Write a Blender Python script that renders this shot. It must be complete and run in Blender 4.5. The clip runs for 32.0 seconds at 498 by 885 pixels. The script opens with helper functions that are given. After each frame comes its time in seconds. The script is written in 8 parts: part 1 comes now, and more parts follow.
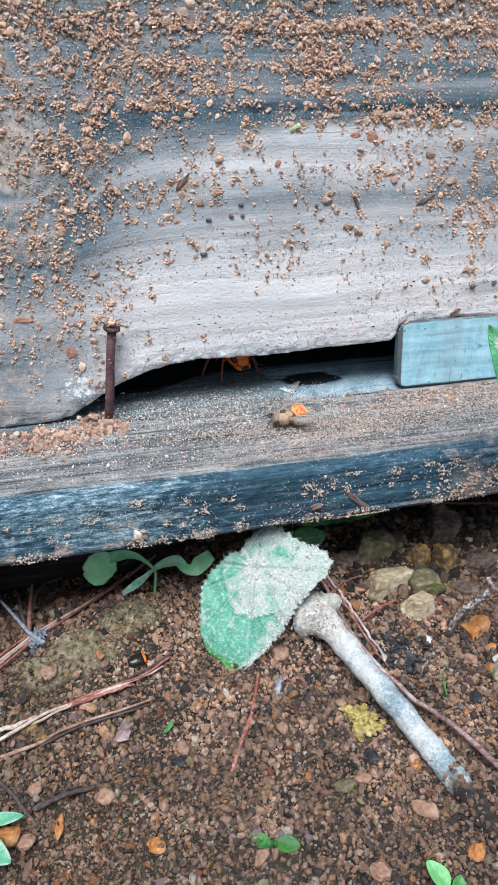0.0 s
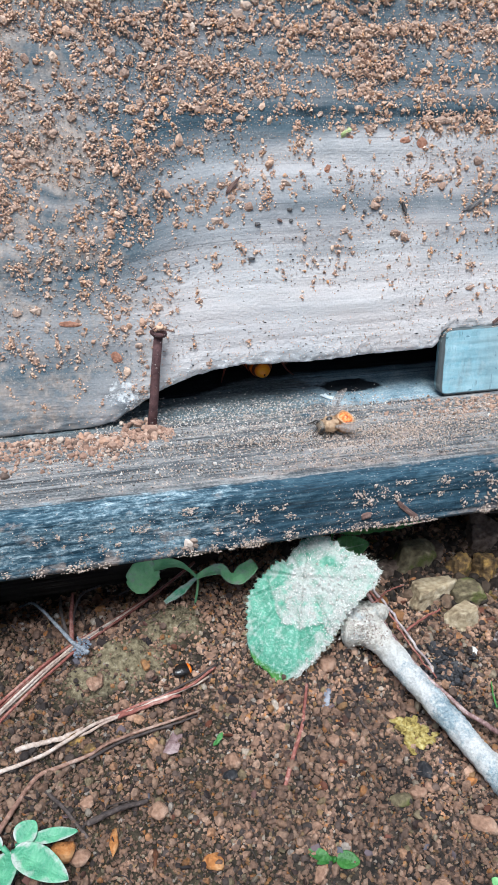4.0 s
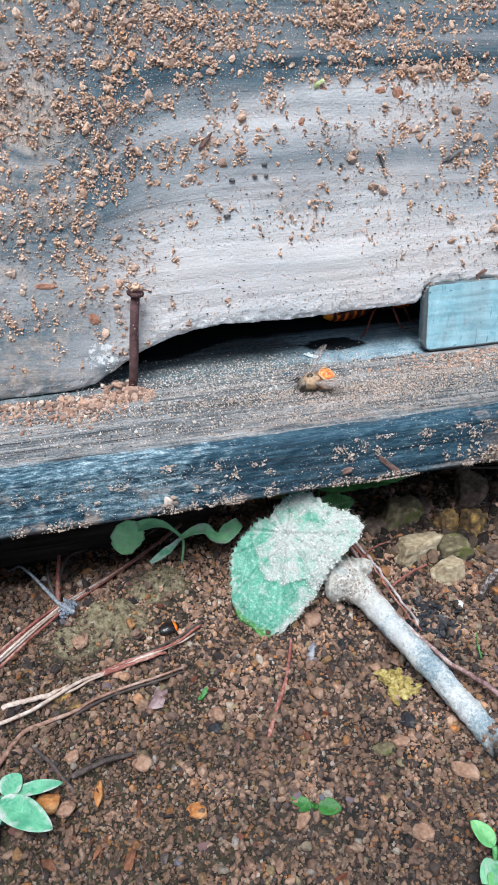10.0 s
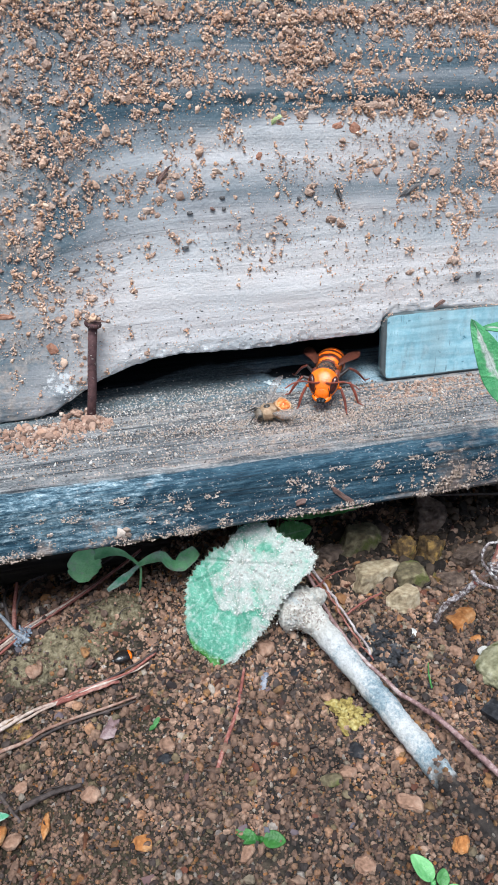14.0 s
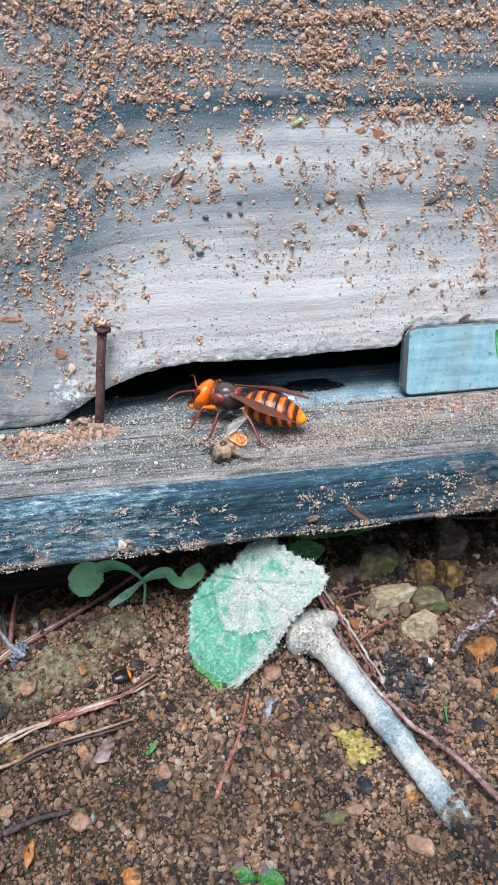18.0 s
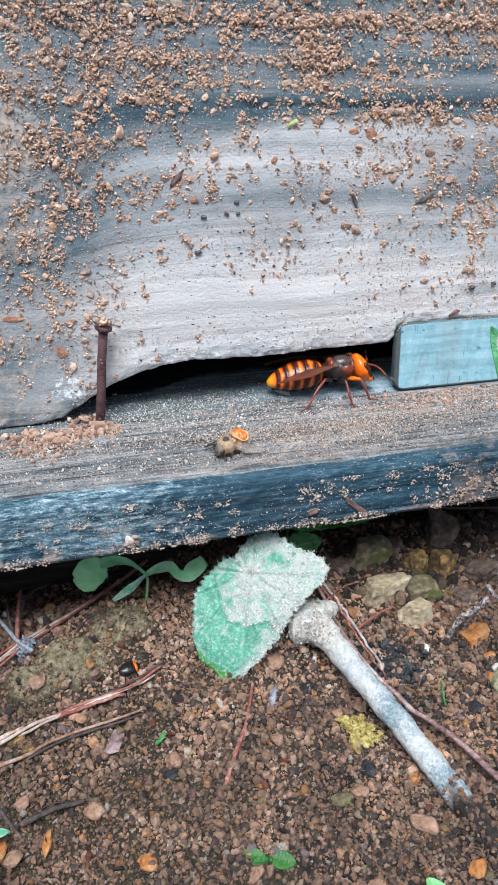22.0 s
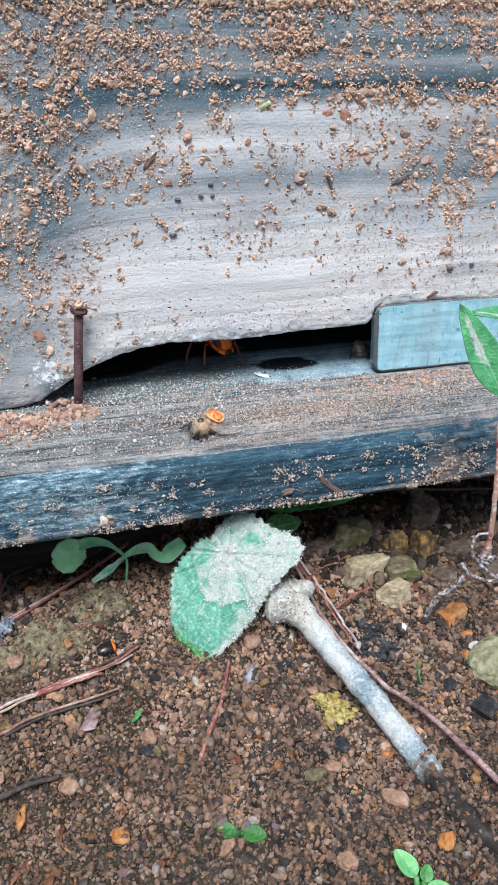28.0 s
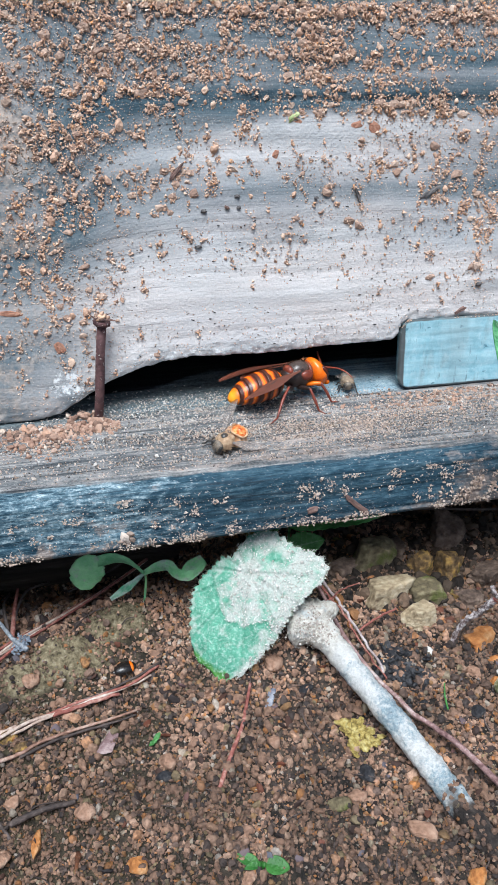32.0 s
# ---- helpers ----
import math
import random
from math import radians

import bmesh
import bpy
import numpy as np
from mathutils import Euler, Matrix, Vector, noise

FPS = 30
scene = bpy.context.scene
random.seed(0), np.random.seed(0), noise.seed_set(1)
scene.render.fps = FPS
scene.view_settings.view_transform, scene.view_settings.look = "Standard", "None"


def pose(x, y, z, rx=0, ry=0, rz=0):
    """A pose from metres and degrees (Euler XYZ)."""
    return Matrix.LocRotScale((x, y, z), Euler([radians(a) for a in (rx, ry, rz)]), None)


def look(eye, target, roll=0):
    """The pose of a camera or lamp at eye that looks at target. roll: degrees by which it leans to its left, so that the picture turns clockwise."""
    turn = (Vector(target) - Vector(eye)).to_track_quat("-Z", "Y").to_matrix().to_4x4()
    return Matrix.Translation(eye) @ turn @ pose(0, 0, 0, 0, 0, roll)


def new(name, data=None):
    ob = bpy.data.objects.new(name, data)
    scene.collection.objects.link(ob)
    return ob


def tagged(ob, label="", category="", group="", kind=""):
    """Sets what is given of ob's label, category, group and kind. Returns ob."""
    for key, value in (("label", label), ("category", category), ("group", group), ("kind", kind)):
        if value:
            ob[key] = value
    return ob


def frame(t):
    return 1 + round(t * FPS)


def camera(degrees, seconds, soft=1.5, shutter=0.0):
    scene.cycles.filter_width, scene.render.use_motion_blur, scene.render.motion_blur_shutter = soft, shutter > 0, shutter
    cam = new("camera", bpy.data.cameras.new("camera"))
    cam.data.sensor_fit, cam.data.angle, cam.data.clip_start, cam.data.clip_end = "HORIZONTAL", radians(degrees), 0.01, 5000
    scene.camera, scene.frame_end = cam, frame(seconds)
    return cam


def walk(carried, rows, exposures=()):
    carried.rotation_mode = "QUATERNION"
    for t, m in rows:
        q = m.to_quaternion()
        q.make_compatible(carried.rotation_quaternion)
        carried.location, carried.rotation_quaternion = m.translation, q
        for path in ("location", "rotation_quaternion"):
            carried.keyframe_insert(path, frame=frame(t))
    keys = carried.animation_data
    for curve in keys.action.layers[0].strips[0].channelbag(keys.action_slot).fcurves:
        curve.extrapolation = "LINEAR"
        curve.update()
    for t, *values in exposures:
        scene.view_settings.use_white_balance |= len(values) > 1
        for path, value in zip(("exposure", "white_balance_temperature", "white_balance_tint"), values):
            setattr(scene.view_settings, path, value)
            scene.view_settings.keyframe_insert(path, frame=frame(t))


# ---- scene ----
# camera: seconds, eye, yaw, pitch, roll
PATH = [
    (0, -0.02270, -0.24188, 0.11176, -16.95, -27.64, 1.36),
    (0.5, -0.02178, -0.24425, 0.10875, -16.77, -26.84, 1.35),
    (1, -0.02509, -0.24337, 0.10731, -17.33, -26.71, 1.54),
    (1.5, -0.02715, -0.24107, 0.10669, -17.63, -26.70, 1.67),
    (2, -0.02574, -0.23846, 0.10878, -17.81, -27.04, 1.87),
    (2.5, -0.02577, -0.23708, 0.10846, -18.04, -27.11, 2.10),
    (3, -0.03070, -0.23523, 0.10680, -18.12, -27.15, 2.26),
    (3.5, -0.03286, -0.23523, 0.11127, -18.15, -27.39, 2.27),
    (4, -0.03851, -0.23360, 0.11090, -17.81, -27.39, 2.21),
    (4.5, -0.03385, -0.23524, 0.10942, -16.59, -27.54, 1.56),
    (6.5, -0.02868, -0.23648, 0.10258, -16.83, -28.46, 1.25),
    (7, -0.02736, -0.23706, 0.10332, -17.20, -28.74, 1.30),
    (7.5, -0.02676, -0.23817, 0.10377, -16.78, -28.70, 0.84),
    (8, -0.02488, -0.23875, 0.10536, -16.56, -28.83, 0.72),
    (8.5, -0.02508, -0.23856, 0.10298, -16.83, -28.66, 0.73),
    (9, -0.02446, -0.24015, 0.10029, -16.81, -28.79, 0.71),
    (9.5, -0.02684, -0.23972, 0.10286, -16.40, -28.87, 0.22),
    (10, -0.03010, -0.23897, 0.10570, -16.85, -28.99, 0.34),
    (10.5, -0.02221, -0.24064, 0.10425, -16.64, -28.78, 0.18),
    (11, -0.02369, -0.24179, 0.10966, -16.84, -29.59, 0.14),
    (11.5, -0.01669, -0.24488, 0.11030, -16.45, -29.03, -0.40),
    (12, -0.01887, -0.24640, 0.11023, -17.30, -28.94, 0.03),
    (12.5, -0.01759, -0.24497, 0.11328, -17.34, -29.19, 0.09),
    (13, -0.01924, -0.24196, 0.11319, -17.18, -29.21, 0.63),
    (13.5, -0.02004, -0.24086, 0.11503, -17.49, -28.98, 0.97),
    (15.5, -0.01337, -0.23324, 0.10746, -17.81, -28.29, 1.33),
    (16, -0.00409, -0.23001, 0.10662, -17.22, -28.21, 0.98),
    (16.5, -0.00690, -0.23135, 0.10825, -17.09, -28.06, 1.48),
    (17, -0.02532, -0.23037, 0.11612, -16.68, -27.93, 2.06),
    (17.5, -0.01959, -0.23083, 0.11172, -15.87, -27.62, 1.78),
    (18, -0.01337, -0.23474, 0.10608, -15.46, -26.91, 1.64),
    (18.5, -0.01461, -0.23359, 0.10850, -16.03, -26.98, 2.07),
    (19, -0.01965, -0.23344, 0.10392, -16.69, -26.63, 2.42),
    (19.5, -0.01832, -0.23471, 0.10820, -16.77, -26.96, 2.13),
    (20, -0.01663, -0.23423, 0.11127, -17.12, -26.94, 2.24),
    (20.5, -0.01892, -0.23174, 0.10882, -17.51, -27.32, 2.43),
    (21, -0.02250, -0.23192, 0.10874, -17.75, -27.41, 2.36),
    (21.5, -0.01868, -0.23867, 0.10561, -17.12, -27.34, 1.86),
    (22, -0.02213, -0.23640, 0.10947, -17.65, -27.52, 1.90),
    (22.5, -0.01988, -0.23587, 0.11241, -17.88, -27.81, 1.80),
    (23, -0.01995, -0.23990, 0.10940, -18.19, -27.96, 1.90),
    (23.5, -0.02493, -0.23956, 0.11026, -18.82, -28.34, 2.19),
    (24, -0.02291, -0.23857, 0.11286, -18.63, -28.60, 1.94),
    (24.5, -0.01825, -0.24216, 0.11018, -18.20, -28.17, 1.82),
    (26.5, -0.01539, -0.24585, 0.11008, -17.68, -28.00, 1.08),
    (27, -0.01482, -0.24588, 0.10881, -17.63, -27.86, 0.89),
    (27.5, -0.01530, -0.24153, 0.10804, -17.59, -28.07, 1.07),
    (28, -0.01407, -0.24196, 0.10710, -17.11, -28.00, 1.20),
    (28.5, -0.01760, -0.24010, 0.10326, -17.10, -27.94, 1.29),
    (29, -0.02139, -0.23870, 0.10572, -17.62, -28.14, 1.76),
    (29.5, -0.02398, -0.23824, 0.10420, -17.99, -27.95, 2.16),
    (30, -0.02162, -0.23968, 0.10194, -17.22, -27.56, 1.74),
    (30.5, -0.02229, -0.24033, 0.10321, -17.20, -27.49, 1.92),
    (31, -0.02505, -0.23787, 0.10510, -17.44, -27.50, 2.09),
    (31.5, -0.01948, -0.23823, 0.10266, -16.52, -27.12, 1.63),
    (32, -0.01640, -0.23627, 0.10495, -16.20, -26.95, 1.52),
]
cam = camera(35.1, 32.0, soft=1.2)
walk(cam, [(t, pose(x, y, z, 90 + pitch, 0, yaw) @ pose(0, 0, 0, 0, 0, roll)) for t, x, y, z, yaw, pitch, roll in PATH],
     exposures=[(0, 0.97, 5740, 5), (32, 0.97, 5740, 5)])

# ---- light: soft overcast daylight ----
world = bpy.data.worlds.new("overcast_sky")
scene.world = world
world.use_nodes = True
wn = world.node_tree.nodes
sky = wn.new("ShaderNodeTexSky")
sky.sky_type = "NISHITA"
sky.sun_disc = False
sky.sun_elevation, sky.sun_rotation = radians(63), radians(206)
sky.air_density, sky.dust_density, sky.ozone_density = 1.0, 4.0, 1.0
wn["Background"].inputs["Strength"].default_value = 0.06
world.node_tree.links.new(sky.outputs[0], wn["Background"].inputs["Color"])
sun = new("sun", bpy.data.lights.new("sun", "SUN"))
sun.data.energy, sun.data.angle, sun.data.color = 2.7, radians(32), (1.0, 0.97, 0.93)
sun.matrix_world = look((-0.5, -1.0, 2.2), (0, 0, 0))


# ---- helpers of the scene ----
def mesh_from(name, verts, faces, smooth=True):
    """A mesh from an array of vertices and one array of triangles or quads."""
    verts, faces = np.asarray(verts, np.float32), np.asarray(faces, np.int32)
    me = bpy.data.meshes.new(name)
    n, k = faces.shape
    me.vertices.add(len(verts))
    me.vertices.foreach_set("co", verts.ravel())
    me.loops.add(n * k)
    me.loops.foreach_set("vertex_index", faces.ravel())
    me.polygons.add(n)
    me.polygons.foreach_set("loop_start", np.arange(0, n * k, k, dtype=np.int32))
    me.polygons.foreach_set("loop_total", np.full(n, k, np.int32))
    me.polygons.foreach_set("use_smooth", np.full(n, smooth))
    me.update(calc_edges=True)
    return me


def grid_faces(nu, nv):
    a = (np.arange(nu - 1)[:, None] * nv + np.arange(nv - 1)[None]).ravel()
    return np.stack([a, a + nv, a + nv + 1, a + 1], 1)


def scalar(me, name, values):
    at = me.attributes.new(name, "FLOAT", "POINT")
    at.data.foreach_set("value", np.asarray(values, np.float32).ravel())


def part(name, data, material, parent=None, label="", place=None):
    """Links a mesh or a bmesh as one object, under a thing or a part."""
    if isinstance(data, bmesh.types.BMesh):
        me = bpy.data.meshes.new(name)
        data.to_mesh(me)
        data.free()
        data = me
    ob = new(name, data)
    if material and not data.materials:
        data.materials.append(material)
    if parent:
        ob.parent = parent
    if place is not None:
        ob.matrix_basis = place
    if label:
        ob["label"] = label
    return ob


def smooth_noise(x, y, seed=0):
    """Value noise on arrays, from -1 to 1."""
    rng = np.random.RandomState(seed)
    table = rng.uniform(-1, 1, 4096)
    xi, yi = np.floor(x).astype(int), np.floor(y).astype(int)
    u, v = x - xi, y - yi
    u, v = u * u * (3 - 2 * u), v * v * (3 - 2 * v)
    h = lambda a, b: table[(a * 73 + b * 179 + (a * b) % 31 * 7) % 4096]
    return (h(xi, yi) * (1 - u) + h(xi + 1, yi) * u) * (1 - v) + (h(xi, yi + 1) * (1 - u) + h(xi + 1, yi + 1) * u) * v


def fractal(x, y, seed=0, octaves=4):
    return sum(smooth_noise(x * 2**k, y * 2**k, seed + k) / 2**k for k in range(octaves)) / 1.6


def ramp(x, a, b):
    t = np.clip((x - a) / (b - a), 0, 1)
    return t * t * (3 - 2 * t)


def ico(level=1):
    bm = bmesh.new()
    bmesh.ops.create_icosphere(bm, subdivisions=level, radius=1)
    bm.verts.ensure_lookup_table()
    v = np.array([p.co[:] for p in bm.verts])
    f = np.array([[q.index for q in p.verts] for p in bm.faces])
    bm.free()
    return v, f


def polyhedron(v, rng, cuts, low=0.6, high=0.95):
    """Points of a unit sphere drawn in to the faces of a convex stone."""
    n = rng.normal(size=(cuts, 3))
    n /= np.linalg.norm(n, axis=1)[:, None]
    d = rng.uniform(low, high, cuts)
    u = v / np.linalg.norm(v, axis=1)[:, None]
    reach_ = np.where(u @ n.T > 1e-3, d / np.maximum(u @ n.T, 1e-3), 9).min(1)
    return u * np.minimum(reach_, 1.25)[:, None]


def rock_shapes(level, count, seed, rough=0.05, flat=0.8):
    """Angular pebbles: spheres cut to flat faces."""
    v, f = ico(level)
    rng = np.random.RandomState(seed)
    out = []
    for _ in range(count):
        p = polyhedron(v, rng, rng.randint(9, 15)) * rng.uniform(0.8, 1.2, 3)
        out.append(p * (1 + rng.uniform(-rough, rough, (len(p), 1))) * [1, 1, flat])
    return out, f


def splinters(count, seed):
    """Tiny eight-sided grains."""
    rng = np.random.RandomState(seed)
    v = np.array([(1, 0, 0), (-1, 0, 0), (0, 1, 0), (0, -1, 0), (0, 0, 1), (0, 0, -1.0)])
    f = np.array([(0, 2, 4), (2, 1, 4), (1, 3, 4), (3, 0, 4), (2, 0, 5), (1, 2, 5), (3, 1, 5), (0, 3, 5)])
    return [(v + rng.normal(0, 0.22, v.shape)) * rng.uniform(0.6, 1.25, (6, 1)) for _ in range(count)], f


def turns(rng, n):
    """Random rotation matrices."""
    q = rng.normal(size=(n, 4))
    q /= np.linalg.norm(q, axis=1)[:, None]
    w, x, y, z = q.T
    return np.stack([1 - 2 * (y * y + z * z), 2 * (x * y - w * z), 2 * (x * z + w * y),
                     2 * (x * y + w * z), 1 - 2 * (x * x + z * z), 2 * (y * z - w * x),
                     2 * (x * z - w * y), 2 * (y * z + w * x), 1 - 2 * (x * x + y * y)], 1).reshape(-1, 3, 3)


def scatter(name, places, sizes, shapes, faces, material, parent, label, seed=0, smooth=False, squash=None):
    """Many small pieces in one mesh."""
    rng = np.random.RandomState(seed)
    n = len(places)
    rot = turns(rng, n)
    shapes = np.array(shapes)
    which = rng.randint(len(shapes), size=n)
    v = np.einsum("nij,nkj->nki", rot, shapes[which]) * np.asarray(sizes)[:, None, None]
    if squash is not None:
        v = v * np.asarray(squash)
    v = v + np.asarray(places)[:, None]
    k = shapes.shape[1]
    f = (faces[None] + (np.arange(n) * k)[:, None, None]).reshape(-1, 3)
    ob = part(name, mesh_from(name, v.reshape(-1, 3), f, smooth), material, parent, label)
    return ob


def tube(path, radii, sides=10, caps=True, seed=None, rough=0.0):
    """A tapered tube along points, as verts and quads (end caps drawn to a point)."""
    path = np.asarray(path, float)
    radii = np.broadcast_to(np.asarray(radii, float), (len(path),)).copy()
    d = np.gradient(path, axis=0)
    d /= np.linalg.norm(d, axis=1)[:, None] + 1e-12
    up = np.array([0.0, 0, 1]) if abs(d[0][2]) < 0.9 else np.array([1.0, 0, 0])
    rng = np.random.RandomState(seed or 0)
    rings = []
    a = np.linspace(0, 2 * np.pi, sides, endpoint=False)
    for p, t, r in zip(path, d, radii):
        s = np.cross(t, up)
        s /= np.linalg.norm(s) + 1e-12
        up = np.cross(s, t)
        rr = r * (1 + rough * rng.uniform(-1, 1, sides))
        rings.append(p + rr[:, None] * (np.cos(a)[:, None] * s + np.sin(a)[:, None] * up))
    if caps:
        rings = [np.repeat(path[:1], sides, 0), *rings, np.repeat(path[-1:], sides, 0)]
    v = np.concatenate(rings)
    n = len(rings)
    i = (np.arange(n - 1)[:, None] * sides + np.arange(sides)[None]).ravel()
    j = (np.arange(n - 1)[:, None] * sides + (np.arange(sides)[None] + 1) % sides).ravel()
    return v, np.stack([i, j, j + sides, i + sides], 1)


def curve_points(points, n=24):
    """A smooth line through points (Catmull-Rom)."""
    p = np.asarray(points, float)
    p = np.vstack([2 * p[0] - p[1], p, 2 * p[-1] - p[-2]])
    out = []
    m = len(p) - 3
    for t in np.linspace(0, m - 1e-9, n):
        i, u = int(t), t - int(t)
        a, b, c, d = p[i : i + 4]
        out.append(0.5 * (2 * b + (c - a) * u + (2 * a - 5 * b + 4 * c - d) * u * u + (3 * b - a - 3 * c + d) * u**3))
    return np.array(out)


def joined(pieces):
    vs, fs, n = [], [], 0
    for v, f in pieces:
        vs.append(v)
        fs.append(f + n)
        n += len(v)
    return np.concatenate(vs), np.concatenate(fs)


def limb(points, radii, sides=10, n=12):
    return tube(curve_points(np.array(points, float) / 1e3, n), np.interp(np.linspace(0, 1, n), np.linspace(0, 1, len(radii)), radii) / 1e3, sides)


GROUPS = {"needle": "needles by the hive", "root": "roots in the soil", "twig": "twigs on the gravel", "bark": "bark flakes on the soil", "stone": "stones before the hive",
          "pebble": "pebbles on the gravel", "wood chip": "chips stuck to the hive front", "bark strip": "bark strips on the board's edge"}


# ---- materials ----
class Mat:
    """A short way to write node materials."""

    def __init__(self, name, rough=0.8, metal=0.0, spec=0.3):
        self.m = bpy.data.materials.new(name)
        self.m.use_nodes = True
        self.t = self.m.node_tree
        self.b = self.t.nodes["Principled BSDF"]
        self.b.inputs["Roughness"].default_value = rough
        self.b.inputs["Metallic"].default_value = metal
        self.b.inputs["Specular IOR Level"].default_value = spec
        self.co = self.n("TexCoord").outputs["Object"]

    def n(self, kind, **inputs):
        node = self.t.nodes.new("ShaderNode" + kind)
        for k, v in inputs.items():
            self.put(node.inputs[k.replace("_", " ")], v)
        return node

    def put(self, socket, v):
        if hasattr(v, "links"):
            self.t.links.new(v, socket)
        else:
            socket.default_value = v

    def noise(self, scale, detail=4, stretch=(1, 1, 1), rough=0.55):
        mp = self.n("Mapping", Vector=self.co, Scale=stretch)
        return self.n("TexNoise", Vector=mp.outputs[0], Scale=scale, Detail=detail, Roughness=rough).outputs["Fac"]

    def ramp(self, fac, stops):
        node = self.n("ValToRGB", Fac=fac)
        el = node.color_ramp.elements
        while len(el) < len(stops):
            el.new(0.5)
        for e, (p, c) in zip(el, stops):
            e.position, e.color = p, (*c, 1) if len(c) == 3 else c
        return node.outputs["Color"]

    def mix(self, fac, a, b, mode="MIX"):
        node = self.n("Mix")
        node.data_type, node.blend_type = "RGBA", mode
        self.put(node.inputs[0], fac)
        for s, v in ((node.inputs[6], a), (node.inputs[7], b)):
            self.put(s, (*v, 1) if isinstance(v, tuple) and len(v) == 3 else v)
        return node.outputs[2]

    def math(self, op, a, b=0.0):
        node = self.n("Math")
        node.operation = op
        self.put(node.inputs[0], a)
        self.put(node.inputs[1], b)
        return node.outputs[0]

    def step(self, v, a, b):
        node = self.n("MapRange", Value=v, From_Min=a, From_Max=b)
        return node.outputs[0]

    def attr(self, name):
        node = self.n("Attribute")
        node.attribute_name = name
        return node.outputs["Fac"]

    def island(self):
        return self.n("NewGeometry").outputs["Random Per Island"]

    def color(self, c):
        self.put(self.b.inputs["Base Color"], (*c, 1) if isinstance(c, tuple) and len(c) == 3 else c)
        return self

    def rough(self, v):
        self.put(self.b.inputs["Roughness"], v)
        return self

    def bump(self, height, distance=0.0003, strength=1.0):
        node = self.n("Bump", Height=height, Distance=distance, Strength=strength)
        self.t.links.new(node.outputs[0], self.b.inputs["Normal"])
        return self


def crumb_material(name, stops, dust=(0.4, 0.33, 0.27), rough=0.9, speck=0.35, darkened=0.0):
    m = Mat(name, rough, spec=0.15)
    base = m.ramp(m.island(), stops)
    spots = m.noise(900, 3)
    c = m.mix(m.math("MULTIPLY", m.step(spots, 0.62, 0.36), speck), base, (0.05, 0.035, 0.028))
    c = m.mix(m.math("MULTIPLY", m.noise(2500, 2), 0.3), c, dust)
    if darkened:
        # finger-wide wet patches; darkening towards the near edge and both sides is painted in
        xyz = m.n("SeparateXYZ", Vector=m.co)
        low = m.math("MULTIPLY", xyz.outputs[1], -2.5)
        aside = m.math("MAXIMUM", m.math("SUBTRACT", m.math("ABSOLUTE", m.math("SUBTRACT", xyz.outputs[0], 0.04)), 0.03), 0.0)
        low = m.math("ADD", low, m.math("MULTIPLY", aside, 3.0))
        c = m.mix(m.math("MULTIPLY", m.step(m.math("ADD", m.noise(60, 4), low), 0.62, 0.84), darkened), c, m.mix(0.28, (0.012, 0.012, 0.012), c))
    m.color(c).bump(m.noise(1600, 5, rough=0.7), 0.00045)
    return m.m


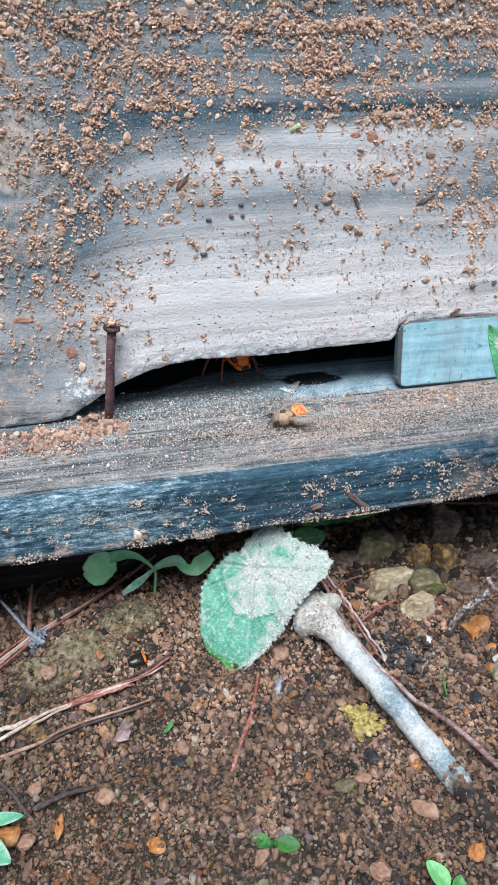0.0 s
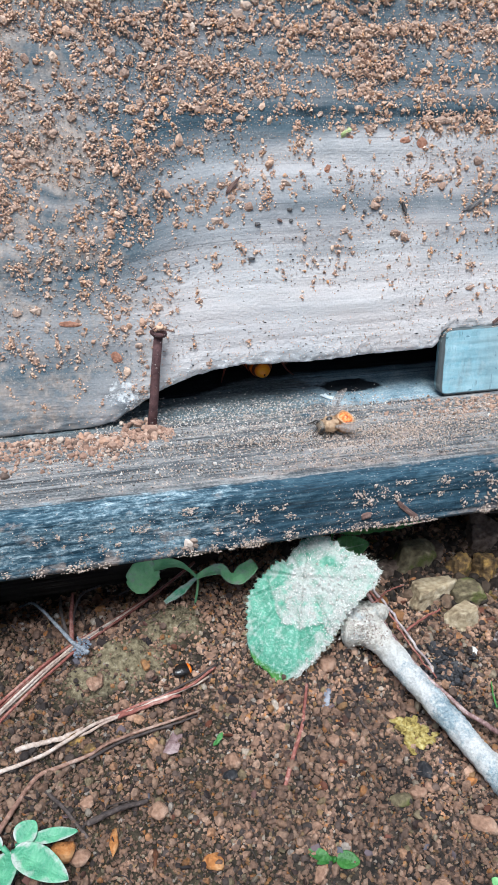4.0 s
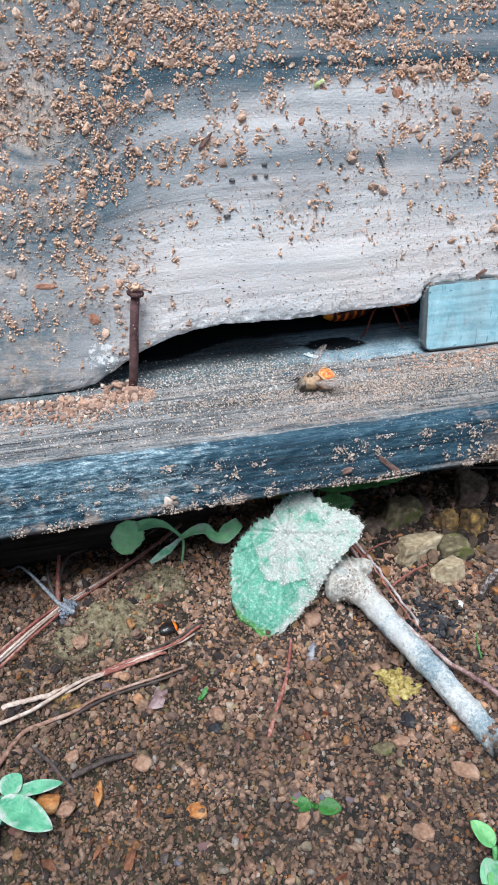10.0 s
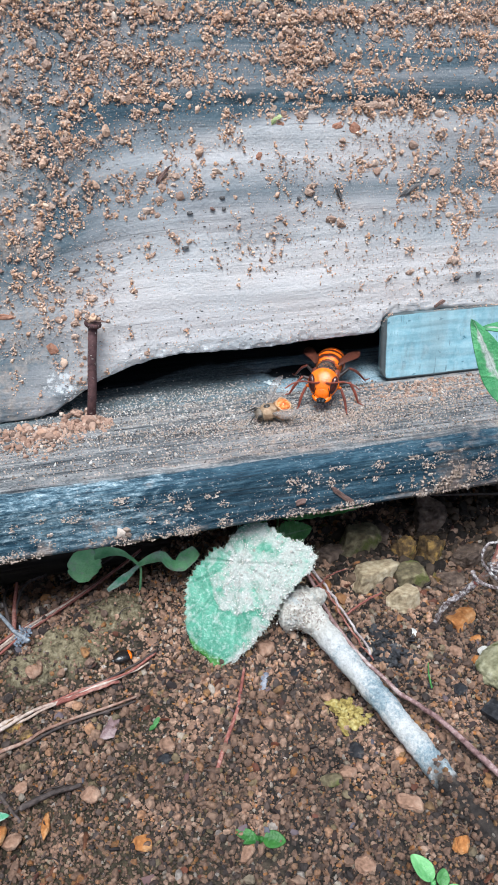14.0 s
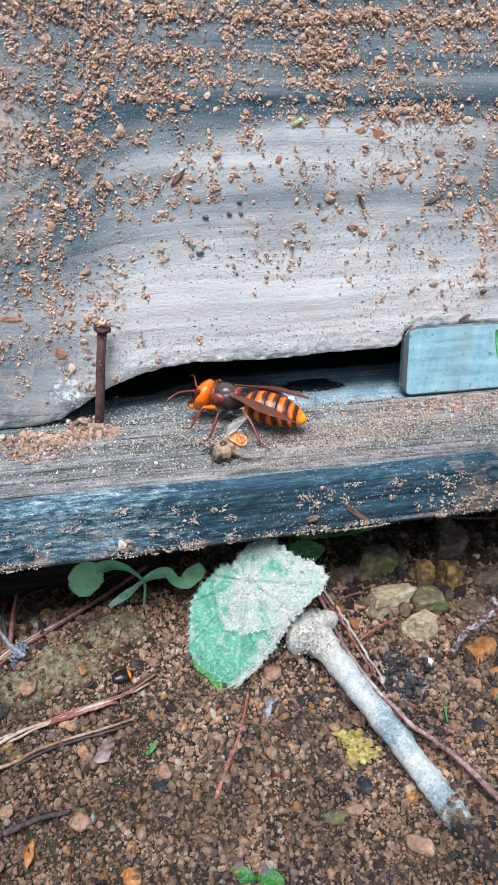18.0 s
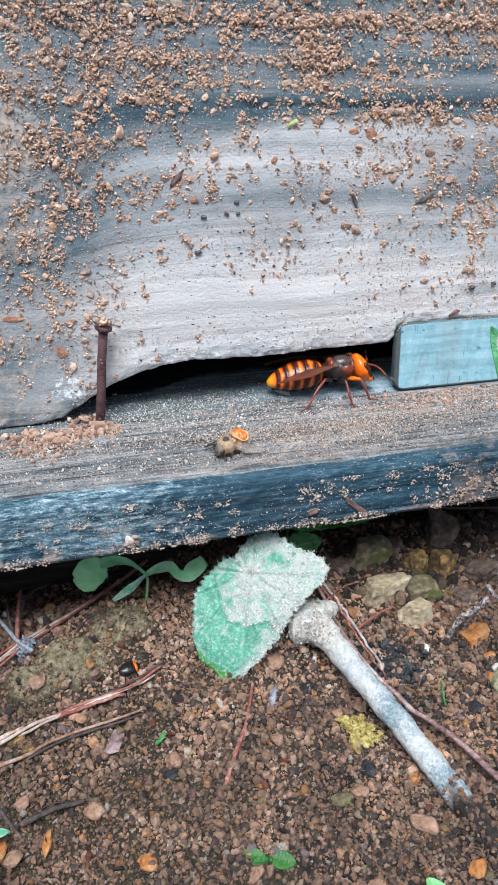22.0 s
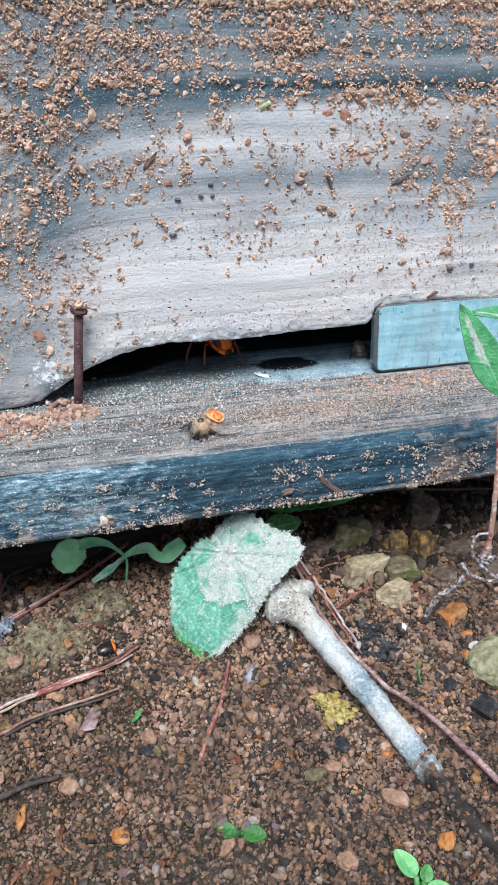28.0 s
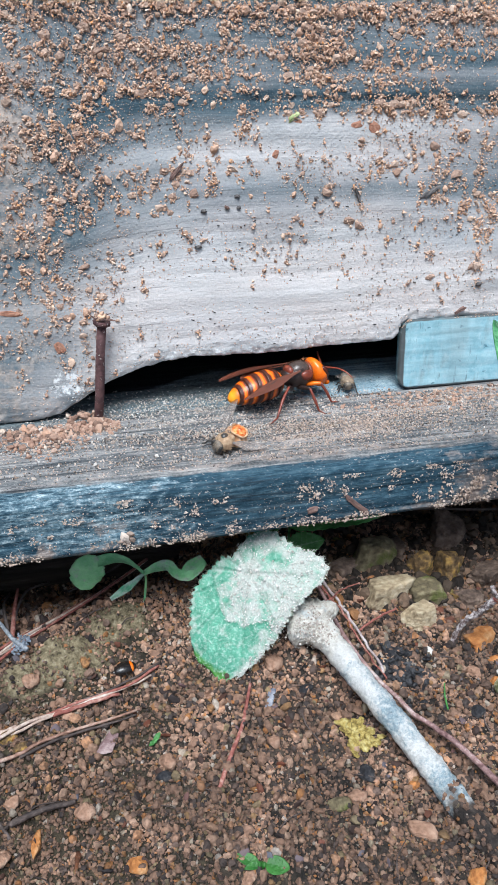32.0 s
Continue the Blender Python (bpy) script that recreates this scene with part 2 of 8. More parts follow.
def old_wood():
    """Weathered board: bare silvery grain, remains of slate-blue paint where 'paint' is high, dust where 'dust' is high."""
    m = Mat("weathered_painted_wood", 0.8, spec=0.2)
    # the grain follows the bent growth lines of the board
    sep = m.n("SeparateXYZ", Vector=m.co)
    flat = m.co
    m.co = m.n("CombineXYZ", X=sep.outputs[0], Y=0.0, Z=m.attr("bend")).outputs[0]
    fine = m.noise(1, 5, (26, 60, 800), 0.62)
    wide = m.noise(1, 4, (7, 40, 170), 0.6)
    tiny = m.noise(1, 4, (110, 120, 2200), 0.6)
    hair = m.noise(1, 3, (16, 60, 1300), 0.7)
    m.co = flat
    blot = m.noise(85, 5)
    soft = m.noise(30, 5, (0.6, 1, 1.3))
    speck = m.noise(1700, 3)
    mixd = m.math("ADD", m.math("ADD", m.math("MULTIPLY", fine, 0.3), m.math("MULTIPLY", wide, 0.2)), m.math("ADD", m.math("MULTIPLY", tiny, 0.26), m.math("MULTIPLY", speck, 0.24)))
    bare = m.ramp(mixd, [(0.32, (0.38, 0.372, 0.372)), (0.42, (0.51, 0.492, 0.485)), (0.54, (0.59, 0.562, 0.552)), (0.68, (0.66, 0.632, 0.622))])
    bare = m.mix(m.math("MULTIPLY", m.step(soft, 0.42, 0.62), 0.5), bare, m.mix(0.5, bare, (0.34, 0.41, 0.47)))
    brown = m.mix(m.math("MULTIPLY", m.step(m.noise(45, 4, (0.5, 1, 2)), 0.42, 0.66), 0.8), bare, m.mix(0.4, bare, (0.5, 0.41, 0.385)))
    slate = m.ramp(m.math("ADD", m.math("MULTIPLY", mixd, 0.62), m.math("MULTIPLY", blot, 0.38)),
                   [(0.38, (0.022, 0.042, 0.058)), (0.47, (0.058, 0.095, 0.12)), (0.56, (0.1, 0.138, 0.162)), (0.7, (0.27, 0.305, 0.32))])
    edge = m.math("ADD", m.attr("paint"), m.math("MULTIPLY", m.math("SUBTRACT", wide, 0.5), 1.0))
    edge = m.math("ADD", edge, m.math("MULTIPLY", m.math("SUBTRACT", blot, 0.5), 0.75))
    edge = m.math("ADD", edge, m.math("MULTIPLY", m.math("SUBTRACT", tiny, 0.5), 0.5))
    c = m.mix(m.step(edge, 0.0, 1.02), brown, slate)
    crack = m.math("MULTIPLY", m.step(hair, 0.39, 0.3), m.step(m.noise(60, 3, (0.5, 1, 1)), 0.4, 0.56))
    c = m.mix(m.math("MULTIPLY", crack, 0.7), c, (0.06, 0.06, 0.064))
    salt = m.math("MULTIPLY", m.step(m.noise(1900, 3, rough=0.6), 0.6, 0.68), m.step(m.noise(110, 4), 0.36, 0.58))
    c = m.mix(m.math("MULTIPLY", salt, 0.55), c, (0.62, 0.55, 0.49))
    earth = m.ramp(m.noise(600, 4), [(0.3, (0.27, 0.21, 0.17)), (0.55, (0.48, 0.39, 0.325)), (0.8, (0.62, 0.54, 0.465))])
    d = m.math("ADD", m.attr("dust"), m.math("MULTIPLY", m.math("SUBTRACT", m.noise(260, 6, rough=0.7), 0.5), 1.7))
    c = m.mix(m.math("MULTIPLY", m.step(d, 0.42, 0.9), 0.72), c, earth)
    c = m.mix(m.math("MULTIPLY", m.step(m.math("ADD", m.attr("lip"), m.math("MULTIPLY", m.math("SUBTRACT", m.noise(520, 5, rough=0.7), 0.5), 1.9)), 0.5, 0.7), 0.8), c, (0.7, 0.72, 0.73))
    m.color(c).bump(m.math("ADD", m.math("ADD", m.math("MULTIPLY", fine, 0.35), m.math("MULTIPLY", tiny, 0.3)), m.math("MULTIPLY", m.noise(1100, 5), 0.9)), 0.0003)
    return m.m


WOOD = old_wood()


def board_wood():
    m = Mat("landing_board_wood", 0.92, spec=0.08)
    fine = m.noise(1, 5, (40, 850, 850), 0.65)
    wide = m.noise(1, 4, (14, 190, 190), 0.6)
    short = m.noise(1, 5, (240, 980, 980), 0.7)
    blot = m.noise(130, 6, rough=0.65)
    speck = m.noise(1500, 4)
    tone = m.math("ADD", m.math("ADD", m.math("MULTIPLY", fine, 0.34), m.math("MULTIPLY", wide, 0.26)), m.math("ADD", m.math("MULTIPLY", blot, 0.2), m.math("MULTIPLY", speck, 0.2)))
    bare = m.ramp(tone, [(0.38, (0.022, 0.028, 0.034)), (0.46, (0.095, 0.103, 0.11)), (0.54, (0.25, 0.247, 0.244)), (0.66, (0.47, 0.447, 0.425))])
    crack = m.math("MULTIPLY", m.step(m.noise(1, 4, (16, 520, 520), 0.75), 0.45, 0.36), m.step(m.noise(70, 3, (0.4, 1, 1)), 0.34, 0.5))
    bare = m.mix(m.math("MULTIPLY", crack, 0.85), bare, (0.018, 0.02, 0.024))
    navy = m.ramp(m.math("ADD", m.math("MULTIPLY", short, 0.55), m.math("MULTIPLY", fine, 0.45)),
                  [(0.36, (0.012, 0.028, 0.044)), (0.48, (0.028, 0.06, 0.086)), (0.58, (0.062, 0.11, 0.142)), (0.7, (0.23, 0.29, 0.33))])
    pale = m.ramp(m.math("ADD", m.math("MULTIPLY", short, 0.6), m.math("MULTIPLY", speck, 0.4)), [(0.38, (0.04, 0.08, 0.112)), (0.5, (0.13, 0.2, 0.24)), (0.58, (0.28, 0.36, 0.4)), (0.68, (0.52, 0.58, 0.6))])
    jit = m.math("ADD", m.math("MULTIPLY", m.math("SUBTRACT", short, 0.5), 1.2), m.math("MULTIPLY", m.math("SUBTRACT", blot, 0.5), 1.1))
    c = m.mix(m.step(m.math("ADD", m.attr("paint"), m.math("MULTIPLY", jit, 0.8)), 0.38, 0.6), bare, navy)
    c = m.mix(m.step(m.math("ADD", m.attr("pale"), jit), 0.38, 0.75), c, pale)
    salt = m.math("MULTIPLY", m.step(m.noise(1500, 4, (0.7, 1, 1), 0.6), 0.6, 0.68), m.step(m.noise(150, 4), 0.4, 0.6))
    c = m.mix(m.math("MULTIPLY", salt, 0.6), c, (0.45, 0.42, 0.4))
    inside = m.ramp(m.math("ADD", m.math("MULTIPLY", blot, 0.5), m.math("MULTIPLY", speck, 0.5)), [(0.36, (0.1, 0.17, 0.21)), (0.5, (0.23, 0.32, 0.37)), (0.65, (0.42, 0.49, 0.52))])
    c = m.mix(m.step(m.math("ADD", m.attr("inside"), m.math("MULTIPLY", jit, 0.7)), 0.4, 0.7), c, inside)
    earth = m.ramp(m.noise(800, 5), [(0.3, (0.25, 0.18, 0.145)), (0.55, (0.45, 0.35, 0.295)), (0.8, (0.6, 0.52, 0.46))])
    d = m.math("ADD", m.attr("dust"), m.math("MULTIPLY", m.math("SUBTRACT", m.noise(330, 6, (0.5, 1, 1), 0.7), 0.5), 1.7))
    c = m.mix(m.math("MULTIPLY", m.step(d, 0.42, 0.95), 0.7), c, earth)
    c = m.mix(m.math("MULTIPLY", crack, 0.5), c, (0.03, 0.032, 0.036))
    # mixed to dark slate towards the slot and in a band on the left
    wet = m.step(m.math("ADD", m.attr("darkened"), m.math("MULTIPLY", m.math("SUBTRACT", m.noise(220, 5, (0.6, 1, 1)), 0.5), 1.1)), 0.3, 0.8)
    c = m.mix(m.math("MULTIPLY", wet, 0.72), c, m.ramp(m.noise(900, 5, rough=0.7), [(0.35, (0.035, 0.05, 0.056)), (0.55, (0.11, 0.145, 0.155)), (0.7, (0.3, 0.34, 0.345))]))
    # shade inside the slot and the floor hole, painted near-black
    c = m.mix(m.math("MULTIPLY", m.step(m.math("ADD", m.attr("slot_shade"), m.math("MULTIPLY", m.math("SUBTRACT", blot, 0.5), 0.5)), 0.35, 0.65), 0.97), c, (0.008, 0.009, 0.011))
    m.color(c).bump(m.math("ADD", m.math("MULTIPLY", fine, 0.8), m.math("MULTIPLY", m.noise(1300, 4), 0.6)), 0.0005)
    return m.m


BOARD = board_wood()


def blue_paint():
    m = Mat("pale_blue_gloss_paint", 0.6, spec=0.3)
    grain = m.noise(1, 4, (60, 300, 260))
    blot = m.noise(140, 6, rough=0.65)
    c = m.ramp(m.math("ADD", m.math("MULTIPLY", grain, 0.35), m.math("MULTIPLY", blot, 0.65)), [(0.35, (0.13, 0.28, 0.34)), (0.46, (0.23, 0.41, 0.475)), (0.6, (0.34, 0.52, 0.57)), (0.75, (0.52, 0.64, 0.67))])
    c = m.mix(m.math("MULTIPLY", m.step(m.noise(1, 5, (200, 300, 60), 0.7), 0.52, 0.7), 0.5), c, (0.2, 0.23, 0.24))
    c = m.mix(m.math("MULTIPLY", m.step(m.noise(500, 5), 0.5, 0.7), 0.35), c, (0.5, 0.62, 0.66))
    d = m.math("ADD", m.attr("wear"), m.math("MULTIPLY", m.math("SUBTRACT", blot, 0.5), 1.0))
    c = m.mix(m.math("MULTIPLY", m.step(d, 0.45, 0.85), 0.9), c, (0.05, 0.042, 0.038))
    scratch = m.math("MULTIPLY", m.step(m.noise(1, 4, (900, 300, 160), 0.6), 0.6, 0.66), m.step(m.noise(1, 3, (70, 100, 60)), 0.46, 0.6))
    c = m.mix(m.math("MULTIPLY", scratch, 0.75), c, (0.07, 0.12, 0.14))
    chips = m.step(m.noise(1, 3, (260, 300, 420)), 0.66, 0.7)
    c = m.mix(m.math("MULTIPLY", chips, 0.75), c, (0.05, 0.13, 0.17))
    c = m.mix(m.math("MULTIPLY", m.step(m.noise(1, 3, (75, 60, 14), 0.5), 0.5, 0.68), 0.45), c, (0.24, 0.31, 0.33))
    m.color(c).bump(m.math("ADD", grain, m.math("MULTIPLY", blot, 0.5)), 0.0003)
    return m.m


def soil_material():
    m = Mat("damp_soil", 0.9, spec=0.2)
    c = m.ramp(m.math("ADD", m.math("MULTIPLY", m.noise(420, 6, rough=0.65), 0.6), m.math("MULTIPLY", m.noise(70, 4), 0.4)),
               [(0.3, (0.007, 0.007, 0.007)), (0.45, (0.024, 0.021, 0.019)), (0.56, (0.07, 0.054, 0.043)), (0.72, (0.17, 0.126, 0.095))])
    # olive silt, mostly towards the needles
    x = m.n("SeparateXYZ", Vector=m.co).outputs[0]
    olive = m.ramp(m.noise(500, 5), [(0.3, (0.016, 0.014, 0.009)), (0.55, (0.06, 0.05, 0.029)), (0.75, (0.15, 0.125, 0.078))])
    c = m.mix(m.math("MULTIPLY", m.step(m.math("ADD", m.math("MULTIPLY", x, -9.0), m.noise(60, 4)), 0.25, 0.7), 0.75), c, olive)
    clay = m.ramp(m.noise(650, 6, rough=0.65), [(0.32, (0.04, 0.033, 0.019)), (0.45, (0.16, 0.132, 0.08)), (0.57, (0.25, 0.21, 0.132)), (0.72, (0.38, 0.34, 0.235))])
    c = m.mix(m.step(m.math("ADD", m.attr("clay"), m.math("MULTIPLY", m.math("SUBTRACT", m.noise(140, 5), 0.5), 1.0)), 0.35, 0.7), c, clay)
    m.color(c).bump(m.noise(900, 6, rough=0.65), 0.0014)
    return m.m


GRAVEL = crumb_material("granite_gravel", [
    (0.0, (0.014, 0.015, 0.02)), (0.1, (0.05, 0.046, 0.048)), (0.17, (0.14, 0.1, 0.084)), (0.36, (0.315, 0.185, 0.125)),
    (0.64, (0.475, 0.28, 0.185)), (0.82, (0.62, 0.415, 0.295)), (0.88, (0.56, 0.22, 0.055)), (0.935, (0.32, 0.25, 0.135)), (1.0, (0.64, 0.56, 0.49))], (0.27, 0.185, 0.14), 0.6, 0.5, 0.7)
CRUMB = crumb_material("splashed_soil_crumbs", [
    (0.0, (0.24, 0.155, 0.125)), (0.1, (0.5, 0.305, 0.21)), (0.5, (0.71, 0.465, 0.335)), (0.84, (0.79, 0.595, 0.46)),
    (0.91, (0.76, 0.34, 0.11)), (1.0, (0.8, 0.7, 0.61))], (0.68, 0.49, 0.375), 0.9, 0.2)
CAKE = crumb_material("caked_soil", [
    (0.0, (0.32, 0.21, 0.16)), (0.5, (0.48, 0.33, 0.255)), (1.0, (0.6, 0.45, 0.36))], (0.56, 0.41, 0.325), 0.95, 0.4)
SAND = crumb_material("greyish_board_sand", [
    (0.0, (0.13, 0.1, 0.085)), (0.2, (0.36, 0.265, 0.205)), (0.6, (0.54, 0.415, 0.335)), (1.0, (0.68, 0.58, 0.5))], (0.5, 0.38, 0.31), 0.9, 0.2)
PEBBLE = crumb_material("reddish_pebbles", [
    (0.0, (0.1, 0.075, 0.065)), (0.15, (0.25, 0.145, 0.105)), (0.45, (0.42, 0.265, 0.195)), (0.75, (0.54, 0.385, 0.3)), (0.86, (0.5, 0.29, 0.19)), (0.92, (0.5, 0.36, 0.28)), (1.0, (0.68, 0.59, 0.5))], (0.44, 0.31, 0.24), 0.85, 0.2)
GRIT = crumb_material("pale_quartz_grit", [
    (0.0, (0.25, 0.2, 0.17)), (0.4, (0.5, 0.43, 0.37)), (0.8, (0.66, 0.61, 0.56)), (1.0, (0.75, 0.73, 0.7))], (0.6, 0.55, 0.5))

# ---- the hive front ----
BACK, SLOPE = -0.0118, 0.137   # the wall's foot and its lean
NOTCH = [(-0.3, .0004), (-.034, .0006), (-.019, .0007), (-.0112, .002), (-.0067, .0048), (-.0013, .0078), (.0025, .0103), (.0073, .012),
         (.014, .0144), (.0223, .0162), (.0304, .0168), (.044, .0164), (.062, .0165), (.08, .0171), (.0909, .0172), (.0986, .0175),
         (.1007, .0195), (.1016, .0222), (.1042, .0236), (.134, .0235), (0.36, .0238)]
NX, NZ = np.array(NOTCH).T


def wall_y(z):
    return BACK + SLOPE * z


def hive_wall():
    x = np.concatenate([np.linspace(-0.3, -0.06, 30)[:-1], np.linspace(-0.06, 0.165, 470), np.linspace(0.165, 0.36, 30)[1:]])
    v = np.concatenate([np.linspace(0, 1, 190) ** 1.15 * 0.56, np.linspace(0.56, 1, 14)[1:]])
    foot = np.interp(x, NX, NZ) + (0.00024 * fractal(x * 250, x * 0, 5) + 0.00016 * fractal(x * 1500, x * 0, 6)) * (x > -0.02)
    X = np.repeat(x[:, None], len(v), 1)
    Z = foot[:, None] + v[None] * (0.25 - foot[:, None])
    # the grain bends round a knot and dips in the middle
    bend = Z + 0.017 * np.exp(-((X + 0.02) / 0.022) ** 2 - ((Z - 0.07) / 0.02) ** 2) - 0.4 * (X - 0.06) * np.exp(-((X - 0.0) / 0.05) ** 2) * 0.06 - 0.05 * (X - 0.06) ** 2 + 0.0012 * fractal(X * 16, Z * 24, 35, 3)
    ridges = fractal(X * 22, bend * 620, 11, 3) * 0.00013 + fractal(X * 7, bend * 170, 21, 3) * 0.00035
    groove = -0.0007 * np.exp(-((bend - 0.0905) / 0.0007) ** 2) * ramp(X, 0.03, 0.06)
    lip = -0.0011 * np.exp(-(Z - foot[:, None]) / 0.0016)
    D = ridges + groove + lip - 0.0005 * np.exp(-((Z - np.interp(X, [-0.025, -0.0205, -0.0165, -0.012, -0.006, 0.0], [0.0795, 0.0745, 0.0695, 0.0665, 0.064, 0.063])) / 0.00035) ** 2) * ramp(X, -0.026, -0.023) * ramp(-X, -0.001, 0.004) + 0.0005 * fractal(X * 40, Z * 60, 31, 3) + 0.0007 * np.exp(-(Z - foot[:, None]) / 0.0045) * fractal(X * 330, Z * 520, 33, 3)
    Y = wall_y(Z) - D
    verts = np.stack([X, Y, Z], -1).reshape(-1, 3)
    nv = len(v)
    n0 = len(verts)
    back = verts.reshape(len(x), nv, 3)[:, [0, -1]] + [0, 0.024, 0]
    verts = np.concatenate([verts, back.reshape(-1, 3)])
    f = [grid_faces(len(x), nv)]
    i = np.arange(len(x) - 1)
    lo, hi = i * nv, i * nv + nv - 1
    bl, bh = n0 + 2 * i, n0 + 2 * i + 1
    f += [np.stack([lo, bl, bl + 2, lo + nv], 1), np.stack([hi, hi + nv, bh + 2, bh], 1), np.stack([bl, bh, bh + 2, bl + 2], 1)]
    me = mesh_from("wall_front", verts, np.concatenate(f))
    paint = np.zeros(len(verts))
    dust = np.zeros(len(verts))
    w = fractal(X * 22, Z * 60, 41)
    # slate paint is left above a border that sinks to the left; below it the grain is bare or thinly stained
    line = np.interp(X, [-0.06, -0.025, -0.01, 0.0, 0.006, 0.015, 0.031, 0.039, 0.055, 0.14], [0.054, 0.057, 0.06, 0.0665, 0.0735, 0.077, 0.0795, 0.083, 0.0852, 0.0852])
    above = ramp(Z - line + 0.0035 * w + 0.0015 * fractal(X * 90, Z * 240, 43), -0.0045, 0.0045)
    p = (0.84 + 0.08 * ramp(X, 0.03, 0.06)) * above
    p += above * (0.42 * np.exp(-((bend - 0.0905) / 0.003) ** 2) - 0.16 * np.exp(-((bend - 0.0985) / 0.0016) ** 2) - 0.2 * ramp(Z, 0.105, 0.112) * ramp(X, 0.06, 0.1))
    # the knot: paler rings inside a dark rim
    kr = np.hypot(X + 0.021, (Z - 0.0785) * 1.05) + 0.0006 * w
    p -= 0.3 * ramp(-kr, -0.0145, -0.0115) + 0.3 * np.exp(-((kr - 0.0135) / 0.0008) ** 2) + 0.25 * np.exp(-((kr - 0.0082) / 0.0007) ** 2) - 0.35 * np.exp(-((kr - 0.0108) / 0.001) ** 2) - 0.3 * np.exp(-((kr - 0.0056) / 0.001) ** 2)
    # stains below the border, strongest by the knot
    stain = 0.5 * ramp(Z, 0.03, 0.06) * ramp(-X, -0.034, 0.004) + 0.34 * ramp(-X, -0.02, 0.02) * ramp(Z, 0.005, 0.03) + 0.2 * ramp(-X, -0.012, 0.012)
    stain += 0.28 * ramp(-X, -0.006, 0.012) * ramp(-Z, -0.034, -0.018)
    stain += 0.3 * ramp(X, 0.09, 0.14) * ramp(Z, 0.028, 0.06) + 0.3 * ramp(Z, 0.04, 0.066)
    stain += 0.3 * np.exp(-((bend - 0.0655) / 0.0035) ** 2) * ramp(X, 0.012, 0.03) - 0.3 * np.exp(-((bend - 0.0745) / 0.0032) ** 2) * ramp(X, 0.02, 0.04) * ramp(-X, -0.1, -0.08)
    stain += 0.5 * np.exp(-((Z - 0.016) / 0.006) ** 2) * ramp(X, 0.118, 0.13) + 0.35 * np.exp(-((Z - 0.033) / 0.004) ** 2) * ramp(X, 0.118, 0.13)
    p = np.maximum(p, stain * (1 - above) + 0.1 * w * (1 - above))
    # a drying crack curls round the knot
    crack = np.interp(X, [-0.025, -0.0205, -0.0165, -0.012, -0.006, 0.0], [0.0795, 0.0745, 0.0695, 0.0665, 0.064, 0.063])
    fissure = np.exp(-((Z - crack) / 0.00035) ** 2) * ramp(X, -0.026, -0.023) * ramp(-X, -0.001, 0.004)
    p += 0.9 * fissure
    p += 0.5 * np.exp(-((X + 0.0055) / 0.005) ** 2 - ((Z - 0.0065) / 0.0035) ** 2) + 0.42 * np.exp(-((Z - 0.006) / 0.005) ** 2) * ramp(-X, 0.012, 0.03) + 0.2 * np.exp(-((Z - 0.018) / 0.006) ** 2) * ramp(-X, 0.01, 0.03)
    p += 0.35 * np.exp(-((Z - foot[:, None] - 0.0016) / 0.0022) ** 2) * ramp(X, 0.02, 0.05) * ramp(-X, -0.11, -0.1) * (0.7 + 0.6 * w) - 0.12 * ramp(Z, 0.05, 0.03) * ramp(X, 0.015, 0.04)
    paint[:n0] = p.ravel()
    dd = 0.04 * ramp(Z, 0.09, 0.115) + 0.42 * ramp(-X, -0.012, 0.02) + 0.24 * fractal(X * 60, Z * 130, 51) + 0.12 + 0.25 * ramp(-kr, -0.013, -0.008) + 0.2 * ramp(X, 0.1, 0.13) * ramp(Z, 0.1, 0.112)
    dust[:n0] = dd.ravel()
    scalar(me, "paint", paint)
    scalar(me, "dust", dust)
    rim = np.exp(-(Z - foot[:, None]) / 0.003) * ramp(X, -0.012, -0.004) * ramp(-X, -0.1, -0.095) * 0.75
    rim = np.maximum(rim, 0.7 * np.exp(-((X + 0.008) / 0.008) ** 2 - ((Z - 0.0115) / 0.0055) ** 2))
    scalar(me, "lip", np.concatenate([rim.ravel(), np.zeros(len(verts) - n0)]))
    scalar(me, "bend", np.concatenate([bend.ravel(), np.zeros(len(verts) - n0)]))
    return tagged(part("wall_front", me, WOOD), "weathered grey hive front board, blue paint worn off, splashed with soil", "wall", kind="structure")


WALL = hive_wall()


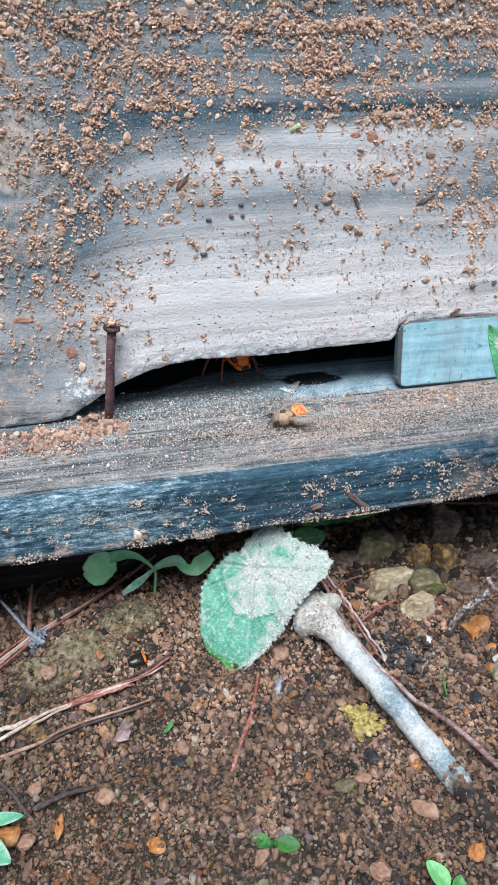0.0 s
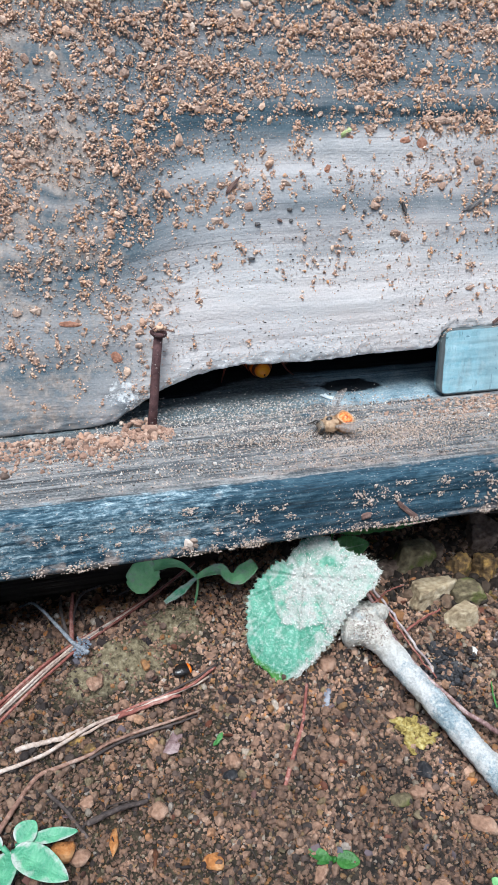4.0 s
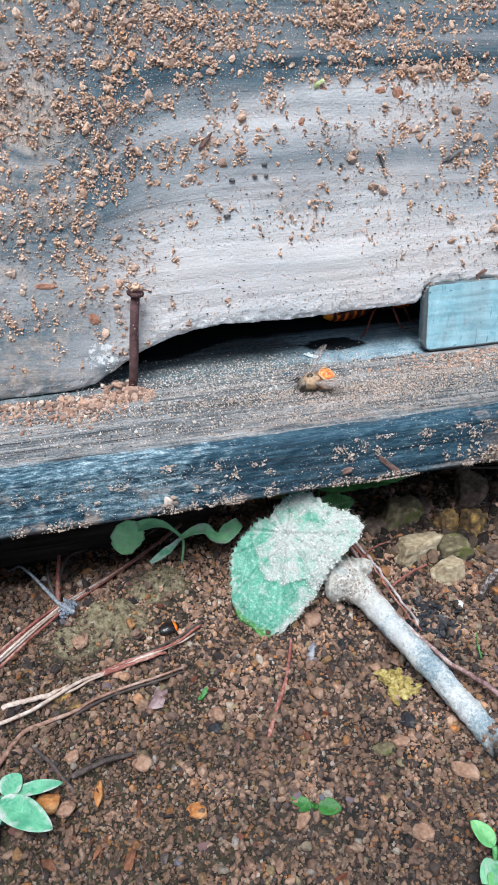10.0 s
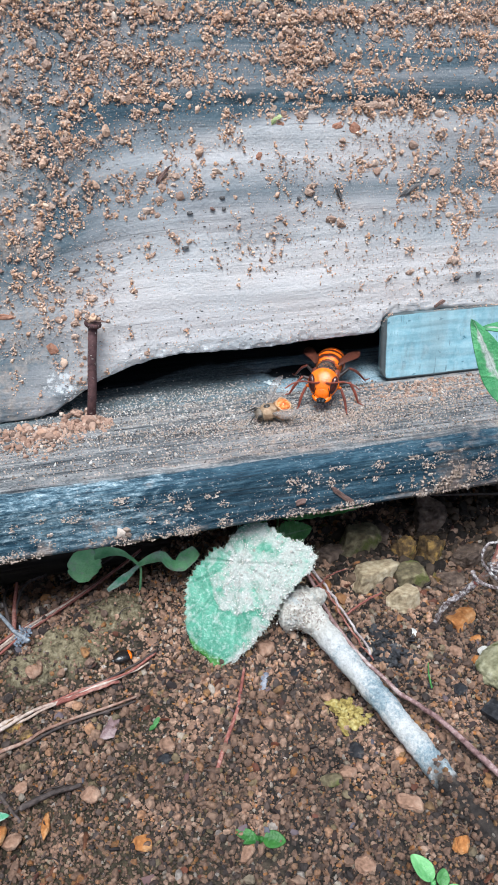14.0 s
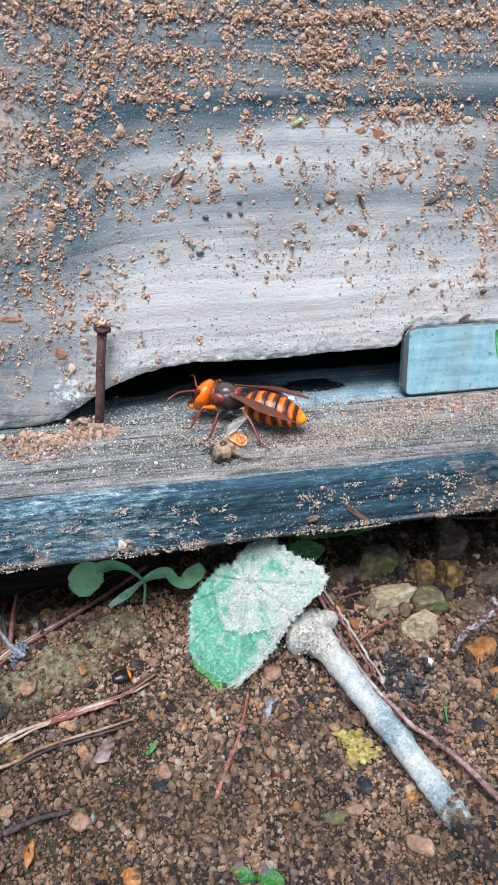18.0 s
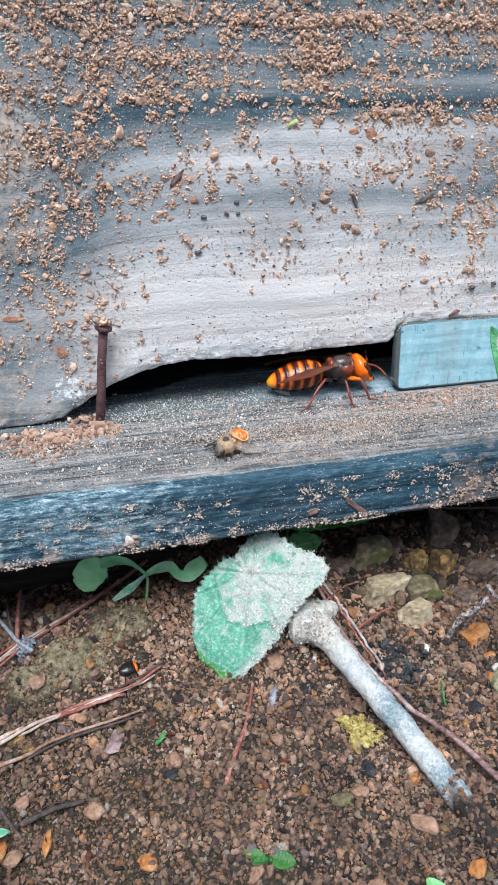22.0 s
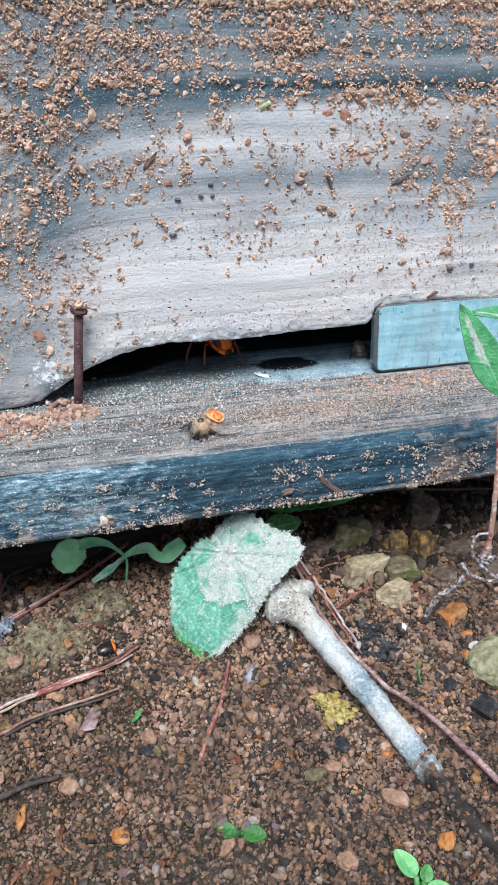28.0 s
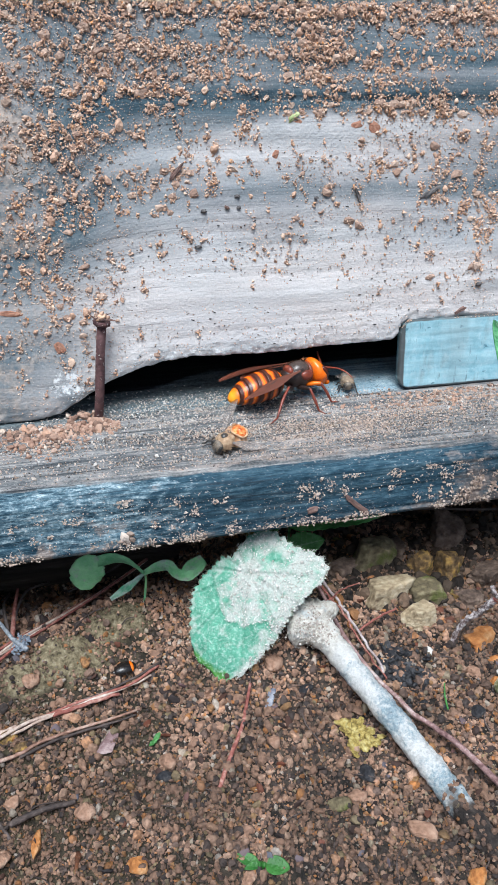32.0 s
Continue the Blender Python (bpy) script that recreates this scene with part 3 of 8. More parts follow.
def landing_board():
    x = np.concatenate([np.linspace(-0.3, -0.07, 24)[:-1], np.linspace(-0.07, 0.165, 480), np.linspace(0.165, 0.36, 20)[1:]])
    # section from inside the hive, over the worn front edge, to the underside
    a = np.concatenate([np.linspace(0.3, 0.03, 10)[:-1], np.linspace(0.03, -0.049, 110)])
    sec = [(y, 0.0) for y in a]
    for k in np.linspace(0, 1, 14)[1:]:
        sec.append((-0.049 - 0.0082 * math.sin(k * math.pi / 2), -0.0034 * (1 - math.cos(k * math.pi / 2))))
    for k in np.linspace(0, 1, 34)[1:]:
        sec.append((-0.0572 - 0.0012 * k, -0.0034 - 0.0136 * k))
    sec += [(-0.0575, -0.0182), (-0.056, -0.0187), (0.0, -0.0187), (0.3, -0.0187)]
    sec = np.array(sec)
    arc = np.concatenate([[0], np.cumsum(np.hypot(*np.diff(sec, axis=0).T))])
    nrm = np.gradient(sec, axis=0)
    nrm = np.stack([nrm[:, 1], -nrm[:, 0]], 1)
    nrm /= np.linalg.norm(nrm, axis=1)[:, None]
    X = np.repeat(x[:, None], len(sec), 1)
    S = np.repeat(arc[None], len(x), 0)
    D = fractal(X * 15, S * 620, 61, 3) * 0.00034 + fractal(X * 6, S * 140, 71, 3) * 0.00035
    D -= 0.0005 * np.clip(fractal(X * 9, S * 330, 75, 2) - 0.35, 0, 1)
    Y = sec[None, :, 0] + D * nrm[None, :, 0]
    Z = sec[None, :, 1] + D * nrm[None, :, 1]
    verts = np.stack([X, Y, Z], -1).reshape(-1, 3)
    me = mesh_from("landing_board", verts, grid_faces(len(x), len(sec))[:, ::-1])
    yy, zz = np.broadcast_to(sec[:, 0], X.shape), np.broadcast_to(sec[:, 1], X.shape)
    n = fractal(X * 30, S * 90, 81)
    paint = ramp(-yy - 0.0012 * n, 0.0512, 0.0535) * (0.97 - 0.1 * n)
    pale = ramp(-yy, 0.049, 0.053) * (0.58 * ramp(-X, -0.04, 0.01) * (0.75 + 0.25 * ramp(zz, -0.014, -0.006)) + 0.06 + 0.22 * n) * (1 - 0.35 * ramp(X, 0.02, 0.06))
    inside = ramp(yy, -0.017, -0.006) * (0.45 + 0.45 * ramp(X, 0.06, 0.085)) + ramp(yy, -0.024, -0.008) * 0.35 * n
    dust = 0.28 + 0.3 * n + 0.22 * np.exp(-((yy + 0.049) / 0.0022) ** 2) + 0.35 * np.exp(-((yy + 0.036) / 0.01) ** 2) * np.exp(-((X - 0.07) / 0.03) ** 2)
    dust = dust + 0.35 * np.exp(-((yy + 0.016) / 0.007) ** 2) * ramp(X, 0.1, 0.115)
    dust = dust * (1 - 0.75 * ramp(-yy, 0.051, 0.054)) + 0.35 * ramp(-zz, 0.0138, 0.0165) + 0.5 * np.exp(-((X - 0.107) / 0.006) ** 2 - ((zz + 0.011) / 0.004) ** 2) * (yy < -0.054) - 0.25 * ramp(yy, -0.01, 0.0) + 0.3 * ramp(X, 0.085, 0.1) * ramp(-yy, 0.05, 0.054)
    ragged = np.clip(1 + 0.9 * fractal(X * 260, yy * 420, 87), 0.2, 3)
    blots = ramp(fractal(X * 210, S * 260, 83), 0.2, 0.45) * ramp(-yy, 0.05, 0.054)
    dust = dust + (0.16 + 0.3 * ramp(-X, -0.03, 0.01)) * blots
    paint = np.maximum(paint, 0.62 * np.exp(-((X - 0.0507) / 0.0035) ** 2 - ((yy + 0.0156) / 0.0028) ** 2))
    # black oval painted for the floor hole, then slot shade deepening inwards
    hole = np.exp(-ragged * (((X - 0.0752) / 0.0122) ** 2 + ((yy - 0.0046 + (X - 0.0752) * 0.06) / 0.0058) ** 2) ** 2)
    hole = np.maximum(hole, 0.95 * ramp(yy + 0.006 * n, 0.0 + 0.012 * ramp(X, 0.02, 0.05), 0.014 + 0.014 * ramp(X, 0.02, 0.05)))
    # mask rises towards the slot on the left, plus a band further out
    darkened = np.maximum(0.85 * ramp(yy + 0.004 * n, -0.02, -0.004) * ramp(-X, -0.075, -0.045), 0.5 * ramp(-np.abs(yy + 0.022), -0.012, -0.004) * ramp(-np.abs(X - 0.03), -0.035, -0.015) * (0.7 + 0.6 * n))
    for nm, val in (("darkened", darkened), ("paint", paint), ("pale", pale), ("inside", inside), ("dust", dust), ("slot_shade", hole)):
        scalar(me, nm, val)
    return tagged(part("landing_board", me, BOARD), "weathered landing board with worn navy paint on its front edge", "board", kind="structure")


LANDING = landing_board()


def entrance_block():
    """The painted strip that narrows the slot: a rounded plate with a worn rim."""
    w, h, d, r = 0.19, 0.0236, 0.0035, 0.0042
    u, t = np.meshgrid(np.concatenate([np.linspace(0, 0.06, 150), np.linspace(0.06, w, 40)[1:]]), np.linspace(0, 1, 60), indexing="ij")
    # the end is rounded in its two corners
    cut = np.where(u < r, r - np.sqrt(np.maximum(r * r - (r - u) ** 2, 0)), 0)
    z = cut + t * (h - 2 * cut)
    m = np.minimum.reduce([np.minimum(u, 0.05), z, h - z]) - cut * 0.4
    y = 0.0005 * (1 - np.sqrt(np.clip(m / 0.0005, 0, 1))) - 0.00015 * fractal(u * 40, z * 500, 15, 3) * ramp(m, 0, 0.001)
    front = np.stack([u, y, z], -1)
    back = np.stack([u, y * 0 + d, z], -1)
    nu, nt = u.shape
    v = np.concatenate([front.reshape(-1, 3), back.reshape(-1, 3)])
    g = grid_faces(nu, nt)
    k = nu * nt
    ring = np.concatenate([np.arange(nu) * nt, (nu - 1) * nt + np.arange(nt), (np.arange(nu) * nt + nt - 1)[::-1], np.arange(nt)[::-1]])
    nx = np.roll(ring, -1)
    me = mesh_from("entrance_block", v, np.concatenate([g, g[:, ::-1] + k, np.stack([ring, ring + k, nx + k, nx], 1)]))
    wear = 0.95 * (1 - ramp(m, 0.0002, 0.0012)) + 0.35 * (1 - ramp(z, 0.0005, 0.0035)) + 0.3 * (1 - ramp(u, 0.0005, 0.003))
    scalar(me, "wear", np.concatenate([wear.ravel(), np.full(k, 0.5)]))
    ob = part("entrance_block", me, blue_paint(), None)
    a = math.atan(SLOPE)
    ob.matrix_world = Matrix.Translation((0.1016, wall_y(0) - 0.0004, 0.0005)) @ Matrix.Rotation(-a, 4, "X")
    return tagged(ob, "pale blue painted wooden strip closing part of the hive entrance", "block")


entrance_block()


def hive_box():
    """Plain walls and a lid that close the hive behind its front."""
    plain = Mat("old_hive_boards", 0.85)
    plain.color(plain.ramp(plain.noise(1, 4, (9, 9, 160)), [(0.3, (0.12, 0.12, 0.125)), (0.7, (0.36, 0.35, 0.34))]))
    dark = Mat("stained_inner_wood", 0.9)
    dark.color(dark.ramp(dark.noise(80, 4), [(0.3, (0.03, 0.022, 0.018)), (0.7, (0.08, 0.06, 0.045))]))
    for name, lo, hi, mt in (("wall_west", (-0.3, 0.0475, 0.0005), (-0.278, 0.298, 0.25), plain), ("wall_east", (0.338, 0.0475, 0.0005), (0.36, 0.298, 0.25), plain),
                             ("wall_back", (-0.3, 0.3, -0.0187), (0.36, 0.322, 0.25), plain), ("hive_lid", (-0.32, -0.0, 0.2515), (0.38, 0.34, 0.275), plain)):
        bm = bmesh.new()
        c, s = [(a + b) / 2 for a, b in zip(lo, hi)], [b - a for a, b in zip(lo, hi)]
        bmesh.ops.create_cube(bm, size=1, matrix=Matrix.Translation(c) @ Matrix.Diagonal((*s, 1)))
        bmesh.ops.bevel(bm, geom=bm.edges[:], offset=0.002, segments=2, affect="EDGES")
        tagged(part(name, bm, mt.m), "weathered grey board of the wooden hive box", "wall", kind="structure")


hive_box()


def hive_stand():
    """Dark timbers that carry the hive; beams are unseen, added to darken the gap."""
    m = Mat("dark_damp_timber", 0.9)
    m.color(m.ramp(m.noise(1, 5, (20, 60, 300)), [(0.3, (0.025, 0.02, 0.017)), (0.6, (0.09, 0.07, 0.055)), (0.8, (0.16, 0.13, 0.1))])).bump(m.noise(1, 4, (30, 90, 700)), 0.001)
    for name, lo, hi in (("stand_beam", (-0.3, 0.004, -0.075), (0.36, 0.05, -0.0192)), ("stand_leg", (-0.078, -0.043, -0.075), (-0.0545, -0.016, -0.0192)),
                         ("stand_beam", (-0.3, 0.27, -0.075), (0.36, 0.31, -0.0192)), ("stand_leg", (0.25, -0.043, -0.075), (0.29, -0.016, -0.0192))):
        bm = bmesh.new()
        c, d = [(a + b) / 2 for a, b in zip(lo, hi)], [b - a for a, b in zip(lo, hi)]
        bmesh.ops.create_cube(bm, size=1, matrix=Matrix.Translation(c) @ Matrix.Diagonal((*d, 1)))
        bmesh.ops.bevel(bm, geom=bm.edges[:], offset=0.003, segments=3, affect="EDGES")
        bmesh.ops.subdivide_edges(bm, edges=bm.edges[:], cuts=4, use_grid_fill=True)
        for v in bm.verts:
            v.co += 0.0008 * Vector(noise.noise_vector(v.co * 120))
        tagged(part(name, bm, m.m), "dark damp timber of the stand under the hive, its unseen beams added for shade", "beam", kind="structure")


hive_stand()


# ---- the ground ----
def soil_z(x, y):
    near = -0.0502 + 0.0193 * x + 0.131 * y
    far = np.clip(near, -0.085, -0.04)
    return far


def clay_patch(x, y):
    """Where firm olive clay shows between the gravel."""
    out = 0
    for cx, cy, a, b in ((-0.0168, -0.0565, 0.0135, 0.0095), (-0.001, -0.0455, 0.0125, 0.0085), (-0.028, -0.0605, 0.009, 0.006)):
        out = np.maximum(out, np.exp(-(((x - cx) / a) ** 2 + ((y - cy) / b) ** 2) ** 2))
    return out


def ground_z(x, y):
    x, y = np.asarray(x, float), np.asarray(y, float)
    fade = np.exp(-np.maximum(np.hypot(x - 0.05, y + 0.07) - 0.2, 0) * 3)
    lumps = 0.0026 * fractal(x * 45, y * 45, 101, 4) + 0.0014 * fractal(x * 190, y * 190, 111, 3) + clay_patch(x, y) * (0.006 + 0.0022 * fractal(x * 330, y * 330, 117, 4) - 0.0014 * ramp(-np.abs(smooth_noise(x * 190, y * 190, 119)), -0.1, 0.0))
    mound = 0.0075 * np.exp(-(((x - 0.043) / 0.02) ** 2 + ((y + 0.066) / 0.016) ** 2))
    # a hollow under the hive, deepest by its stand
    hollow = ramp(y, -0.034, 0.0) * (0.008 + 0.016 * ramp(-x, -0.05, -0.01))
    return soil_z(x, y) + mound - hollow * fade + lumps * fade + 0.03 * (1 - fade) * fractal(x * 1.3, y * 1.3, 121, 3)


def ground():
    def axis(a, b, n, far):
        g = np.geomspace(0.004, far, 60)
        return np.concatenate([(a - g)[::-1], np.linspace(a, b, n), b + g])
    x, y = axis(-0.09, 0.2, 280, 60), axis(-0.2, 0.05, 245, 60)
    X, Y = np.meshgrid(x, y, indexing="ij")
    Z = ground_z(X, Y)
    me = mesh_from("ground", np.stack([X, Y, Z], -1).reshape(-1, 3), grid_faces(len(x), len(y)))
    clay = 1.0 * clay_patch(X, Y) + 0.2 * fractal(X * 40, Y * 40, 131)
    scalar(me, "clay", clay)
    return tagged(part("ground", me, soil_material()), "damp brown soil with clay patches under the hive", "ground", kind="structure")


GROUND = ground()


def gravel():
    rng = np.random.RandomState(5)
    shapes, f = rock_shapes(2, 24, 7)
    s1, f1 = rock_shapes(1, 24, 8)
    st, ft = splinters(24, 10)
    n = 64000
    x, y = rng.uniform(-0.072, 0.165, n), rng.uniform(-0.18, 0.005, n)
    r = 0.00046 * (1 - rng.uniform(0, 0.99, n)) ** -0.31
    r = np.clip(r, 0.0004, 0.0012) * rng.uniform(0.8, 1.15, n)
    bare = clay_patch(x, y)
    # silt fills the gaps in places, there only the larger grains stand out
    silt = ramp(fractal(x * 55, y * 55, 141, 3), -0.1, 0.35)
    wet = ramp(-x, -0.012, 0.02) * ramp(-y, 0.088, 0.105)
    keep = (rng.uniform(size=n) > 0.95 * bare) & (rng.uniform(size=n) > 0.38 * silt) & (rng.uniform(size=n) > 0.55 * wet * (r > 0.0006)) & (rng.uniform(size=n) > 0.75 * ramp(y, -0.056, -0.044) * ramp(x, 0.04, 0.06))
    x, y, r, silt = x[keep], y[keep], r[keep], silt[keep]
    z = ground_z(x, y) + r * (rng.uniform(0.3, 1.15, len(r)) - 0.25 * silt)
    at = np.stack([x, y, z], 1)
    big, tiny = r > 0.00115, r < 0.0006
    mid = ~big & ~tiny
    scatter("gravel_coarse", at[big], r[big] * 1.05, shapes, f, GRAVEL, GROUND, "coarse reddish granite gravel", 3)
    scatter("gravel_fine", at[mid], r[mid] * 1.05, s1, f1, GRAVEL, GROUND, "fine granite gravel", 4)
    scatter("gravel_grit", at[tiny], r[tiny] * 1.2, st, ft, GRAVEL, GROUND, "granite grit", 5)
    m = 54000
    x, y = rng.uniform(-0.07, 0.16, m), rng.uniform(-0.17, 0.0, m)
    r = rng.uniform(0.00016, 0.00046, m)
    ok = rng.uniform(size=m) > 0.82 * clay_patch(x, y)
    x, y, r = x[ok], y[ok], r[ok]
    sc, fc = splinters(12, 9)
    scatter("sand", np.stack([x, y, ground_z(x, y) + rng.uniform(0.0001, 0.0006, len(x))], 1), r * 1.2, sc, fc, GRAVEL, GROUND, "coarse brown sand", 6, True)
    # dark crumbly clods under the board, the shade there also put into their colour
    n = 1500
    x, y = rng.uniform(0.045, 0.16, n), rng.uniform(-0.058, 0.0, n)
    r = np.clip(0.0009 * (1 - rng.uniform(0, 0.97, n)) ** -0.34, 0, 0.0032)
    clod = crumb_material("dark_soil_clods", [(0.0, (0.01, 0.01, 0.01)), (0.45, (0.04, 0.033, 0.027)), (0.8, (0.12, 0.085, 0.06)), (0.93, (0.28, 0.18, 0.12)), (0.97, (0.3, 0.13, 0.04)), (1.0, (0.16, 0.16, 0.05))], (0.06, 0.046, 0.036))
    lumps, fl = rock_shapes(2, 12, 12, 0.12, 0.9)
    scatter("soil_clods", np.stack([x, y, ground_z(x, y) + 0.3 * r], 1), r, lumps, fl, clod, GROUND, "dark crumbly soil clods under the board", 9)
    for ob in GROUND.children:
        ob["kind"] = "stuff"


gravel()


# ---- soil splashed on the hive front ----
def on_wall(x, z, out=0.0):
    return np.stack([x, wall_y(z) - out, z], -1)


ROWS = [(0.1215, 0.0016, 1.0, -1), (0.1135, 0.0017, 1.0, -1), (0.1085, 0.0008, 0.6, 0.03), (0.1032, 0.0014, 1.0, -1), (0.0962, 0.0013, 0.85, 0.02), (0.0868, 0.0006, 0.9, 0.045), (0.0925, 0.0012, 0.7, -1)]   # height, half width, strength, where it begins


def wall_density(x, z):
    """Splashed soil lies along the ridges of the grain and hangs from them in short strings."""
    wob = 0.0011 * fractal(x * 34, z * 0, 203)
    high = ramp(z + 0.006 * ramp(-x, -0.03, 0.0), 0.078, 0.088)
    rows = 0 * x
    for h, w, k, x0 in ROWS:
        rows = np.maximum(rows, k * np.exp(-((z + wob - h) / w) ** 2) * np.clip(0.78 + 0.75 * fractal(x * 38, z * 9 + h * 900, 204), 0, 1) * ramp(x, x0 - 0.008, x0 + 0.008))
    lines = 1 - np.abs(smooth_noise(x * 105 + 1.6 * smooth_noise(x * 30, z * 75, 206), z * 17, 205))
    strings = ramp(lines, 0.72, 0.96) * ramp(fractal(x * 48, z * 62, 208), -0.35, 0.15)
    loose = ramp(fractal(x * 70, z * 85, 211), -0.1, 0.4)
    veil = 0.5 + 0.5 * smooth_noise(x * 300, z * 300, 214)
    top = high * np.maximum.reduce([1.3 * rows, 0.85 * strings, 0.32 * loose, 0.07 + 0.12 * veil]) * (1 - 0.45 * np.exp(-((z - 0.0912) / 0.0024) ** 2) * ramp(x, 0.04, 0.06))
    left = ramp(-x, -0.035, 0.01)
    mid = 0.05 + 0.13 * ramp(z, 0.045, 0.075) + 0.1 * left * ramp(z, 0.012, 0.04) + 0.07 * left * ramp(z, 0.055, 0.075) + 0.07 * ramp(x, 0.095, 0.125) * ramp(z, 0.03, 0.045)
    mid = mid * (0.45 + 1.1 * loose) * (0.4 + 1.2 * veil)
    mid = mid + 0.24 * strings * ramp(z, 0.03, 0.062) * (0.45 + 0.4 * np.maximum(0.6 * left, ramp(x, 0.09, 0.12))) + 0.12 * strings * ramp(z, 0.055, 0.08)
    clean = 1 - 0.8 * ramp(-np.abs(x - 0.058), -0.05, -0.03) * ramp(-z, -0.05, -0.036)
    return np.maximum(top, mid * clean) * ramp(z, 0.006, 0.018)


def wall_crumbs():
    rng = np.random.RandomState(17)
    shapes, f = rock_shapes(2, 20, 19)
    small, fs = rock_shapes(1, 20, 20)
    chips, fc = splinters(20, 21)

    def pick(n):
        x, z = rng.uniform(-0.06, 0.165, n), rng.uniform(0.004, 0.128, n)
        keep = (rng.uniform(size=n) < wall_density(x, z)) & (z > np.interp(x, NX, NZ) + 0.002)
        return x[keep], z[keep]

    def clump(x, z, per, spread, tall=1.15):
        """Grains heaped round each centre, deepest in its middle."""
        k = np.clip((per * (1 - rng.uniform(0, 0.97, len(x))) ** -0.6).astype(int), 2, 50)
        i = np.repeat(np.arange(len(x)), k)
        s = spread * np.sqrt(k[i] / 8)
        a, b = rng.normal(0, 1, len(i)), rng.normal(0, 1, len(i))
        # each clump is a short smear, mostly level high up and upright lower down
        turn = rng.normal(0, 0.5, len(x)) + np.where(rng.uniform(size=len(x)) < 0.6 * ramp(z, 0.075, 0.095), 0, 1.57)
        long = rng.uniform(1.0, 2.4, len(x))[i]
        ca, sa = np.cos(turn)[i], np.sin(turn)[i]
        cx, cz = x[i] + s * (a * long * ca - b * sa / long), z[i] + s * tall * (a * long * sa + b * ca / long)
        deep = np.exp(-(a * a + b * b) * 0.9) * 0.0009 * np.sqrt(k[i] / 12)
        return cx, np.maximum(cz, np.interp(cx, NX, NZ) + 0.0015), deep

    # single nuggets
    x, z = pick(3800)
    r = np.clip(0.00036 * (1 - rng.uniform(0, 0.985, len(x))) ** -0.31, 0, 0.0011)
    scatter("soil_crumbs", on_wall(x, z, 0.2 * r), r * 1.15, shapes, f, CRUMB, WALL, "tan soil crumbs stuck to the board", 21, squash=(0.95, 0.7, 1.15))
    # heaps: flat cakes of soil with grains packed over them
    x, z = pick(13500)
    r = np.clip(0.00038 * (1 - rng.uniform(0, 0.98, len(x))) ** -0.3, 0, 0.0011)
    scatter("soil_cakes", on_wall(x, z, 0.1 * r), r * 1.6, small, fs, CAKE, WALL, "flat cakes of soil stuck to the board", 29, squash=(1.25, 0.5, 0.9))
    x2, z2, deep = clump(x, z, 5, 0.00062)
    r = rng.uniform(0.00018, 0.00052, len(x2)) * rng.uniform(0.55, 1.1, len(x2))
    scatter("soil_grains", on_wall(x2, z2, 0.35 * r + deep * rng.uniform(0.3, 1, len(x2))), r * 1.15, chips, fc, CRUMB, WALL, "small soil grains stuck in clumps", 22)
    x2, z2, deep = clump(x[::2], z[::2], 9, 0.0011)
    scatter("soil_dust", on_wall(x2, z2, 0.00008), rng.uniform(0.00008, 0.00022, len(x2)), chips, fc, CRUMB, WALL, "fine soil dust round the clumps", 27)
    # fine grey silt that clings to the rough paint
    n = 26000
    x, z = rng.uniform(-0.06, 0.165, n), rng.uniform(0.02, 0.128, n)
    ok = rng.uniform(size=n) < 0.12 + 0.28 * ramp(z, 0.06, 0.088) + 0.45 * ramp(-x, -0.02, 0.015) * ramp(z, 0.02, 0.05)
    x, z = x[ok], z[ok]
    scatter("grey_silt", on_wall(x, z, 0.00008), rng.uniform(0.0001, 0.00032, len(x)), chips, fc, SAND, WALL, "fine grey silt on the paint", 28, True, squash=(1.3, 0.5, 0.9))
    n = 30000
    x, z = rng.uniform(-0.06, 0.165, n), rng.uniform(0.002, 0.128, n)
    ok = (z > np.interp(x, NX, NZ) + 0.001) & (rng.uniform(size=n) < 0.3 + wall_density(x, z))
    x, z = x[ok], z[ok]
    scatter("soil_specks", on_wall(x, z, 0.00006), rng.uniform(0.0001, 0.00027, len(x)), chips, fc, CRUMB, WALL, "soil specks", 23)
    dark = Mat("dark_specks", 0.8)
    dark.color(dark.ramp(dark.island(), [(0.0, (0.03, 0.03, 0.03)), (0.6, (0.1, 0.085, 0.075)), (1.0, (0.2, 0.16, 0.13))]))
    x, z = rng.uniform(-0.06, 0.165, 900), rng.uniform(0.01, 0.12, 900)
    ok = z > np.interp(x, NX, NZ) + 0.002
    x, z = x[ok], z[ok]
    scatter("dark_specks", on_wall(x, z, 0.0001), rng.uniform(0.00014, 0.00042, len(x)), chips, fc, dark.m, WALL, "dark specks of dirt", 24, squash=(1.6, 0.4, 0.8))
    # pale flakes of old paint along the worn lip of the slot
    flake = Mat("pale_paint_flakes", 0.8)
    flake.color(flake.ramp(flake.island(), [(0.0, (0.3, 0.35, 0.38)), (0.5, (0.5, 0.52, 0.53)), (1.0, (0.68, 0.68, 0.68))]))
    n = 420
    x = rng.uniform(-0.01, 0.101, n)
    z = np.interp(x, NX, NZ) + np.abs(rng.normal(0, 0.0028, n)) + 0.0009
    scatter("paint_flakes", on_wall(x, z, 0.00005 + 0.0002 * rng.uniform(size=n)), rng.uniform(0.0001, 0.0004, n) * rng.uniform(0.5, 1, n), chips, fc, flake.m, WALL, "pale paint flakes along the slot's lip", 25, squash=(1.5, 0.3, 0.7))
    # dirt packed along the top of the blue strip
    n = 420
    x = rng.uniform(0.102, 0.16, n)
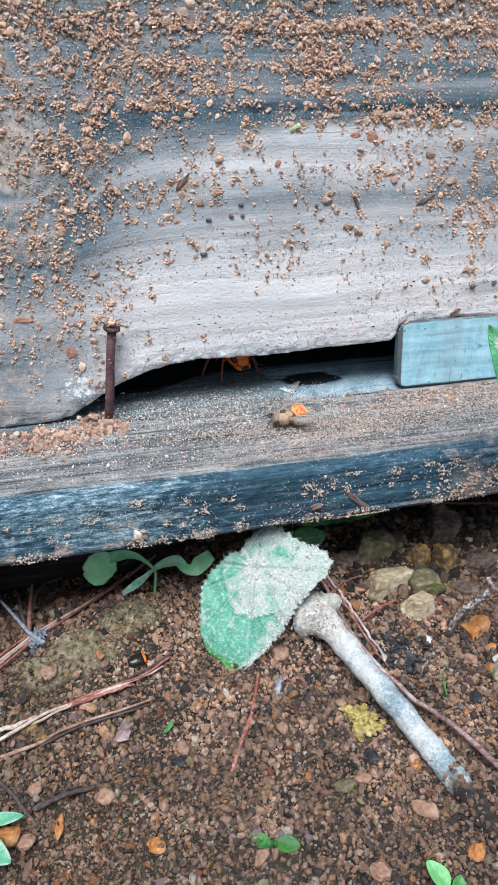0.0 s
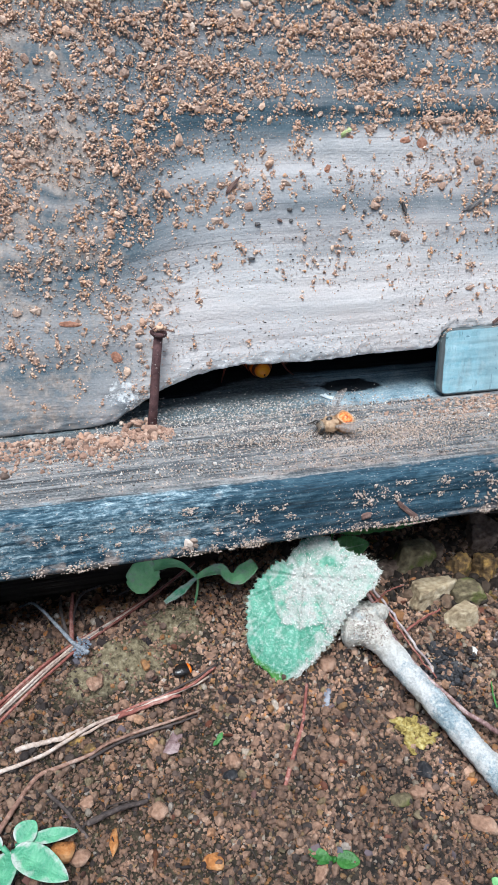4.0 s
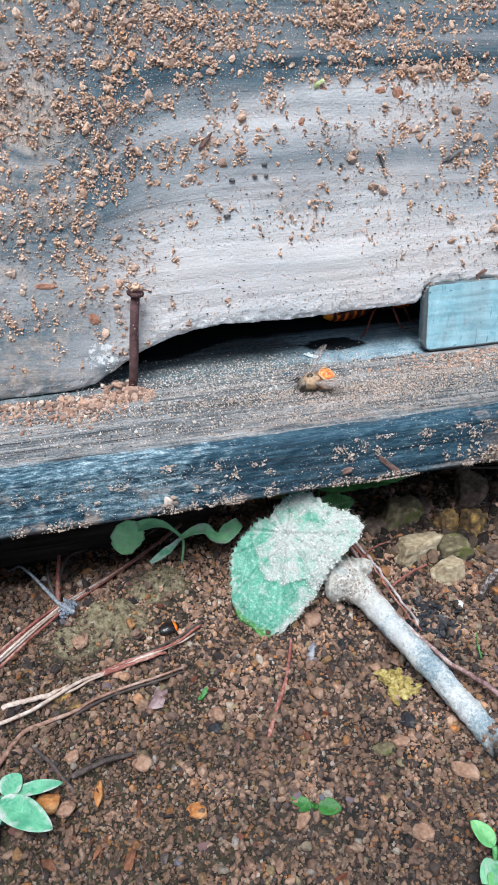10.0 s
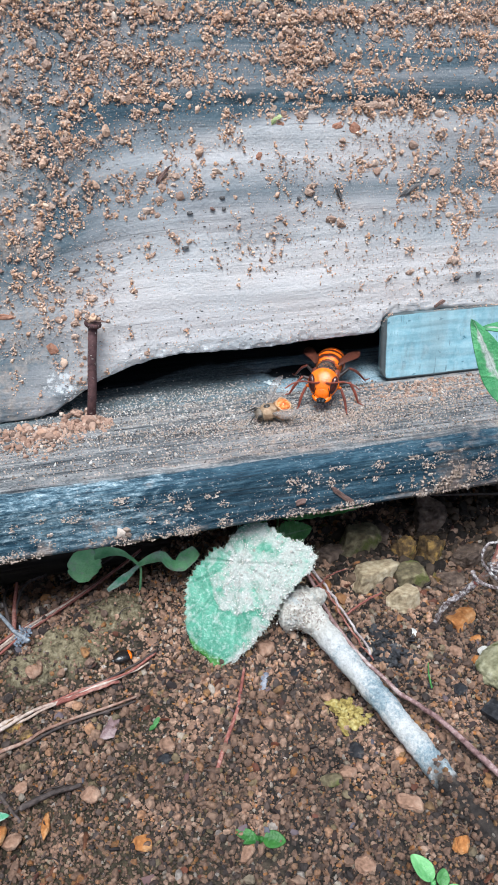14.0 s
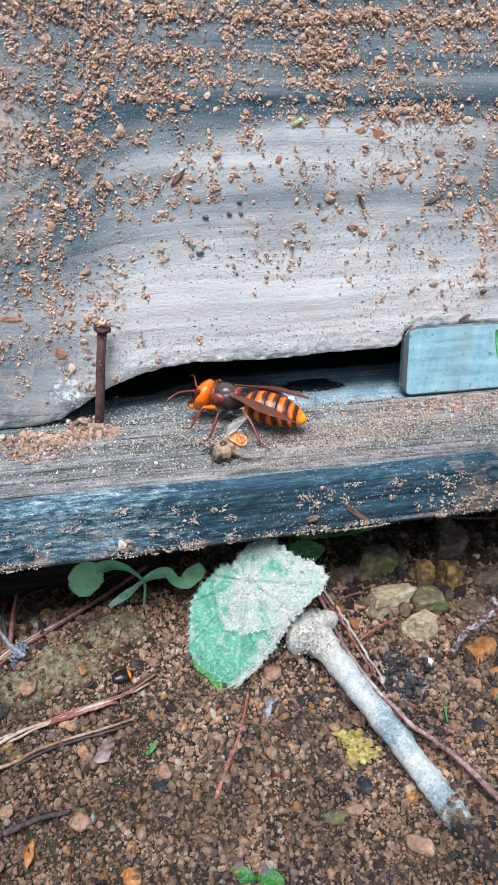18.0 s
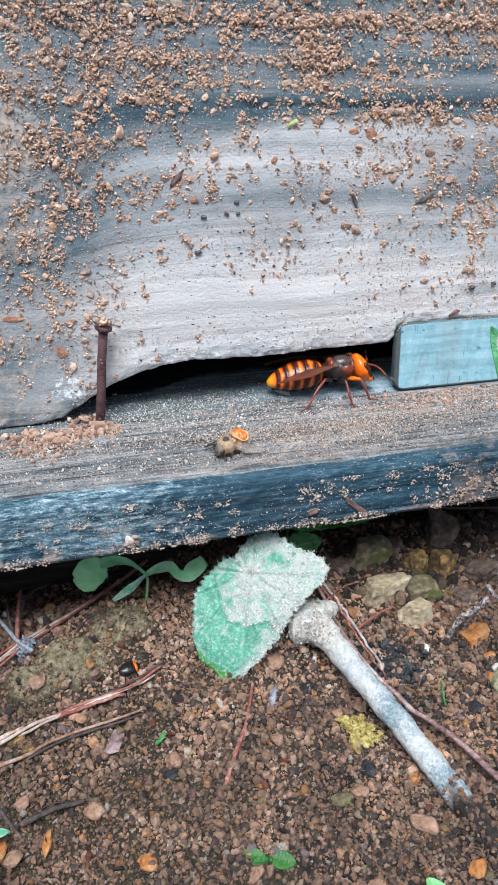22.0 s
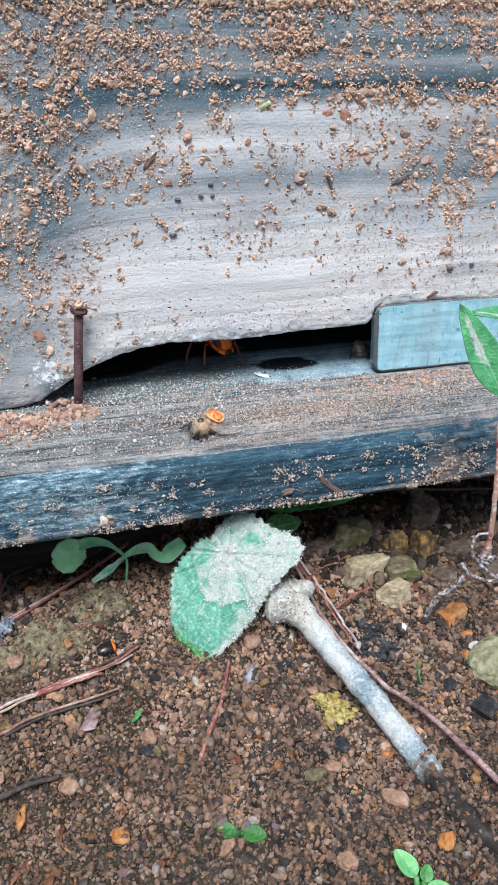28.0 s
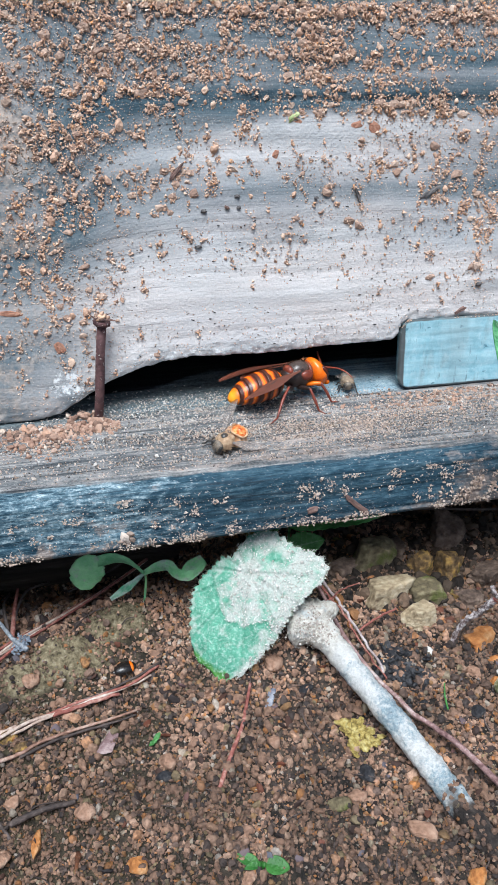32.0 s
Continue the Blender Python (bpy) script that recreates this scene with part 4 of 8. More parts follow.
    x = x[fractal(x * 90, x * 0, 28) > -0.15]
    n = len(x)
    z = np.interp(x, NX, NZ) + rng.normal(-0.0001, 0.00035, n)
    scatter("packed_dirt", on_wall(x, z, 0.0001), rng.uniform(0.0001, 0.0004, n) * rng.uniform(0.5, 1, n), chips, fc, CRUMB, WALL, "dirt packed above the blue strip", 26)
    for ob in WALL.children:
        ob["kind"] = "stuff"


wall_crumbs()


def chip(name, x, z, length, width, turn, material, label, category="wood chip", thick=0.0008, base=None):
    """A splinter that clings to a board's face."""
    v, f = ico(2)
    rng = np.random.RandomState(int(abs(x * 1e5 + z * 1e4)))
    v = np.sign(v) * np.abs(v) ** 0.75 * [length / 2, thick * 0.7, width / 2] * (1 + 0.3 * rng.uniform(-1, 1, (len(v), 1)))
    ob = part(name, mesh_from(name, v * [1, 1, 1], f, False), material)
    y = wall_y(z) - thick * 0.6 if base is None else base
    ob.matrix_world = Matrix.Translation((x, y, z)) @ Matrix.Rotation(radians(-turn), 4, "Y")
    return tagged(ob, label, category, GROUPS.get(category, ""))


CHIP_DARK = Mat("charred_wood_chip", 0.7)
CHIP_DARK.color(CHIP_DARK.ramp(CHIP_DARK.noise(900, 4), [(0.3, (0.035, 0.035, 0.038)), (0.7, (0.17, 0.155, 0.15))])).bump(CHIP_DARK.noise(1500), 0.0004)
BARK = Mat("red_brown_bark", 0.8)
BARK.color(BARK.ramp(BARK.noise(900, 4, (0.3, 1, 1)), [(0.3, (0.08, 0.045, 0.04)), (0.6, (0.2, 0.125, 0.105)), (0.8, (0.34, 0.25, 0.21))])).bump(BARK.noise(1800, 4), 0.0004)
FLAKE = Mat("green_flake", 0.7)
FLAKE.color(FLAKE.ramp(FLAKE.noise(900), [(0.3, (0.22, 0.28, 0.1)), (0.7, (0.45, 0.5, 0.26))]))
chip("wood_chip", 0.1085, 0.0638, 0.0075, 0.0014, 28, CHIP_DARK.m, "dark charred splinter stuck to the hive front")
chip("wood_chip", 0.0842, 0.0634, 0.006, 0.0009, -66, CHIP_DARK.m, "dark splinter stuck upright to the hive front")
chip("wood_chip", 0.0353, 0.0602, 0.0018, 0.001, 10, CHIP_DARK.m, "small dark bark crumb on the hive front")
chip("wood_chip", 0.0424, 0.0611, 0.0016, 0.001, -30, BARK.m, "small brown bark crumb on the hive front")
chip("wood_chip", 0.0334, 0.0502, 0.0024, 0.0009, 5, CHIP_DARK.m, "small black crumb on the hive front")
chip("wood_chip", 0.1225, 0.0262, 0.0042, 0.0014, 28, BARK.m, "brown crumb of bark above the blue strip")
chip("wood_chip", 0.0275, 0.0712, 0.0058, 0.0011, 50, BARK.m, "thin brown bark strip on the hive front")
RUSTCHIP = Mat("rust_red_flake", 0.8)
RUSTCHIP.color(RUSTCHIP.ramp(RUSTCHIP.noise(900, 4), [(0.3, (0.28, 0.12, 0.075)), (0.7, (0.46, 0.25, 0.17))])).bump(RUSTCHIP.noise(1500), 0.0004)
for fx, fz, fl, fw, ft in ((0.0832, 0.0835, 0.0034, 0.002, 20), (0.0888, 0.0828, 0.0026, 0.0036, 60), (0.0575, 0.0755, 0.0026, 0.0016, 70), (0.0645, 0.0842, 0.0022, 0.0018, 10), (-0.0225, 0.0335, 0.006, 0.0016, -8), (-0.0095, 0.0228, 0.0028, 0.0036, 40)):
    chip("wood_chip", fx, fz, fl, fw, ft, RUSTCHIP.m, "flat rust-red bark flake stuck to the hive front", thick=0.00035)
for fx, fz, fl in ((0.0455, 0.0642, 0.0015), (0.046, 0.061, 0.0012), (0.0705, 0.0632, 0.0011), (0.1285, 0.0345, 0.002), (0.137, 0.0355, 0.0016)):
    chip("wood_chip", fx, fz, fl, fl * 0.7, 10, CHIP_DARK.m, "small dark crumb stuck to the hive front")
chip("leaf_flake", 0.063, 0.0858, 0.0042, 0.0013, 35, FLAKE.m, "small pale green leaf flake on the hive front", "leaf flake")
chip("bark_strip", 0.0683, -0.0133, 0.0095, 0.002, -44, BARK.m, "red-brown bark strip on the landing board's edge", "bark strip", 0.0005, -0.0584)
chip("bark_strip", 0.0545, -0.0128, 0.003, 0.0022, 10, BARK.m, "small brown bark crumb on the landing board's edge", "bark strip", 0.001, -0.0588)


# ---- the nail ----
def nail():
    rust = Mat("rusty_iron", 0.75, 0.35)
    rust.color(rust.mix(rust.step(rust.noise(900, 5), 0.62, 0.68), rust.ramp(rust.noise(400, 5), [(0.3, (0.055, 0.03, 0.032)), (0.6, (0.14, 0.075, 0.075)), (0.8, (0.26, 0.15, 0.13))]), (0.42, 0.37, 0.34)))
    rust.bump(rust.noise(1300, 4), 0.0004)
    e = new("nail")
    e.location = (0.0, -0.0135, 0.0002)
    e.rotation_euler = (radians(-1.5), radians(5.2), 0)
    part("shank", mesh_from("shank", *tube([(0, 0, 0), (0, 0, 0.0006), (0.0001, 0, 0.01), (-0.0001, 0, 0.02), (0, 0, 0.0305)], [0.0010, 0.00138, 0.00142, 0.00138, 0.00138], 16, seed=3, rough=0.05)), rust.m, e)
    part("head", mesh_from("head", *tube([(0, 0, 0.03), (0, 0, 0.0302), (0.0001, 0, 0.0312), (0.0001, 0, 0.0315)], [0.0018, 0.0024, 0.0025, 0.0021], 20, seed=4, rough=0.14)), rust.m, e, "flat rusty nail head")
    tagged(e, "rusty bent nail standing before the hive entrance", "nail")
    s, f = rock_shapes(2, 8, 9)
    lump = scatter("soil_lump", np.array([[0.0032, -0.0142, 0.0335], [0.0018, -0.0138, 0.0328], [0.0045, -0.0138, 0.0326], [0.003, -0.0145, 0.0345]]), [0.0014, 0.0009, 0.0008, 0.0008], s, f, CRUMB, None, "", 9, True)
    tagged(lump, "tan soil lump sitting on the nail head", "soil")
    litter_ = [limb([(3.0 + a, -14.0 + b, 32.6), (3.0 + c, -14.5 + d, 33.2 + h)], [0.22, 0.12], 6, 5) for a, b, c, d, h in
               ((-2.6, -0.6, 1.4, 1.2, 0.6), (0.6, -1.2, 3.4, -1.6, -0.8), (-1.0, 1.2, 2.6, 0.4, 0.9), (1.4, 0.2, 4.4, -0.2, -1.6), (-2.2, 0.6, -3.4, 0.2, 0.8))]
    tagged(part("plant_litter", mesh_from("plant_litter", *joined(litter_)), BARK.m), "dry brown plant bits caught on the nail head", "litter")


nail()


# ---- debris on the landing board ----
DARKGRIT = crumb_material("dark_grit", [(0.0, (0.02, 0.02, 0.022)), (0.6, (0.09, 0.08, 0.075)), (1.0, (0.2, 0.17, 0.15))], (0.12, 0.1, 0.09))


EDGEDUST = crumb_material("dried_mud_on_paint", [(0.0, (0.2, 0.15, 0.12)), (0.3, (0.44, 0.33, 0.265)), (0.7, (0.6, 0.48, 0.4)), (1.0, (0.72, 0.64, 0.57))], (0.56, 0.44, 0.36), 0.9, 0.15)


def board_debris():
    rng = np.random.RandomState(31)
    shapes, f = rock_shapes(2, 20, 33)
    small, fs = rock_shapes(1, 20, 34)
    grains, fc = splinters(20, 35)
    # pebbles piled along the wall's foot
    n = 430
    x = 0.004 - np.abs(rng.uniform(0, 0.055, n)) ** 1.0
    y = -0.0145 - np.abs(rng.normal(0, 0.0085, n)) * (0.35 + 0.65 * ramp(-x, -0.004, 0.02))
    r = np.clip(0.0005 * (1 - rng.uniform(0, 0.985, n)) ** -0.34, 0, 0.0019)
    scatter("foot_pebbles", np.stack([x, y, r * 0.5], 1), r, shapes, f, PEBBLE, LANDING, "reddish pebbles heaped against the wall's foot", 35)
    x, y = rng.uniform(-0.009, 0.001, 26), rng.uniform(-0.016, -0.009, 26)
    scatter("foot_pebbles", np.stack([x, y, 0.0009 + 0 * x], 1), rng.uniform(0.0006, 0.0014, 26), shapes, f, PEBBLE, LANDING, "pebbles washed in behind the nail", 49)
    n = 1500
    x = 0.006 - np.abs(rng.normal(0, 0.027, n))
    y = -0.0155 - np.abs(rng.normal(0, 0.008, n)) * (0.35 + 0.65 * ramp(-x, -0.004, 0.015))
    r = rng.uniform(0.00015, 0.0005, n)
    scatter("foot_grains", np.stack([x, y, r * 0.5], 1), r, small, fs, PEBBLE, LANDING, "reddish grains along the wall's foot", 36)
    # sand strewn over the board, thickest round the dead bee and by the blue strip
    def strew(name, n, cx, cy, sx, sy, lo, hi, mat, seed):
        x, y = rng.normal(cx, sx, n), rng.normal(cy, sy, n)
        ok = (y > -0.0505) & (y < 0.008) & ((x < 0.1) | (y < -0.014))
        x, y = x[ok], y[ok]
        r = rng.uniform(lo, hi, len(x)) * rng.uniform(0.6, 1, len(x))
        scatter(name, np.stack([x, y, r * 0.45], 1), r * 1.2, grains, fc, mat, LANDING, "sand grains strewn on the board", seed)
    strew("sand_patch", 4600, 0.074, -0.031, 0.024, 0.008, 0.00011, 0.00032, SAND, 37)
    strew("sand_patch", 2200, 0.118, -0.021, 0.02, 0.006, 0.00012, 0.00036, SAND, 38)
    strew("sand_patch", 420, 0.118, -0.0205, 0.02, 0.005, 0.0003, 0.0008, PEBBLE, 50)
    strew("sand_patch", 2600, 0.03, -0.02, 0.032, 0.009, 0.00014, 0.0004, GRIT, 39)
    strew("sand_patch", 1300, 0.03, -0.006, 0.022, 0.005, 0.00012, 0.00042, GRIT, 40)
    strew("sand_patch", 6500, 0.05, -0.035, 0.06, 0.012, 0.00012, 0.00034, SAND, 41)
    strew("sand_patch", 5200, 0.06, -0.03, 0.05, 0.012, 0.00012, 0.0003, DARKGRIT, 47)
    # single pale quartz grains
    n = 70
    x, y = rng.uniform(-0.03, 0.13, n), rng.uniform(-0.048, -0.016, n)
    r = rng.uniform(0.0003, 0.00065, n)
    scatter("quartz_grains", np.stack([x, y, r * 0.5], 1), r, shapes, f, GRIT, LANDING, "single pale quartz grains", 42)
    # clods on the front edge
    n = 135
    x = rng.uniform(-0.06, 0.16, n)
    k = np.clip((14 * (1 - rng.uniform(0, 0.97, n)) ** -0.6).astype(int), 8, 90)
    i = np.repeat(np.arange(n), k)
    low = rng.uniform(size=n) < 0.45
    x = np.where(low & (fractal(x * 50, x * 0, 57) < -0.05), x + 0.012, x)
    z0 = np.where(low, -0.0165 + rng.normal(0, 0.0006, n), rng.uniform(-0.0165, -0.003, n))
    xx = x[i] + rng.normal(0, 0.0009, len(i)) * np.where(low[i], 2.2, 1) * np.sqrt(k[i] / 40)
    zz = np.clip(z0[i] + rng.normal(0, 0.0008, len(i)) * np.sqrt(k[i] / 40), -0.0175, -0.003)
    r = rng.uniform(0.0001, 0.0005, len(i)) * rng.uniform(0.4, 1, len(i))
    scatter("edge_clods", np.stack([xx, -0.0578 - 0.09 * (-zz - 0.0034) - r * 0.4, zz], 1), r * 1.1, grains, fc, EDGEDUST, LANDING, "soil clods stuck on the board's edge", 43, squash=(1, 0.4, 1))
    scatter("edge_lump", np.array([[0.0013, -0.0588, -0.0134], [0.0033, -0.0588, -0.0144], [0.0028, -0.059, -0.0126], [0.0005, -0.0588, -0.0147], [0.0022, -0.0589, -0.015]]), [0.0017, 0.0011, 0.0012, 0.0009, 0.0008], shapes, f, EDGEDUST, LANDING, "tan soil lump on the board's edge", 44, False, (1, 0.6, 1))
    m = 1000
    x, z = rng.normal(0.107, 0.005, m), rng.normal(-0.0115, 0.003, m)
    ok = (fractal(x * 300, z * 300, 48) > -0.05) & (z > -0.0172) & (z < -0.003)
    x, z = x[ok], z[ok]
    m = len(x)
    r = rng.uniform(0.0001, 0.00055, m) * rng.uniform(0.4, 1, m)
    scatter("edge_clods", np.stack([x, -0.0582 - 0.09 * (-z - 0.0034), z], 1), r * 1.2, grains, fc, SAND, LANDING, "soil caked on the board's edge", 45)
    m = 3400
    x, z = rng.uniform(-0.06, 0.16, m), rng.uniform(-0.0172, -0.003, m)
    ok = rng.uniform(size=m) < 0.35 + 0.9 * fractal(x * 60, z * 130, 49)
    x, z = x[ok], z[ok]
    m = len(x)
    scatter("edge_specks", np.stack([x, -0.0578 - 0.09 * (-z - 0.0034), z], 1), rng.uniform(0.00008, 0.0003, m) * rng.uniform(0.5, 1, m), grains, fc, EDGEDUST, LANDING, "pale specks on the painted edge", 46)
    for ob in LANDING.children:
        ob["kind"] = "stuff"


board_debris()


def pale_flake():
    """A small crumpled flake of pale paint by the hole in the floor."""
    u, t = np.meshgrid(np.linspace(-1, 1, 14), np.linspace(-1, 1, 10), indexing="ij")
    x = 0.0024 * u * (1 - 0.25 * t)
    y = 0.0014 * t * (1 - 0.4 * np.abs(u)) + 0.0003 * np.sin(u * 5)
    z = 0.0009 + 0.0005 * np.abs(u) + 0.00035 * np.sin(t * 4 + u * 3)
    v = np.stack([x, y, z], -1).reshape(-1, 3)
    g = grid_faces(14, 10)
    edge = np.concatenate([np.arange(14) * 10, 130 + np.arange(10), (np.arange(14) * 10 + 9)[::-1], np.arange(10)[::-1]])
    nx = np.roll(edge, -1)
    k = len(v)
    m = Mat("pale_blue_flake", 0.7)
    m.color(m.ramp(m.noise(900, 4), [(0.3, (0.42, 0.5, 0.53)), (0.7, (0.68, 0.72, 0.73))])).bump(m.noise(1500), 0.0003)
    ob = part("paint_flake", mesh_from("paint_flake", np.concatenate([v, v - [0, 0, 0.0002]]), np.concatenate([g, g[:, ::-1] + k, np.stack([edge, edge + k, nx + k, nx], 1)])), m.m)
    ob.matrix_world = pose(0.0635, -0.004, -0.0006, 0, 0, -40)
    tagged(ob, "small crumpled flake of pale blue paint on the board", "paint flake")


pale_flake()


# ---- plants ----
def leaf_material(name, dark, light, dusty=0.0, vein=(0.35, 0.45, 0.3), fuzz=0.08):
    m = Mat(name, 0.5, spec=0.4)
    c = m.ramp(m.noise(260, 5), [(0.3, dark), (0.7, light)])
    c = m.mix(m.math("MULTIPLY", m.step(m.attr("vein"), 0.3, 0.9), 0.35), c, vein)
    c = m.mix(m.attr("fresh"), c, m.ramp(m.noise(400, 4), [(0.3, (0.025, 0.11, 0.016)), (0.7, (0.065, 0.21, 0.03))]))
    dirt = m.ramp(m.noise(1300, 6, rough=0.7), [(0.28, (0.2, 0.21, 0.18)), (0.42, (0.345, 0.365, 0.33)), (0.58, (0.44, 0.455, 0.425)), (0.75, (0.57, 0.575, 0.55))])
    c = m.mix(m.math("MULTIPLY", m.step(m.noise(1100, 5, rough=0.7), 0.5, 0.68), fuzz), c, (0.5, 0.58, 0.54))
    d = m.math("ADD", m.math("ADD", m.attr("dust"), dusty), m.math("MULTIPLY", m.math("SUBTRACT", m.noise(380, 5), 0.5), 1.5))
    c = m.mix(m.math("MULTIPLY", m.step(d, 0.3, 0.7), 0.93), c, dirt)
    m.color(c).rough(m.math("ADD", 0.42, m.math("MULTIPLY", m.step(d, 0.35, 0.7), 0.5)))
    m.bump(m.math("ADD", m.noise(1300, 4), m.math("MULTIPLY", m.attr("vein"), 0.5)), 0.00035)
    m.b.inputs["Subsurface Weight"].default_value = 0.0
    return m.m


def blade(name, length, width, material, fold=0.25, curl=0.3, teeth=0.0, tooth_count=14, dust=None, point=0.75, parent=None, label="", full=0.75, wave=0.02, ribbed=1.0):
    """A leaf along +x from its base, facing +z, with a midrib, side veins and a little thickness."""
    nu, nv = 44, 25
    s = np.linspace(0, 1, nu)[:, None]
    t = np.linspace(-1, 1, nv)[None]
    half = width / 2 * np.sin(np.pi * s**point) ** full + 1e-5
    half = half * (1 + teeth * (np.abs(((s * tooth_count) % 1) - 0.5) * 2 - 0.5))
    x = s * length + 0 * t
    y = half * t
    z = fold * np.abs(y) - curl * length * s**2 * 0.5 + wave * length * np.sin(s * 9 + t * 2)
    veins = np.exp(-(t / 0.07) ** 2) + 0.6 * np.exp(-((((s * 7 - np.abs(t) * 0.8) % 1) - 0.5) / 0.1) ** 2)
    v = np.stack([x, y, z], -1).reshape(-1, 3)
    k = len(v)
    g = grid_faces(nu, nv)
    edge = np.concatenate([np.arange(nu) * nv, (nu - 1) * nv + np.arange(nv), (np.arange(nu) * nv + nv - 1)[::-1], np.arange(nv)[::-1]])
    nx = np.roll(edge, -1)
    me = mesh_from(name, np.concatenate([v, v - [0, 0, 0.00025]]), np.concatenate([g, g[:, ::-1] + k, np.stack([edge, edge + k, nx + k, nx], 1)]))
    scalar(me, "vein", ribbed * np.tile(np.broadcast_to(veins, x.shape).ravel(), 2))
    d = np.zeros(x.shape) if dust is None else dust(s + 0 * t, t + 0 * s)
    scalar(me, "dust", np.tile(d.ravel(), 2))
    return part(name, me, material, parent, label)


def aim(base, tip, up=(0, 0, 1)):
    """A pose at base, +x towards tip, +z near up."""
    x = (Vector(tip) - Vector(base)).normalized()
    y = Vector(up).cross(x).normalized()
    m = Matrix((x, y, x.cross(y))).transposed().to_4x4()
    m.translation = base
    return m


def reach(base, tip):
    return (Vector(tip) - Vector(base)).length


GREEN = leaf_material("fresh_green_leaf", (0.03, 0.12, 0.025), (0.08, 0.25, 0.055), -0.15)
GREYLEAF = leaf_material("grey_green_leaf", (0.04, 0.2, 0.11), (0.12, 0.36, 0.2), 0.08)
DUSTY = leaf_material("dusted_leaf", (0.035, 0.165, 0.1), (0.1, 0.32, 0.215), 0.0, (0.16, 0.38, 0.28), 0.5)


def dusted_leaf():
    """The big hairy heart-shaped leaf below the board, its upper half caked with sand."""
    n = Vector((-0.403, -0.621, 0.672)).normalized()
    centre = Vector((0.0345, -0.0625, -0.0385)) + n * 0.002
    down = Vector((-0.266, -0.608, -0.75))
    down = (down - n * down.dot(n)).normalized()
    side = n.cross(down).normalized()
    if side.x < 0:
        side = -side
    # radii from the tip, turning to the right lobe, the notch and the left lobe
    key = np.radians([0, 14, 27, 56, 85, 103, 110, 119, 128, 142, 160, 175, 187, 201, 217, 231, 256, 276, 295, 311, 326, 339, 350, 360])
    rad = np.array([21.5, 17.5, 15.4, 13.6, 14.6, 19.6, 24.1, 26.3, 25.2, 21.5, 22, 22.5, 18.5, 14, 15, 14.6, 15.7, 16.2, 17.4, 19.6, 21.8, 21.6, 24.4, 20.5]) * 1e-3
    na, nr = 240, 42
    a = np.linspace(0, 2 * np.pi, na + 1)
    R = np.interp(a, key, rad)
    R = np.convolve(np.concatenate([R[-3:-1], R, R[1:3]]), np.ones(5) / 5, "valid")
    teeth = 0.0011 * np.abs((a * 7.6) % 1 - 0.5) * 2 * (0.4 + 0.6 * (np.cos(a) < 0.6))
    R = R - teeth + 0.0004 * smooth_noise(a * 12, a * 0, 4)
    r = np.linspace(0, 1, nr)
    U = (r[None] * (R * np.cos(a))[:, None])
    V = (r[None] * (R * np.sin(a))[:, None])
    bend = -0.0016 * (np.hypot(U, V) / 0.022) ** 2 * (0.6 + 0.4 * np.cos(a * 2)[:, None]) + 0.0007 * fractal(U * 130 + 9, V * 130 + 9, 61, 3)
    vein = np.exp(-(V / 0.0009) ** 2) + sum(0.7 * np.exp(-((V * np.cos(w) - (U + 0.008) * np.sin(w)) / 0.0006) ** 2) for w in (0.6, -0.6, 1.1, -1.1, 1.6, -1.6))
    bend = bend - 0.0005 * vein
    c, d, s, nn = (np.array(q) for q in (centre, down, side, n))
    P = c + U[..., None] * d + V[..., None] * s + bend[..., None] * nn
    P = P.reshape(-1, 3)
    k = len(P)
    g = grid_faces(na + 1, nr)
    rim = np.arange(na + 1) * nr + nr - 1
    me = mesh_from("blade", np.concatenate([P, P - 0.0004 * nn]), np.concatenate([g, g[:, ::-1] + k, np.stack([rim[:-1], rim[1:], rim[1:] + k, rim[:-1] + k], 1)]))
    scalar(me, "vein", np.tile(np.clip(vein, 0, 1).ravel(), 2))
    # the cake covers the upper lobe and ends in a clear edge; the rest is only powdered
    a, b = U * 1e3, V * 1e3
    rim = [(-10.3, -11.0), (-19.6, -1.4), (-24, 9.9), (-15.4, 24), (-8.7, 25), (-2.0, 18.2), (4.6, 9.2), (7.7, 0.6), (6.0, -5.2), (-1.4, -8.8), (-6.6, -11.1)]
    inside, gap = np.zeros(a.shape, bool), np.full(a.shape, 99.0)
    for (ax, ay), (bx, by) in zip(rim, rim[1:] + rim[:1]):
        t = np.clip(((a - ax) * (bx - ax) + (b - ay) * (by - ay)) / ((bx - ax) ** 2 + (by - ay) ** 2), 0, 1)
        gap = np.minimum(gap, np.hypot(a - ax - t * (bx - ax), b - ay - t * (by - ay)))
        inside ^= ((ay > b) != (by > b)) & (a < (bx - ax) * (b - ay) / (by - ay + 1e-9) + ax)
    clear = np.where(inside, gap, -gap) + 0.7 * fractal(U * 420, V * 420, 66)
    cake = ramp(clear, -0.5, 0.9) * (0.6 + 0.12 * ramp(a, 2.0, 6.0) + 0.16 * ramp(b, 8, 18) - 0.2 * ramp(-b, 2, 8) * ramp(-a, 0, 6) + 0.3 * fractal(U * 150, V * 150, 67))
    tip = ramp(a - 0.5 * b + 1.2 * fractal(U * 300, V * 300, 69), 21.4, 22.8) * ramp(-b, 0.0, 2.0)
    powder = 0.2 + 0.3 * ramp(b + 0.35 * a, 6.0, 9.5) + 0.18 * ramp(np.hypot(U, V) / R[:, None], 0.86, 1.0) - 0.3 * tip + 0.16 * fractal(U * 200, V * 200, 68)
    cake = np.maximum(cake, powder)
    bend = 0.0005 * ramp(clear, -0.3, 1.2)
